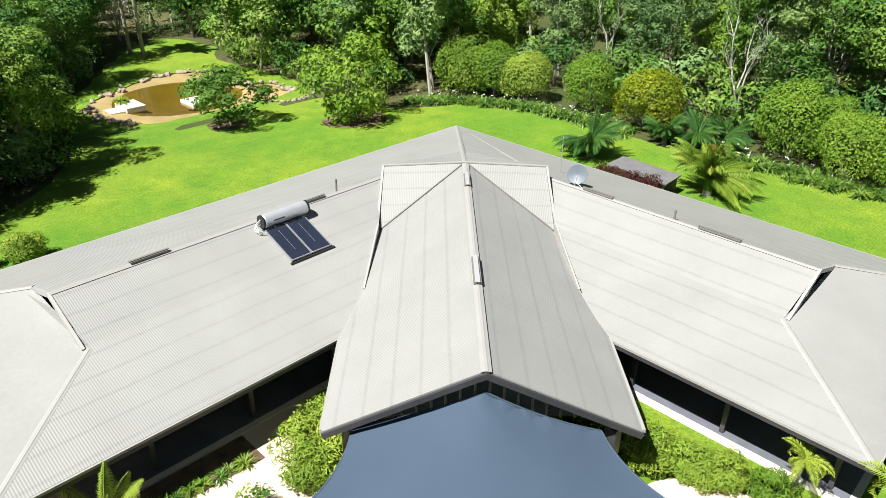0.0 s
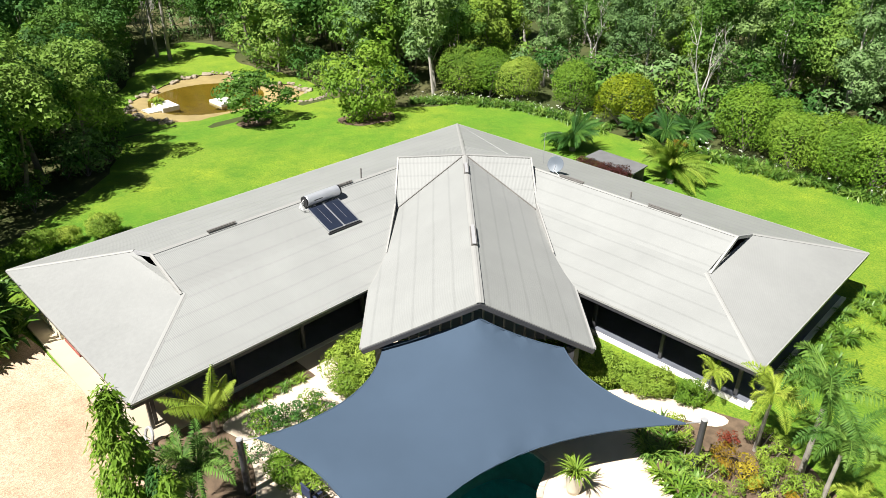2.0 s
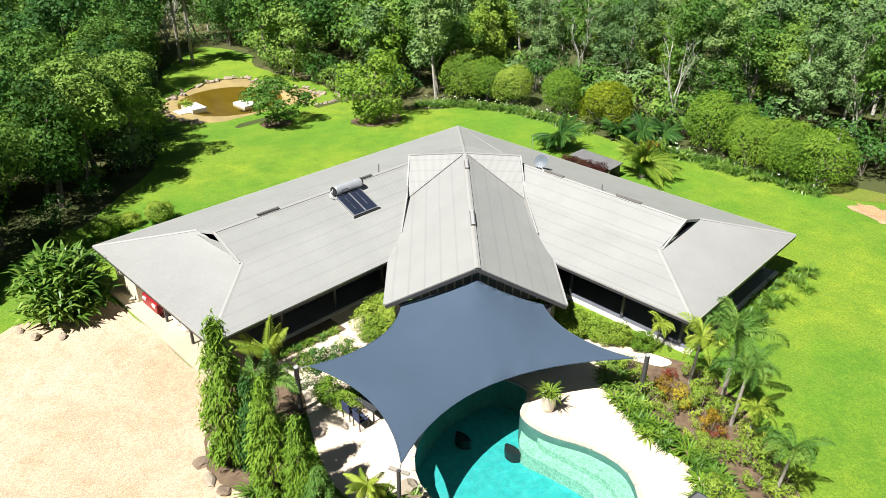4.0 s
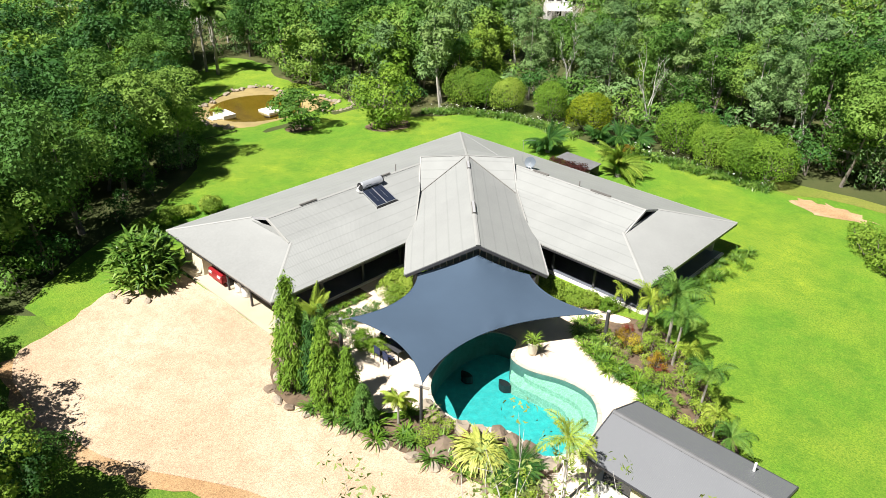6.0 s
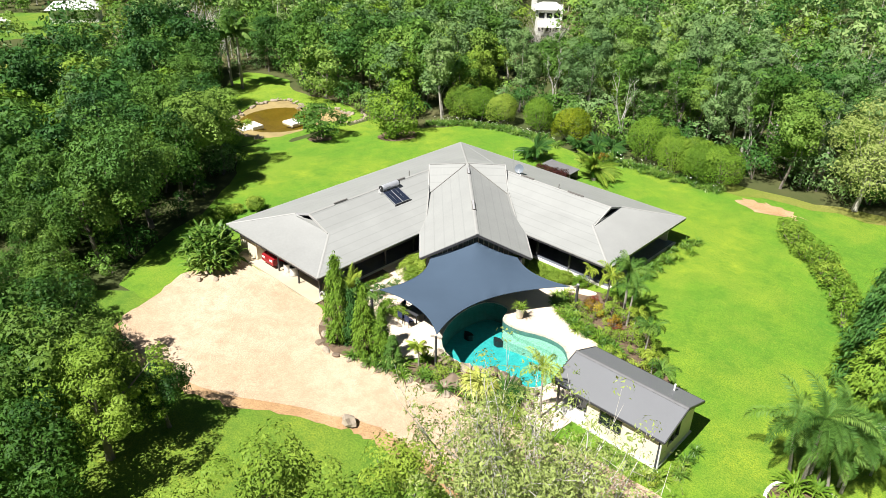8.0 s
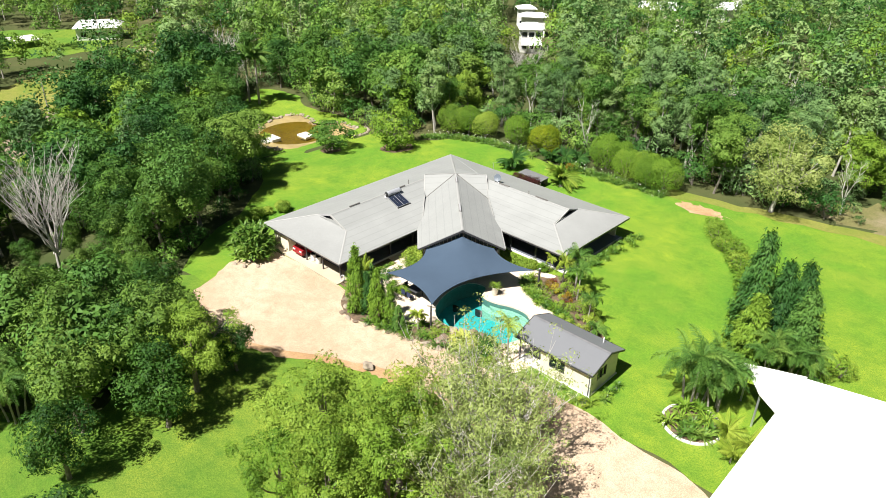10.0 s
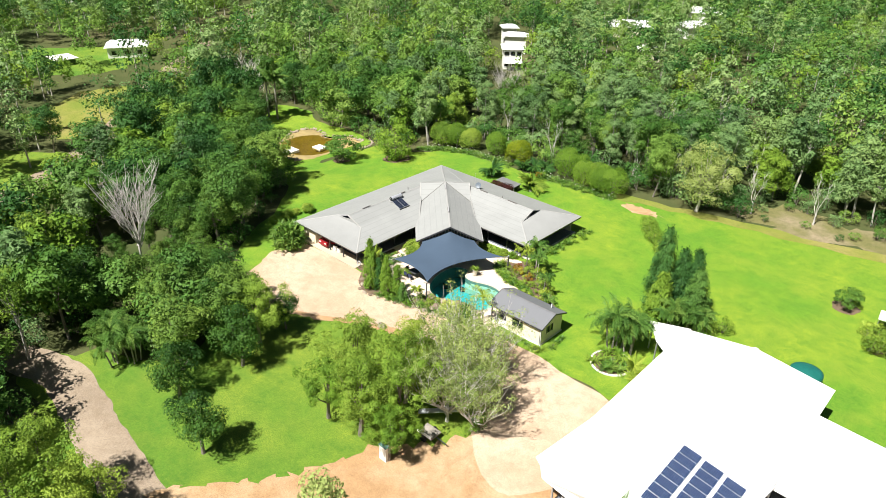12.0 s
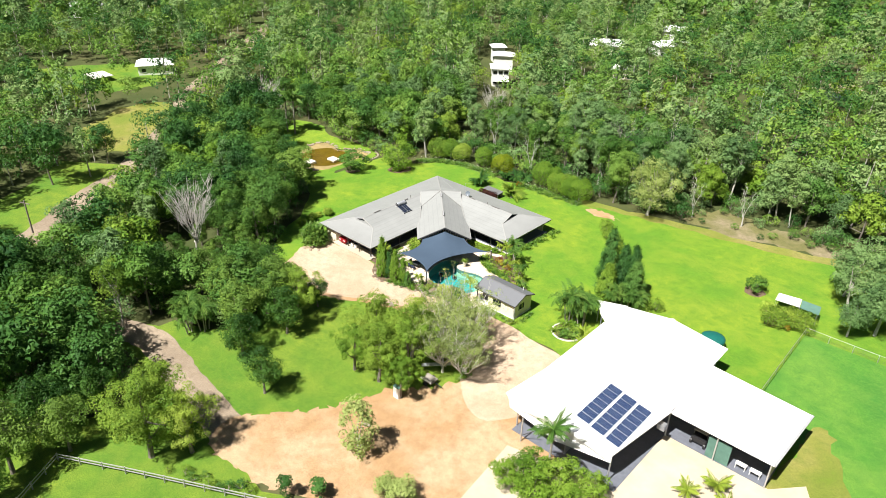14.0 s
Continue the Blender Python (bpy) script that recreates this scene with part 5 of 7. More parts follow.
heater = thing("solar_water_heater", "solar water heater with silver tank and two dark collectors", "water heater", (8.0, -17.6, 4.0))
for k in range(2):
    y0 = -18.6 + 0.94 * k
    c = part("collector", Geo().slab([(7.3, y0, on_slope(7.3, 0.16)), (9.0, y0, on_slope(9.0, 0.14)), (9.0, y0 + 0.9, on_slope(9.0, 0.14)), (7.3, y0 + 0.9, on_slope(7.3, 0.16))], 0.09), M_COLLECTOR, heater, "dark glazed collector")
    for a, b, w_ in (((7.3, y0), (9.0, y0), 0.045), ((7.3, y0 + 0.9), (9.0, y0 + 0.9), 0.045), ((7.3, y0), (7.3, y0 + 0.9), 0.04), ((9.0, y0), (9.0, y0 + 0.9), 0.045), ((7.5, y0 + 0.45), (8.6, y0 + 0.45), 0.012)):
        part("frame_bar", Geo().beam((*a, on_slope(a[0], 0.16)), (*b, on_slope(b[0], 0.15)), w_, 0.05), M_ALLOY, c)
part("rail", Geo().beam((9.07, -18.7, on_slope(9.07, 0.1)), (9.07, -16.65, on_slope(9.07, 0.1)), 0.1, 0.1), M_BLACK, heater)
tank_x, tank_z = 7.08, on_slope(7.08, 0.36)
part("tank", Geo().tube([(tank_x, -18.55, tank_z), (tank_x, -18.52, tank_z), (tank_x, -16.58, tank_z), (tank_x, -16.55, tank_z)], [0.26, 0.28, 0.28, 0.26], 24), M_STEEL, heater, "brushed silver tank", False)
for y in (-18.6, -16.52):
    part("end_cap", Geo().tube([(tank_x, y - 0.04, tank_z), (tank_x, y + 0.04, tank_z)], [0.27, 0.27], 20), M_BLACK, heater)
part("badge", Geo().beam((tank_x + 0.275, -18.2, tank_z + 0.05), (tank_x + 0.275, -17.7, tank_z + 0.05), 0.02, 0.05), M_BLACK, heater)
for y in (-18.2, -16.9):
    part("bracket", Geo().beam((tank_x, y, tank_z - 0.27), (tank_x, y + 0.08, tank_z - 0.27), 0.5, 0.16), M_ALLOY, heater)
for k in range(3):
    part("pipe", Geo().tube([(7.08, -18.64, tank_z + 0.1 - 0.1 * k), (7.15, -18.9 - 0.06 * k, tank_z - 0.1 * k), (7.3, -18.9, tank_z - 0.2 - 0.05 * k), (7.4, -18.6, on_slope(7.4, 0.12))], [0.018] * 4, 6), M_WHITE, heater)

dish = thing("satellite_dish", "round grey satellite dish on the roof ridge", "satellite dish", (12.9, -6.5, 4.4))
bowl = Geo().lathe([(0.02, 0.0), (0.15, 0.01), (0.3, 0.045), (0.45, 0.10), (0.46, 0.115), (0.44, 0.112), (0.3, 0.06), (0.02, 0.02)], 28)
b = part("bowl", bowl, worn("dish_grey", (0.13, 0.155, 0.185), 0.5, vary=0.1), dish, "", True)
b.matrix_basis = Matrix.Translation((13.15, -5.97, 4.74)) @ Euler((radians(62), 0, radians(20))).to_matrix().to_4x4()
part("mast", Geo().tube([(13.2, -6.2, 4.1), (13.2, -6.2, 4.45), (13.16, -6.02, 4.7)], [0.03, 0.03, 0.03], 8), M_ALLOY, dish)
part("arm", Geo().tube([(13.15, -5.97, 4.45), (13.35, -6.5, 4.42)], [0.015, 0.015], 6), M_ALLOY, dish)
part("strut", Geo().tube([(13.2, -6.2, 4.5), (13.7, -6.3, 4.3)], [0.014, 0.014], 6), M_ALLOY, dish)
for x, y, h in ((6.4, -14.4, 0.55), (18.2, -6.45, 0.4)):
    lone("roof_vent_pipe", Geo().tube([(x, y, 4.3), (x, y, 4.4 + h)], [0.045, 0.045], 8), M_VENT, "thin dark vent pipe standing on the roof", "pipe")
ant = thing("aerial_mast", "thin aerial mast with a crossbar on the roof", "aerial", (11.0, -4.2, 3.7))
part("mast", Geo().tube([(11.0, -4.2, 3.7), (11.0, -4.2, 5.6)], [0.02, 0.015], 6), M_ALLOY, ant)
part("crossbar", Geo().tube([(10.9, -4.3, 5.6), (11.7, -3.5, 5.62)], [0.008, 0.008], 6), M_ALLOY, ant)

# ---- shade sail ----
CORNERS = [(19.75, -19.75, 4.25), (22.1, -17.4, 2.85), (27.3, -17.5, 2.45), (24.55, -29.2, 2.5), (17.7, -28.3, 2.65), (16.9, -22.1, 2.75)]
SAG = [0.02, 0.13, 0.17, 0.14, 0.16, 0.02]
rim_pts = []
for i, a in enumerate(CORNERS):
    b = CORNERS[(i + 1) % 6]
    mid = np.array([21.7, -23.4])
    for k in range(16):
        t = k / 16
        p = np.array(a) * (1 - t) + np.array(b) * t
        inward = mid - (np.array(a[:2]) + np.array(b[:2])) / 2
        inward = inward / np.linalg.norm(inward)
        p[:2] += inward * 4 * t * (1 - t) * SAG[i] * math.dist(a[:2], b[:2])
        p[2] -= 0.10 * 4 * t * (1 - t)
        rim_pts.append(tuple(p))
flat_rim = [(x, y) for x, y, _ in rim_pts]
rim_z = {(round(x, 3), round(y, 3)): z for x, y, z in rim_pts}
m = sheet_mesh("sail", flat_rim, 0.5, lambda x, y: rim_z.get((round(x, 3), round(y, 3)), 99.0))
zs = np.array([v.co.z for v in m.vertices])
free = zs > 90
zs[free] = 2.9
nb_ = [[] for _ in zs]
for e in m.edges:
    a, b = e.vertices
    nb_[a].append(b), nb_[b].append(a)
for _ in range(160):
    for i in np.nonzero(free)[0]:
        zs[i] = sum(zs[j] for j in nb_[i]) / len(nb_[i])
for v, z in zip(m.vertices, zs):
    v.co.z = z
sail = thing("shade_sail", "slate-blue shade sail stretched over the poolside", "shade sail", (21.7, -23.4, 2.6))
cloth = part("cloth", m, M_SAIL, sail, "", True)
for i in range(6):
    seg = [Vector(p) - Vector((0, 0, 0.015)) for p in (rim_pts[16 * i : 16 * i + 16] + [rim_pts[(16 * i + 16) % 96]])]
    part("hem", Geo().tube(seg, [0.035] * 17, 5), M_SAIL, sail)
for x, y in ((24.95, -29.7),):
    pole = thing("sail_post", "charcoal steel post holding the shade sail, with a pale bracket", "post", (x, y, 0))
    part("shaft", Geo().tube([(x, y, -0.2), (x, y, 2.75)], [0.09, 0.08], 14), M_POST, pole)
    part("bracket", Geo().beam((x - 0.4, y - 0.1, 2.72), (x + 0.35, y + 0.2, 2.72), 0.14, 0.08), M_WOOD, pole)
    part("shackle", Geo().tube([(x, y, 2.6), (24.6, -29.25, 2.52)], [0.03, 0.02], 6), M_ALLOY, pole)
for x, y, tip in ((27.75, -17.05, CORNERS[2]), (17.3, -28.75, CORNERS[4])):
    pole = thing("sail_post", "charcoal steel post at a corner of the shade sail", "post", (x, y, 0))
    part("shaft", Geo().tube([(x, y, -0.2), (x, y, 2.6)], [0.12, 0.11], 14), M_POST, pole)
    part("cap", Geo().tube([(x, y, 2.6), (x, y, 2.64)], [0.12, 0.10], 14), M_CAP_GREY, pole)
    part("shackle", Geo().tube([(x, y, 2.5), tip], [0.02, 0.02], 6), M_ALLOY, pole)

# ---- pool house ----
ph = thing("pool_house", "small cream outbuilding with a grey corrugated gable roof", "outbuilding", (36.8, -25.4, 0))
for f, y0 in ((1, -27.65), (-1, -22.75)):
    sheet("roof_sheet", [(33.0, y0, 2.5), (40.65, y0, 2.5), (40.65, -25.15, 3.42), (33.0, -25.15, 3.42)], (1, 0, 0), M_ROOF_DARK, ph, 0.06)
    part("gutter", Geo().beam((33.0, y0, 2.49), (40.65, y0, 2.49), 0.12, 0.10), M_POST, ph)
    part("barge_board", Geo().beam((40.66, y0, 2.53), (40.66, -25.15, 3.45), 0.06, 0.16), M_POST, ph)
    part("barge_board", Geo().beam((32.99, y0, 2.53), (32.99, -25.15, 3.45), 0.06, 0.16), M_POST, ph)
cap((33.0, -25.15, 3.42), (40.65, -25.15, 3.42), ph, 0.3, M_SLATE)
wz = 2.44
part("wall", Geo().box(35.6, -27.3, -0.1, 36.35, -27.15, wz), M_CREAM, ph)
part("wall", Geo().box(36.35, -27.3, -0.1, 37.85, -27.15, 1.0), M_CREAM, ph)
part("wall", Geo().box(36.35, -27.3, 1.95, 37.85, -27.15, wz), M_CREAM, ph)
part("wall", Geo().box(37.85, -27.3, -0.1, 40.3, -27.15, wz), M_CREAM, ph)
part("wall", Geo().box(40.15, -27.15, -0.1, 40.3, -26.2, wz), M_CREAM, ph)
part("wall", Geo().box(40.15, -26.2, -0.1, 40.3, -24.9, 1.0), M_CREAM, ph)
part("wall", Geo().box(40.15, -26.2, 2.0, 40.3, -24.9, wz), M_CREAM, ph)
part("wall", Geo().box(40.15, -24.9, -0.1, 40.3, -23.1, wz), M_CREAM, ph)
part("gable_wall", Geo().add([(40.15, -27.2, wz), (40.15, -23.1, wz), (40.15, -25.15, 3.3), (40.28, -27.2, wz), (40.28, -23.1, wz), (40.28, -25.15, 3.3)], [(0, 1, 2), (5, 4, 3), (0, 3, 4, 1), (1, 4, 5, 2), (2, 5, 3, 0)]), M_CREAM, ph)
part("wall", Geo().box(33.4, -23.25, -0.1, 40.15, -23.1, wz), M_CREAM, ph)
part("wall", Geo().box(35.45, -27.3, -0.1, 35.6, -23.25, wz), M_CREAM, ph)
part("floor", Geo().box(33.2, -27.4, -0.1, 40.4, -23.0, 0.12), M_EDGE, ph)
part("corner_trim", Geo().box(40.22, -27.36, -0.05, 40.36, -27.22, wz), M_POST, ph)
part("post", Geo().box(33.3, -27.4, 0, 33.42, -27.28, wz), M_POST, ph)
win = part("window", Geo().box(36.37, -27.26, 1.0, 37.83, -27.22, 1.95), M_GLASS, ph, "dark two-pane sliding window")
for x in (36.37, 37.08, 37.8):
    part("window_frame", Geo().box(x - 0.03, -27.33, 0.98, x + 0.03, -27.2, 1.97), M_POST, win)
for z in (1.0, 1.93):
    part("window_sill", Geo().box(36.35, -27.33, z - 0.025, 37.85, -27.2, z + 0.025), M_POST, win)
win = part("window", Geo().box(40.20, -26.18, 1.02, 40.24, -24.92, 1.98), M_GLASS, ph, "dark square window")
for y in (-26.18, -25.55, -24.92):
    part("window_frame", Geo().box(40.17, y - 0.03, 1.0, 40.33, y + 0.03, 2.0), M_POST, win)
for x in (33.55, 34.5):
    part("door", Geo().box(x, -26.2, 0.12, x + 0.9, -26.15, 2.2), M_GLASS, ph, "dark glazed sliding door")
part("flue", Geo().tube([(39.0, -23.5, 2.6), (39.0, -23.5, 3.25)], [0.06, 0.06], 10), M_WHITE, ph, "short white roof flue")
part("downpipe", Geo().tube([(40.42, -27.5, 2.4), (40.42, -27.4, 0.05), (40.7, -27.7, 0.05)], [0.05, 0.05, 0.05], 8), M_WHITE, ph)

# ---- white shed with solar panels ----
ws = thing("workshop_shed", "large white metal shed with solar panels on its roof", "shed", (62, -32, 0))
RX = 60.2
sheet("roof_sheet", [(53.0, -18.6, 4.2), (RX, -18.6, 5.4), (RX, -46.3, 5.4), (53.0, -45.6, 4.2)], (0, 1, 0), M_ROOF_WHITE, ws, 0.06)
sheet("roof_sheet", [(67.85, -18.1, 4.2), (67.85, -34.2, 4.2), (66.5, -45.3, 4.42), (RX, -46.3, 5.4), (RX, -18.6, 5.4)], (0, 1, 0), M_ROOF_WHITE, ws, 0.06)
sheet("roof_sheet", [(67.6, -23.0, 4.28), (79.95, -23.7, 4.2), (79.4, -34.25, 3.92), (67.8, -34.25, 3.96)], (1, 0, 0), M_ROOF_WHITE, ws, 0.06)
sheet("roof_sheet", [(51.9, -44.6, 3.7), (53.2, -34.2, 3.9), (53.4, -34.2, 4.1), (53.2, -45.6, 4.1)], (0, 1, 0), M_ROOF_WHITE, ws, 0.05)
sheet("awning_sheet", [(48.7, -18.4, 3.15), (53.2, -17.8, 3.9), (53.4, -24.0, 3.9), (51.2, -21.8, 3.4)], (0, 1, 0), M_ROOF_WHITE, ws, 0.05)
cap((RX, -18.5, 5.42), (RX, -46.3, 5.42), ws, 0.5, M_WHITE)
end = [(53.05, -45.62, 4.12), (60.2, -46.32, 5.33), (66.5, -45.32, 4.36), (66.45, -45.3, 3.15), (60.2, -46.3, 2.75), (53.3, -45.6, 3.0)]
part("gable_wall", Geo().add(end + [(x, y + 0.08, z) for x, y, z in end], [tuple(range(6)), tuple(range(11, 5, -1)), *((i, i + 6, (i + 1) % 6 + 6, (i + 1) % 6) for i in range(6))]), M_WHITEWALL, ws, "white metal gable end")
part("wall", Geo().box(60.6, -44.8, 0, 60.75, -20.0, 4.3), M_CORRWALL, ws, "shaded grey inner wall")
part("wall", Geo().box(54.0, -19.8, 0, 67.2, -19.6, 4.1), M_WHITEWALL, ws)
part("wall", Geo().box(54.0, -34.0, 0, 54.15, -19.8, 4.1), M_WHITEWALL, ws)
part("wall", Geo().box(67.8, -24.2, 0, 79.3, -24.0, 4.05), M_WHITEWALL, ws)
part("wall", Geo().box(79.1, -33.6, 0.9, 79.2, -24.2, 3.95), M_CORRWALL, ws)
part("floor", Geo().box(54.0, -45.8, 0.0, 67.6, -19.8, 0.12), M_SLAB, ws)
part("floor", Geo().box(67.6, -33.9, 0.0, 79.2, -24.2, 0.12), M_SLAB, ws)
part("gutter", Geo().beam((80.02, -23.6, 4.18), (79.5, -34.3, 3.9), 0.34, 0.16), M_CAP_GREY, ws, "broad grey box gutter")
for a, b in (((67.8, -34.3, 3.95), (79.5, -34.3, 3.9)), ((66.5, -45.4, 4.4), (67.9, -34.3, 4.17))):
    part("gutter", Geo().beam(a, b, 0.14, 0.14), M_WHITE, ws)
for x, y, h in ((55.9, -46.6, 3.6), (66.3, -45.0, 4.2), (67.7, -34.1, 3.9), (73.4, -34.0, 3.85), (79.2, -34.0, 3.85), (54.0, -44.8, 3.8), (49.4, -19.0, 3.1), (51.2, -21.4, 3.3)):
    part("post", Geo().box(x - 0.07, y - 0.07, 0, x + 0.07, y + 0.07, h), M_ALLOY, ws)
part("brace", Geo().beam((55.9, -46.6, 1.0), (57.4, -46.2, 2.4), 0.06, 0.06), M_POST, ws)
part("roller_door", Geo().box(72.4, -33.8, 0.1, 75.0, -33.7, 3.0), M_CLOTHGREEN, ws, "green roller shutter")
pad = Geo().box(67.9, -22.6, 0.0, 70.2, -18.6, 0.14)
lone("concrete_pad", pad, M_EDGE, "pale concrete pad beside the white shed", "paving", "structure")
for col in range(3):
    for row in range(7):
        x0 = 60.95 + col * 1.95
        y0 = -36.35 - row * 1.08 - 0.12 * col
        z0, z1 = 5.4 - (x0 - RX) * 0.157 + 0.13, 5.4 - (x0 + 1.62 - RX) * 0.157 + 0.13
        p = sheet("solar_panel", [(x0, y0, z0), (x0 + 1.62, y0, z1), (x0 + 1.62, y0 - 0.99, z1), (x0, y0 - 0.99, z0)], (0, 1, 0), M_CELLS, ws, 0.04, "blue solar panel")
lone("air_unit", Geo().box(67.3, -36.4, 2.6, 68.2, -35.6, 3.3), M_ALLOY, "grey metal box unit by the shed's eave", "air unit")

# things stored under the shed roof
quad_ = thing("farm_vehicle", "dark utility vehicle with a grey tray under the shed", "vehicle", (71.2, -32.0, 0.12))
part("body", Geo().box(70.3, -33.0, 0.5, 72.0, -31.4, 1.1), M_BLACK, quad_)
part("tray", Geo().box(70.2, -31.4, 0.9, 72.1, -30.0, 1.5), M_CAP_GREY, quad_)
part("canopy", Geo().box(70.3, -32.6, 1.8, 72.0, -31.0, 1.86), M_WOOD, quad_)
for x in (70.35, 71.95):
    for y in (-32.9, -30.5):
        part("wheel", Geo().tube([(x - 0.12, y, 0.45), (x + 0.12, y, 0.45)], [0.34, 0.34], 16), M_BLACK, quad_)
    part("canopy_post", Geo().box(x - 0.03, -32.5, 1.1, x + 0.03, -32.44, 1.8), M_POST, quad_)
for k, x in enumerate((75.6, 77.2)):
    lone("workbench", Geo().box(x, -33.3, 0.75, x + 1.2, -32.7, 0.82).box(x + 0.05, -33.25, 0.12, x + 0.12, -32.75, 0.75).box(x + 1.08, -33.25, 0.12, x + 1.15, -32.75, 0.75), M_WHITE, "pale workbench at the shed's open side", "bench")
lone("white_bucket", Geo().lathe([(0.02, 0), (0.22, 0), (0.27, 0.55), (0.25, 0.55), (0.2, 0.05)], 14, (65.4, -36.6, 0.1)), M_WHITE, "white bucket standing under the shed eave", "bucket")

tank = thing("water_tank", "low dark green plastic water tank", "water tank", (64.3, -13.2, 0))
part("shell", Geo().lathe([(0.02, 2.05), (0.4, 2.04), (1.3, 1.85), (1.62, 1.7), (1.66, 1.5), (1.66, 0.05), (0.1, 0.0)], 32, (64.3, -13.2, 0)), M_GREENTANK, tank, "", True)
for k in range(8):
    a = k * math.pi / 4
    part("rib", Geo().beam((64.3 + 0.2 * math.cos(a), -13.2 + 0.2 * math.sin(a), 2.09), (64.3 + 1.5 * math.cos(a), -13.2 + 1.5 * math.sin(a), 1.80), 0.08, 0.05), M_GREENTANK, tank)

# ---- poolside furniture ----
table = thing("outdoor_table", "dark navy outdoor table beneath the shade sail", "table", (19.6, -26.4, 0.1))
part("tabletop", Geo().box(18.9, -27.0, 0.80, 20.3, -25.9, 0.85), M_POST, table)
for x in (19.0, 20.2):
    for y in (-26.9, -26.0):
        part("leg", Geo().box(x - 0.03, y - 0.03, 0.1, x + 0.03, y + 0.03, 0.80), M_BLACK, table)
M_NAVY = worn("navy_sling", (0.03, 0.04, 0.09), 0.7, vary=0.2)
chair = thing("outdoor_chair", "dark metal outdoor chair with a navy sling seat", "chair", group="chairs round the table")
part("seat", Geo().box(-0.25, -0.25, 0.43, 0.25, 0.25, 0.47), M_NAVY, chair)
part("backrest", Geo().beam((0, 0.27, 0.95), (0, 0.27, 0.951), 0.5, 0.04).box(-0.25, 0.23, 0.5, 0.25, 0.27, 0.95), M_NAVY, chair)
for x in (-0.24, 0.24):
    for y in (-0.22, 0.24):
        part("leg", Geo().box(x - 0.02, y - 0.02, 0, x + 0.02, y + 0.02, 0.45), M_BLACK, chair)
    part("armrest", Geo().box(x - 0.025, -0.22, 0.66, x + 0.025, 0.25, 0.69), M_BLACK, chair)
for x, y, a in ((19.2, -27.4, 180), (20.0, -27.45, 175), (18.55, -26.4, 90), (19.3, -25.5, 0)):
    copy_thing(chair, pose(x, y, 0.10, 0, 0, a))
away(chair)

pot = thing("potted_plant", "grassy green plant in a tall cream pot", "potted plant", (25.2, -20.75, 0.1))
part("pot", Geo().lathe([(0.02, 0.1), (0.22, 0.1), (0.27, 0.3), (0.33, 0.95), (0.36, 1.0), (0.31, 1.0), (0.28, 0.9)], 22, (25.2, -20.75, 0)), M_TERRA, pot, "tall cream glazed pot", True)
part("soil", Geo().lathe([(0.0, 0.92), (0.30, 0.92)], 16, (25.2, -20.75, 0)), M_MULCH, pot)
part("foliage", quads("foliage", strap_quads(np.random.default_rng(5), 90, 0.85, 0.05, 1.0, (25.2, -20.75, 0.93), 0.8), M_LEAF_LIME), M_LEAF_LIME, pot)
# two flat dark slabs below the water surface
for x, y, s in ((22.9, -24.0, 0.6), (25.0, -23.0, 0.6)):
    lone("submerged_rock", Geo().slab([(x + s * 0.7 * math.cos(a) * (1 + 0.2 * math.sin(3 * a)), y + s * 0.4 * math.sin(a), -0.9) for a in np.arange(0, 6.28, 0.5)], 0.5), M_BLACK, "flat dark uneven slab under the pool water", "rock")

# ---- in the garage ----
car = thing("car", "red car parked in the open garage", "car", (5.2, -28.2, 0.14))
prof = [(-2.1, 0.35), (-2.1, 0.75), (-1.9, 0.9), (-1.0, 1.0), (-0.4, 1.42), (0.9, 1.45), (1.6, 1.05), (2.05, 0.95), (2.1, 0.4)]
body = Geo()
k = len(prof)
body.add([(5.2 + s * 0.85 * (1 if z < 1.1 else 0.8), -28.0 - x * 0.95, z + 0.14) for s in (-1, 1) for x, z in prof], [tuple(range(k)), tuple(range(2 * k - 1, k - 1, -1)), *((i, i + k, (i + 1) % k + k, (i + 1) % k) for i in range(k))])
part("body", body, M_RUST, car, "glossy red bodywork")
part("windscreen", Geo().slab([(4.6, -29.0 + 2.0, 1.25), (5.8, -29.0 + 2.0, 1.25), (5.75, -28.4, 1.58), (4.65, -28.4, 1.58)], 0.02), M_GLASS, car)
for x in (4.4, 6.0):
    for y in (-29.3, -26.8):
        part("wheel", Geo().tube([(x - 0.1, y, 0.45), (x + 0.1, y, 0.45)], [0.31, 0.31], 16), M_BLACK, car)
for x in (4.65, 5.75):
    part("headlight", Geo().box(x - 0.18, -30.02, 0.85, x + 0.18, -29.9, 1.0), M_WHITE, car)
for x in (7.1, 7.95):
    b = thing("storage_drum", "white round drum stored in the open garage", "drum", (x, -29.3, 0.17))
    part("shell", Geo().lathe([(0.02, 0), (0.28, 0), (0.3, 0.1), (0.3, 0.75), (0.27, 0.82), (0.02, 0.82)], 18, (x, -29.3, 0.17)), M_WHITE, b, "", True)
    part("lid", Geo().lathe([(0.02, 0.87), (0.26, 0.87), (0.28, 0.82)], 18, (x, -29.3, 0.17)), M_BLACK, b)
lone("hose_reel", Geo().tube([(12.9 + 0.28 * math.cos(a), -30.1 + 0.1 * math.sin(a), 0.75 + 0.28 * math.sin(a)) for a in np.arange(0, 6.6, 0.4)], [0.06] * 17, 6), M_CAP_GREY, "grey garden hose coiled at the house corner", "hose")

# ---- rocks ----


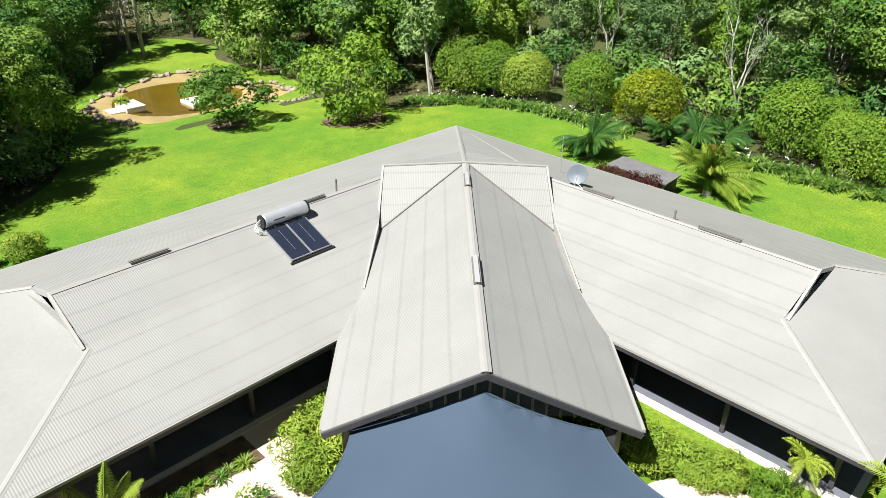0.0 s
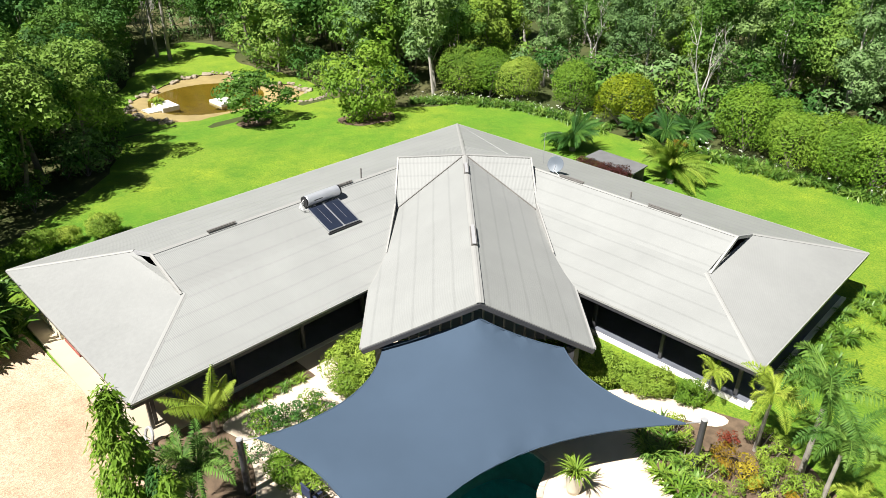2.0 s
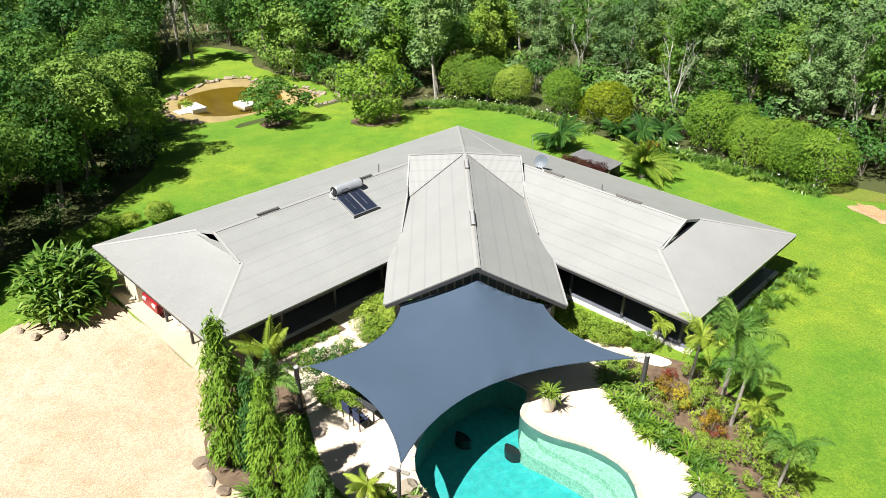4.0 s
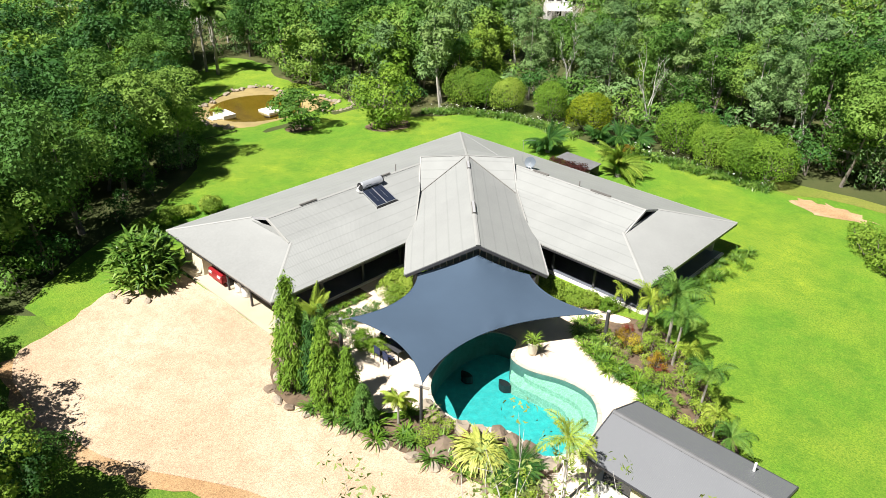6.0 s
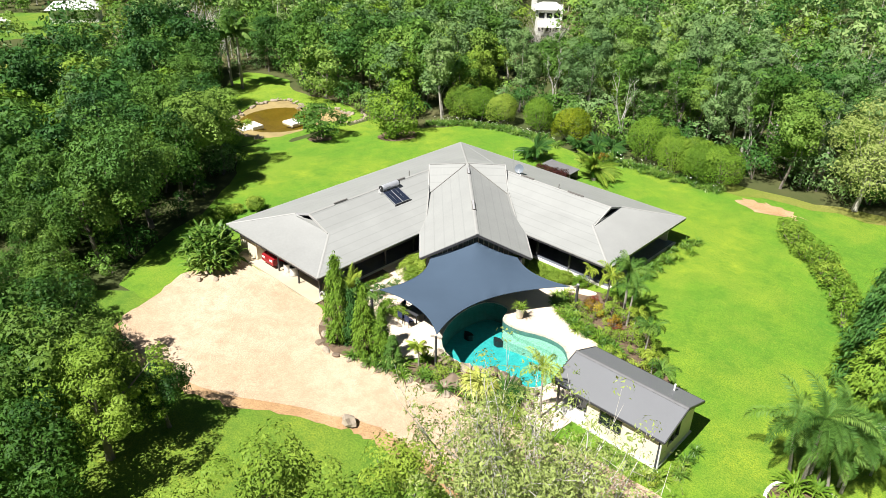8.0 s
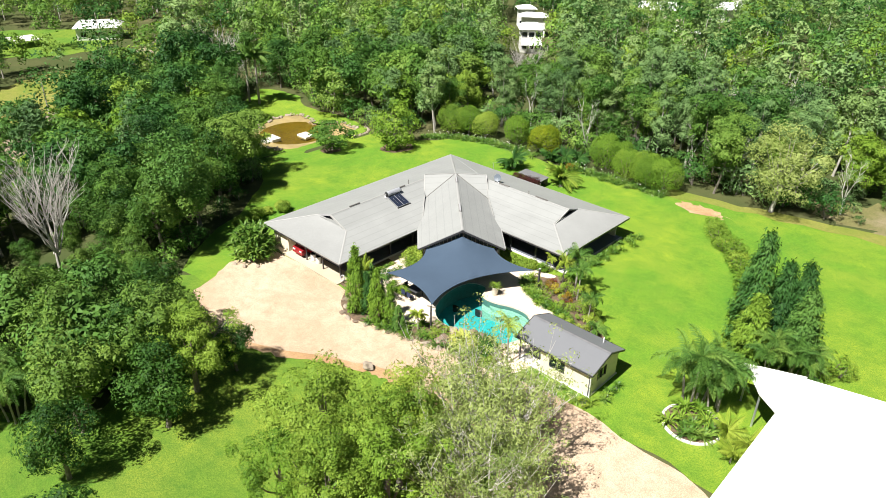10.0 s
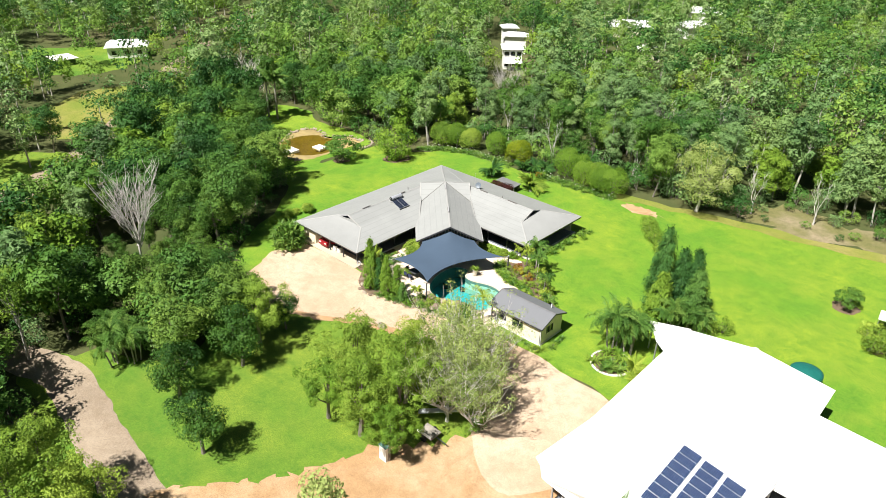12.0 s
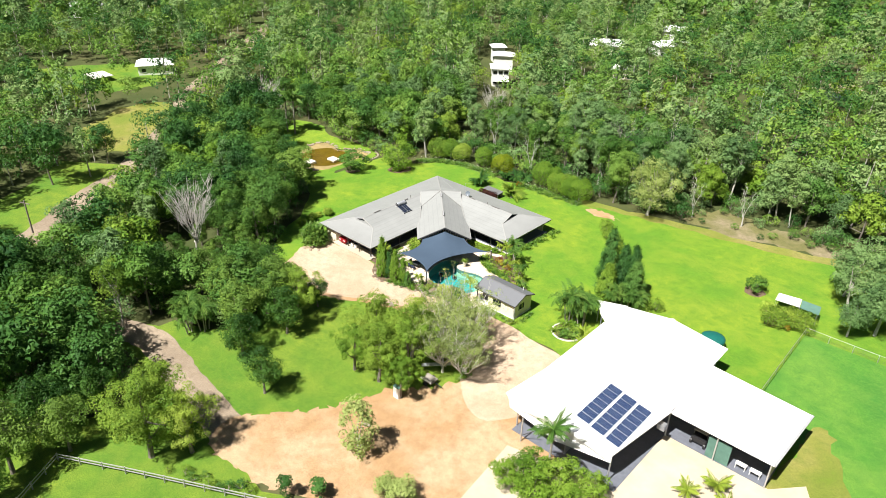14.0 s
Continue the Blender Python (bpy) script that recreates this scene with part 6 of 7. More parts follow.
def rock(seed, material, label, group):
    r = np.random.default_rng(seed)
    b = bmesh.new()
    bmesh.ops.create_icosphere(b, subdivisions=2, radius=0.5)
    off = Vector(r.normal(0, 20, 3))
    for v in b.verts:
        d = v.co.normalized()
        v.co += d * (0.26 * noise.noise(d * 1.5 + off) + 0.10 * noise.noise(d * 4.0 + off))
        v.co.z = max(v.co.z, -0.25) * 0.75
        q = 0.16
        v.co = Vector((round(v.co.x / q) * q * 0.35 + v.co.x * 0.65, v.co.y, v.co.z))
    m_ = bpy.data.meshes.new("rock")
    b.to_mesh(m_)
    b.free()
    return lone("rock", m_, material, label, "rock", group=group)


ROCKS = [rock(s, M_ROCK, "rough brown garden boulder edging the bed", "garden edging rocks") for s in (1, 2, 3)]
PALE = [rock(s, M_ROCKPALE, "pale rough rock at the pond's edge", "pond edging rocks") for s in (4, 5, 6)]


def place_rock(proto, x, y, s, lift=0.0):
    m_ = Matrix.LocRotScale((x, y, ground_z(x, y) + lift), Euler((RNG.normal(0, 0.15), RNG.normal(0, 0.15), RNG.uniform(0, 6.28))), (s * RNG.uniform(0.8, 1.3), s * RNG.uniform(0.7, 1.0), s * RNG.uniform(0.6, 0.9)))
    return copy_thing(proto, m_)


front = [(16.4, -32.6), (17.0, -33.5), (18.0, -33.7), (19.0, -33.6), (20.1, -33.3), (21.2, -33.0), (22.4, -32.6), (23.5, -32.2), (24.6, -31.9), (26.2, -31.5), (27.4, -31.2), (28.6, -30.9), (30.0, -30.5), (15.4, -31.8)]
for x, y in front:
    place_rock((ROCKS + PALE)[RNG.integers(6)], x, y, RNG.uniform(0.5, 0.8), 0.1)
for x, y, s in ((25.0, -28.7, 0.9), (25.8, -28.7, 1.1), (26.6, -28.4, 1.0), (27.4, -28.0, 0.9), (28.2, -27.4, 1.0), (29.0, -27.3, 0.9), (29.9, -27.3, 0.9), (30.7, -27.4, 0.9), (31.3, -27.2, 1.0), (26.9, -30.2, 1.3), (28.0, -29.9, 1.0), (27.8, -28.8, 1.3), (24.1, -28.5, 0.8), (31.9, -28.5, 1.0)):
    place_rock(ROCKS[RNG.integers(3)] if RNG.uniform() < 0.6 else PALE[RNG.integers(3)], x, y, s, 0.25)
pr = np.array(POND)
for i in range(0, len(pr), 1):
    if i % 6 in (0, 1, 2, 3, 4) and pr[i][0] < -26.5:
        for _ in range(2):
            place_rock(PALE[RNG.integers(3)], *(pr[i] + RNG.normal(0, 0.35, 2)), RNG.uniform(0.35, 0.8), 0.05)
for i in range(14):
    a = -0.9 + i * 0.17
    place_rock(PALE[RNG.integers(3)], -27.0 + 3.6 * math.cos(a), 4.2 + 3.0 * math.sin(a), RNG.uniform(0.35, 0.7), 0.05)
place_rock(PALE[0], 25.0, -37.4, 1.1, 0.3)
for x, y, s in ((3.0, -35.2, 0.5), (1.8, -35.6, 0.45), (3.9, -34.2, 0.45), (41.1, -57.2, 0.8), (41.5, -57.0, 0.5)):
    place_rock(PALE[RNG.integers(3)], x, y, s, 0.15)
for o in (*ROCKS, *PALE):
    away(o)

# pond platforms
deck = thing("pond_platform", "pale concrete platform standing in the pond with a plant", "platform", (-33.2, -7.0, -1.6))
part("upper_slab", Geo().box(-33.4, -8.5, -1.75, -30.9, -6.8, -1.25), M_EDGE, deck)
part("lower_slab", Geo().box(-32.8, -9.8, -1.8, -31.2, -8.5, -1.5), M_EDGE, deck)
part("plant", quads("plant", strap_quads(np.random.default_rng(8), 60, 1.1, 0.12, 1.2, (-33.0, -8.1, -1.3)), M_LEAF_LIME), M_LEAF_LIME, deck)
lone("pond_platform", Geo().box(-31.0, -3.6, -1.8, -28.6, -1.8, -1.4), M_EDGE, "flat pale concrete slab at the pond's edge", "platform")

# garden seat-height store behind the house
store = thing("wood_store", "low store with a flat grey roof behind a maroon hedge", "store", (10.6, 5.3, 0))
part("roof", Geo().slab([(8.4, 4.6, 1.10), (12.6, 4.2, 1.10), (12.6, 6.0, 1.18), (8.5, 6.3, 1.18)], 0.08), M_SLATE, store)
part("wall", Geo().box(8.6, 5.9, 0, 12.4, 6.0, 1.08), M_WOOD, store)
for x, y in ((8.7, 4.8), (12.3, 4.5), (10.5, 4.65)):
    part("post", Geo().box(x - 0.06, y - 0.06, 0, x + 0.06, y + 0.06, 1.08), M_WOOD, store)

# ---- garden trees and palms ----
A1 = mast_tree("mast_tree", "tall narrow mast tree with drooping bright green leaves", 201, 7.3, 0.95, M_LEAF_BRIGHT, "mast trees")
A2 = mast_tree("mast_tree", "narrow mast tree with glossy hanging dark leaves", 202, 7.3, 1.0, M_LEAF_DARK, "mast trees")
for p, x, y, s, w in ((A1, 17.8, -32.4, 0.94, 0.95), (A2, 18.7, -31.9, 0.6, 1.1), (A1, 20.5, -32.2, 0.78, 0.95), (A1, 21.8, -31.8, 0.60, 1.0), (A2, 22.8, -31.7, 0.36, 1.5),
                      (A2, 46.6, -12.2, 1.55, 1.0), (A1, 45.6, -11.0, 1.1, 1.0), (A2, 48.4, -11.0, 1.22, 1.2), (A2, 49.8, -10.4, 1.25, 1.1), (A1, 47.4, -13.6, 0.9, 1.6), (A2, 50.8, -11.4, 1.0, 1.5)):
    put(p, x, y, s, None, 1.0, 0.05, w)
away(A1), away(A2)

B = [ball_shrub("rounded_shrub", lab, 210 + i, 5.0, 2.6, leaf, 7600, 0.17, "rounded shrubs") for i, (leaf, lab) in enumerate(((M_LEAF_LIME, "large rounded yellow-green shrub at the lawn's edge"), (M_LEAF_BRIGHT, "large rounded bright green shrub at the lawn's edge"), (M_LEAF_GOLD, "large rounded golden-yellow shrub at the lawn's edge"), (M_LEAF_BRIGHT, "large rounded mid-green shrub at the lawn's edge")))]
for k, x, y, s, w in ((0, -11.6, 13.4, 1.0, 1.05), (1, -9.2, 14.4, 0.95, 0.9), (0, -6.2, 15.0, 0.85, 1.0), (1, -0.6, 15.8, 0.9, 0.9), (2, 4.8, 15.4, 0.9, 1.1), (1, 14.9, 16.8, 1.05, 0.92), (1, 17.2, 17.6, 0.9, 0.85), (3, 18.8, 15.6, 0.88, 0.9), (3, 21.4, 16.0, 0.95, 0.86), (1, 22.2, 15.0, 0.86, 0.85), (3, 24.4, 15.6, 0.95, 0.98)):
    put(B[k], x, y, s, None, 1.0, 0.0, w)
for o in B:
    away(o)

S1 = tree("garden_tree", "spreading dark green tree on the lawn with a mulched foot", "tree", 221, 4.4, 3.0, 0.5, M_LEAF, M_BARK, 44, 3200, 0.75, 0.26, "ball", 0.12)
put(S1, -20.7, -4.4, 1.1, None, 0.95, 0, 1.2)
put(S1, 63.2, 6.1, 0.62)
S2 = tree("garden_tree", "broad bushy tree with bright foliage on the lawn", "tree", 222, 5.4, 3.5, 0.0, M_LEAF_BRIGHT, M_BARK, 60, 4200, 0.95, 0.28, "ball", 0.15)
put(S2, -13.4, 2.4, 1.15)
SB = tree("bushy_tree", "bushy light green tree in front of the white shed", "tree", 235, 5.2, 2.9, 0.1, M_LEAF_BRIGHT, M_BARK, 60, 5200, 0.65, 0.2, "round", 0.1)
for x, y, s in ((60.4, -50.8, 0.95), (63.4, -50.2, 1.0), (66.4, -48.6, 0.85), (62.4, -53.4, 0.95), (65.4, -52.2, 0.8), (58.8, -53.2, 0.8)):
    put(SB, x, y, s)
away(SB)
S3 = tree("garden_tree", "large round dark tree at the end of the lawn", "tree", 223, 7.0, 4.4, 0.6, M_LEAF, M_BARK, 56, 4200, 1.1, 0.32, "ball", 0.2)
put(S3, -35.9, 8.0, 1.15)
put(S3, -40.0, 11.0, 0.8)
S4 = tree("forest_edge_tree", "large bushy dark green tree beside the forecourt", "tree", 224, 9.2, 4.6, 1.5, M_LEAF_EDGE, M_BARK, 90, 6600, 1.0, 0.26, "round", 0.22)
for x, y, s in ((10.0, -48.4, 0.8), (14.2, -50.2, 0.85), (12.2, -47.6, 0.66), (19.6, -52.4, 0.7), (6.5, -46.8, 0.55), (-2, -72.8, 0.8), (13.6, -51.5, 0.75), (15.6, -57.0, 0.82), (5.0, -50.6, 0.7), (9.5, -55.0, 0.85), (2.0, -55.0, 0.7), (-1, -50, 0.42), (-1.5, -44.4, 0.5), (3.0, -46.2, 0.5), (-6.5, -45, 0.42), (-14, -42.4, 0.75), (-9.4, -41.6, 0.7), (-7, -43.2, 0.6), (-15.5, -36.5, 0.8), (-19.4, -31.4, 0.8), (-13.2, -38.8, 0.66), (-5, -51.2, 0.34), (-7, -47.6, 0.3), (-12.4, -51, 0.36), (-8.6, -52, 0.3), (-12.5, -46.5, 0.4), (-8.5, -38, 0.7), (17.4, -45.2, 0.46), (11.6, -46.2, 0.40), (7.8, -46.2, 0.42), (3.6, -45.4, 0.40), (-4, -61, 0.8), (1, -60.5, 0.7), (-9, -63, 0.9), (19.5, -59.6, 0.62), (27.9, -62.0, 0.64), (13.0, -47.6, 0.5), (-5, -39.8, 0.86), (-9.6, -33.2, 0.9), (-14.2, -27.8, 0.9), (-19.2, -23.2, 0.9), (-24.9, -19.4, 0.92), (-31, -17.6, 0.9)):
    put(S4, x, y, s * 1.2)
S5 = tree("shade_tree", "wide leafy tree with pale green foliage on the front lawn", "tree", 225, 9.4, 5.0, 1.8, M_LEAF_LIME, M_BARK, 92, 12000, 0.72, 0.18, "round", 0.24, 0.7)
S6 = tree("shade_tree", "wide mid-green shade tree on the front lawn", "tree", 226, 9.8, 5.0, 1.3, M_LEAF_BRIGHT, M_BARK, 88, 12000, 0.70, 0.18, "round", 0.24, 0.7)
for p, x, y, s in ((S5, 36.4, -50.6, 0.76), (S5, 32.2, -47.4, 0.84), (S6, 38.8, -47.6, 0.78), (S5, 36.2, -44.4, 0.72), (S6, 17.4, -48.8, 0.74), (S5, 27.8, -76.8, 0.95), (S5, 24.6, -73.6, 0.8), (S5, 30.4, -73.4, 0.72), (S6, 32.4, -51.2, 0.62), (S5, 35.0, -42.4, 0.7), (S6, 40.6, -51.0, 0.55)):
    put(p, x, y, s * 1.25)
S7 = dead_tree("acacia_tree", "half-bare acacia with pale twiggy limbs and sparse yellow-green leaves", 227, 5.8, 5.0, 11, 9600, M_LEAF_PALE, 330, 0.17)
for x, y, s in ((40.0, -38.8, 0.95), (36.8, -38.0, 0.92), (43.6, -43.0, 0.8), (34.0, -35.4, 0.45), (38.6, -34.0, 0.5), (41.0, -43.6, 0.9)):
    put(S7, x, y, s * 1.25)
S8 = tree("pale_gum_tree", "pale yellow-green gum tree with an open crown", "tree", 228, 11.5, 5.4, 0.8, M_LEAF_PALE, M_PALEBARK, 110, 9000, 1.0, 0.25, "round", 0.2, 0.5, 0.4, 40)
put(S8, 37.4, 19.4, 1.12, None, 0.95, 0, 1.12)
SY = tree("slim_tree", "slim yellow-green tree with a bare trunk beside the drive", "tree", 237, 10.5, 3.0, 3.4, M_LEAF_LIME, M_PALEBARK, 34, 3000, 0.75, 0.25, "round", 0.13, 0.6, 0.5, 14)
put(SY, 2.6, -67.6, 1.05)
put(SY, -12.5, -60.5, 1.0)
away(SY)
S9 = tree("young_gum", "slim bushy grey-green young gum tree", "tree", 229, 6.4, 1.6, 0.1, M_LEAF_PALE, M_PALEBARK, 44, 2600, 0.6, 0.22, "ball", 0.09)
put(S9, 44.0, -61.0, 1.3)
put(S9, 52.2, -62.0, 0.55, None, 0.9, 0, 1.9)
put(S9, 50.4, -62.6, 0.5, None, 0.9, 0, 1.7)
S10 = tree("young_tree", "small upright dark green tree by the drive", "tree", 230, 4.2, 0.9, 0.3, M_LEAF_DARK, M_BARK, 18, 800, 0.4, 0.24, "column", 0.05)
put(S10, 43.2, -70.0, 1.0)
put(S10, 45.6, -67.6, 0.75, None, 1.0, 0, 1.6)
for x, y, s in ((7, -75, 0.78), (12, -79, 0.8), (16.4, -77.8, 0.62), (20.6, -82.5, 0.72), (-3, -76, 1.1), (4, -82, 1.0), (10, -85, 1.0), (16, -83.5, 0.8), (-8, -70, 1.0), (-4, -57.5, 0.7), (19.5, -88, 0.9), (22, -91, 0.8)):
    put(S4, x, y, s * 1.15)
S11 = tree("shade_tree", "large grey-green tree beside the garden shelter", "tree", 236, 11.5, 5.2, 0.6, M_LEAF_OLIVE, M_PALEBARK, 90, 5600, 1.15, 0.34, "round", 0.22)
for x, y, s in ((77.6, 3.4, 0.62), (76, 9.5, 0.95), (80.5, 6.5, 0.95), (84.5, 11, 1.1), (79.5, 14, 1.05), (74, 15, 0.85), (86, 5, 0.9), (90, 9, 1.1)):
    put(S11, x, y, s)
away(S11)
for x, y, s in ((78, 13.5, 0.7), (83, 17, 0.9), (93, 14, 1.0)):
    put(S4, x, y, s)
for o in (S1, S2, S3, S4, S5, S6, S7, S8, S9, S10):
    away(o)
put_dead = dead_tree("dead_tree", "leafless grey dead tree with fine twiggy branches", 231, 10.0, 5.2, 13)
for x, y, s in ((-62.0, 1.0, 1.1), (-60.0, 3.4, 0.8), (-20.5, 44.0, 0.9), (30.0, 44.0, 1.0), (22.0, 39.0, 1.0)):
    put(put_dead, x, y, s)
away(put_dead)
dead_tree("dead_tree", "tall upright leafless grey tree with pale twiggy limbs", 233, 13.6, 5.0, 17).location = (-9.8, -48.9, 0)
bare = dead_tree("sparse_gum", "slender pale gum with bare limbs and few leaves", 232, 11.0, 2.4, 3, 420)
for x, y, s in ((9.8, 19.0, 1.05), (14.0, 26.0, 1.1), (31.0, 22.0, 0.95), (52.5, 28.0, 0.9), (-4.0, 24.0, 1.0), (24.0, 24.0, 1.0), (44.0, 25.0, 0.9)):
    put(bare, x, y, s, None, 1.0, 0.0, 0.9)
away(bare)
log = thing("fallen_branch", "bleached fallen tree limb at the forest edge", "fallen branch", (27.5, 24.0, 0))
part("limb", Geo().tube([(25, 23, 1.4), (27, 23.6, 2.2), (29.5, 24.2, 1.9), (32, 23.8, 0.6)], [0.09, 0.13, 0.16, 0.2], 8), M_DEADWOOD, log)
part("limb", Geo().tube([(29.5, 24.2, 1.9), (30.5, 25.5, 2.8), (30.0, 26.5, 3.0)], [0.09, 0.07, 0.02], 6), M_DEADWOOD, log)

P1 = palm("foxtail_palm", "foxtail palm with arching plume-like fronds beside the lawn", 241, 2.9, 2.0, 13, M_PALM, 2.7, 0.34, 0.075, 0.04, rise=1.05, group="garden palms", slim=0.012, plume=True)
P1b = palm("foxtail_palm", "foxtail palm with yellow-green drooping plumed fronds", 242, 2.4, 1.7, 11, M_PALM_YELLOW, 2.8, 0.30, 0.065, -0.03, rise=1.05, group="garden palms", slim=0.012, plume=True)
for p, x, y, s in ((P1, 30.6, -14.6, 1.25), (P1b, 28.9, -14.4, 1.05), (P1, 31.6, -15.8, 1.0), (P1b, 32.6, -16.6, 0.75), (P1, 34.6, -18.6, 0.85), (P1b, 36.2, -20.6, 0.8), (P1, 37.4, -21.8, 0.75), (P1b, 26.3, -13.0, 0.6), (P1, 18.2, -30.6, 0.95), (P1, 16.8, -30.4, 0.8)):
    put(p, x, y, s)
P2 = palm("slender_palm", "single slender palm beside the pool with a tuft of plumed fronds", 243, 3.7, 1.75, 10, M_PALM_YELLOW, 2.3, 0.32, 0.075, 0.03, slim=0.012, plume=True)
put(P2, 33.0, -28.6, 1.0, 200)
P3 = palm("date_palm", "small pygmy date palm by the pool post", 244, 1.5, 1.15, 18, M_PALM_YELLOW, 1.9, 0.24, 0.06)
put(P3, 24.0, -30.4, 1.0)
P4 = palm("royal_palm", "tall royal palm with a pale smooth trunk", 245, 8.2, 3.4, 22, M_PALM, 1.9, 0.7, 0.2, rise=1.15, group="tall palms", slim=0.03)
put(P4, -49.6, 1.6, 1.02)
put(P4, -52.2, 1.2, 0.95)
P10 = palm("shed_palm", "dark green palm with arching fronds by the shed", 251, 6.2, 3.0, 26, M_PALM, 1.9, 0.5, 0.14, rise=1.1, slim=0.014)
put(P10, 61.2, -48.9, 1.0)
away(P10)
P5 = palm("clumping_palm", "clump of dark green palms with several stems", 246, 3.6, 2.6, 13, M_PALM, 2.5, 0.45, 0.08, 0.0, 4, 1.05, group="clumping palms", slim=0.011, plume=True)
for x, y, s in ((46.8, -22.6, 1.2), (48.6, -21.6, 1.0), (51.0, -13.0, 0.8), (49.6, -14.2, 0.85), (52.6, -12.6, 0.7), (-21, -42, 1.2), (9.9, -61.4, 1.05), (11.2, -60.2, 0.95), (8.2, -60.4, 1.0)):
    put(P5, x, y, s)
P6 = palm("low_palm", "low bushy palm with bright fronds", 247, 0.7, 2.0, 15, M_PALM_YELLOW, 1.3, 0.45, 0.08, group="low palms")
for x, y, s in ((50.4, -24.4, 0.95), (51.6, -26.2, 0.85), (75.6, -38.2, 1.1), (77.5, -40.0, 1.0), (73.4, -40.8, 0.9), (52.0, -24.6, 0.9)):
    put(P6, x, y, s)
P7 = palm("lady_palm", "young palm with upright bright yellow-green fronds at the house corner", 248, 0.9, 2.1, 9, M_LEAF_LIME, 0.9, 0.5, 0.08, rise=1.25)
put(P7, 13.9, -28.1, 1.0)
P8 = palm("cycad", "cycad with a dense rosette of stiff green fronds", 249, 0.4, 2.6, 70, M_LEAF_LIME, 1.5, 0.36, 0.22, rise=1.0, group="cycads")
P9 = palm("cycad", "dark cycad with a dense rosette of arching fronds", 250, 0.4, 2.4, 60, M_LEAF_DARK, 1.7, 0.36, 0.22, rise=1.0, group="cycads")
for p, x, y, s in ((P9, 5.4, 7.4, 1.15), (P8, 13.9, 7.0, 1.25), (P9, 9.4, 14.6, 0.95), (P9, 7.6, 13.4, 0.9), (P9, 11.0, 15.4, 0.9), (P9, 30.6, -28.9, 0.7)):
    put(p, x, y, s)
for o in (P1, P1b, P2, P3, P4, P5, P6, P7, P8, P9):
    away(o)

# ---- beds and borders ----
r_ = np.random.default_rng(261)
giant = thing("giant_strap_plant", "huge domed clump of broad arching glossy strap leaves", "strap plant")
for k in range(150):
    a_, e_ = r_.uniform(0, 6.283), math.asin(r_.uniform(0.02, 1.0))
    d_ = np.array([math.cos(a_) * math.cos(e_), math.sin(a_) * math.cos(e_), math.sin(e_)])
    q = strap_quads(r_, 9, 1.15, 0.20, 0.4, d_ * [1.9, 1.9, 2.2] * r_.uniform(0.75, 1.05) + [0, 0, 0.1], 0.75)
    part("leaf_rosette", quads("leaf_rosette", q, M_STRAP), M_STRAP, giant)
giant.matrix_basis = Matrix.LocRotScale((1.3, -33.0, 0.0), None, (1.1, 1.1, 1.3))
V = strap_plant("furcraea", "large variegated cream-striped strap-leaved plant among rocks", "strap plant", 262, 420, 1.35, 0.085, M_VARIEGATED, 1.2, 1.2)
V.matrix_basis = Matrix.LocRotScale((28.6, -29.3, 0.35), None, (1.25, 1.25, 1.2))
LILY = [strap_plant("lily_clump", "clump of glossy green strap-leaved lilies edging the bed", "lily clump", 263 + i, 46, 0.75, 0.06, M_STRAP if i < 2 else M_LEAF_BRIGHT, 0.95, 1.2, "border lilies") for i in range(3)]


def row(points, gap, jitter, kinds, lo, hi, lift=0.05):
    """Plants set along a line."""
    for a, b in zip(points, points[1:]):
        n_ = max(1, int(math.dist(a, b) / gap))
        for i in range(n_):
            t = i / n_
            x, y = a[0] + (b[0] - a[0]) * t + RNG.normal(0, jitter), a[1] + (b[1] - a[1]) * t + RNG.normal(0, jitter)
            put(kinds[RNG.integers(len(kinds))], x, y, RNG.uniform(lo, hi), None, 1.0, lift)


row([(25.4, -16.4), (26.9, -17.9), (29.4, -18.8), (32.2, -19.3), (33.6, -22.2)], 0.5, 0.16, LILY, 0.9, 1.25, 0.1)
row([(25.8, -16.0), (27.2, -17.2), (29.8, -18.2), (32.6, -18.8), (34.2, -21.6)], 0.6, 0.2, LILY, 0.9, 1.25, 0.1)
row([(28.9, 0.8), (28.9, -3.0), (28.7, -7.0), (28.5, -10.5)], 0.55, 0.25, LILY, 0.9, 1.3)
row([(28.4, 0.2), (28.3, -9.0)], 0.7, 0.2, LILY, 0.8, 1.1)
row([(19.6, -14.5), (22.4, -14.0), (26.5, -13.2)], 0.55, 0.12, LILY, 0.7, 1.0)
row([(37.5, -28.2), (40.6, -28.4), (41.4, -27.0), (41.3, -23.6)], 0.7, 0.15, LILY, 0.8, 1.1)
FL = []
for i in range(2):
    r_ = np.random.default_rng(270 + i)
    lily = thing("flowering_lily", "spider lily clump with white flowers at the forest edge", "lily clump", group="flowering border")
    part("foliage", quads("foliage", strap_quads(r_, 40, 0.8, 0.07, 1.2), M_STRAP), M_STRAP, lily)
    for k in range(2 if i else 0):
        at_ = r_.normal(0, 0.28, (1, 3)) * [1, 1, 0.3] + [0, 0, 0.62]
        part("bloom", quads("bloom", leaves(r_, at_.repeat(3, 0) + r_.normal(0, 0.03, (3, 3)), sphere(r_, 3) + [0, 0, 1], 0.13, 0.8), M_FLOWER), M_FLOWER, lily, "white bloom")
    FL.append(lily)
line = [(-13.6, 8.6), (-10, 10.8), (-5, 12.6), (1, 13.0), (5, 12.6)]
line2 = [(11.0, 12.6), (16, 13.2), (21, 13.4), (26.0, 13.6)]
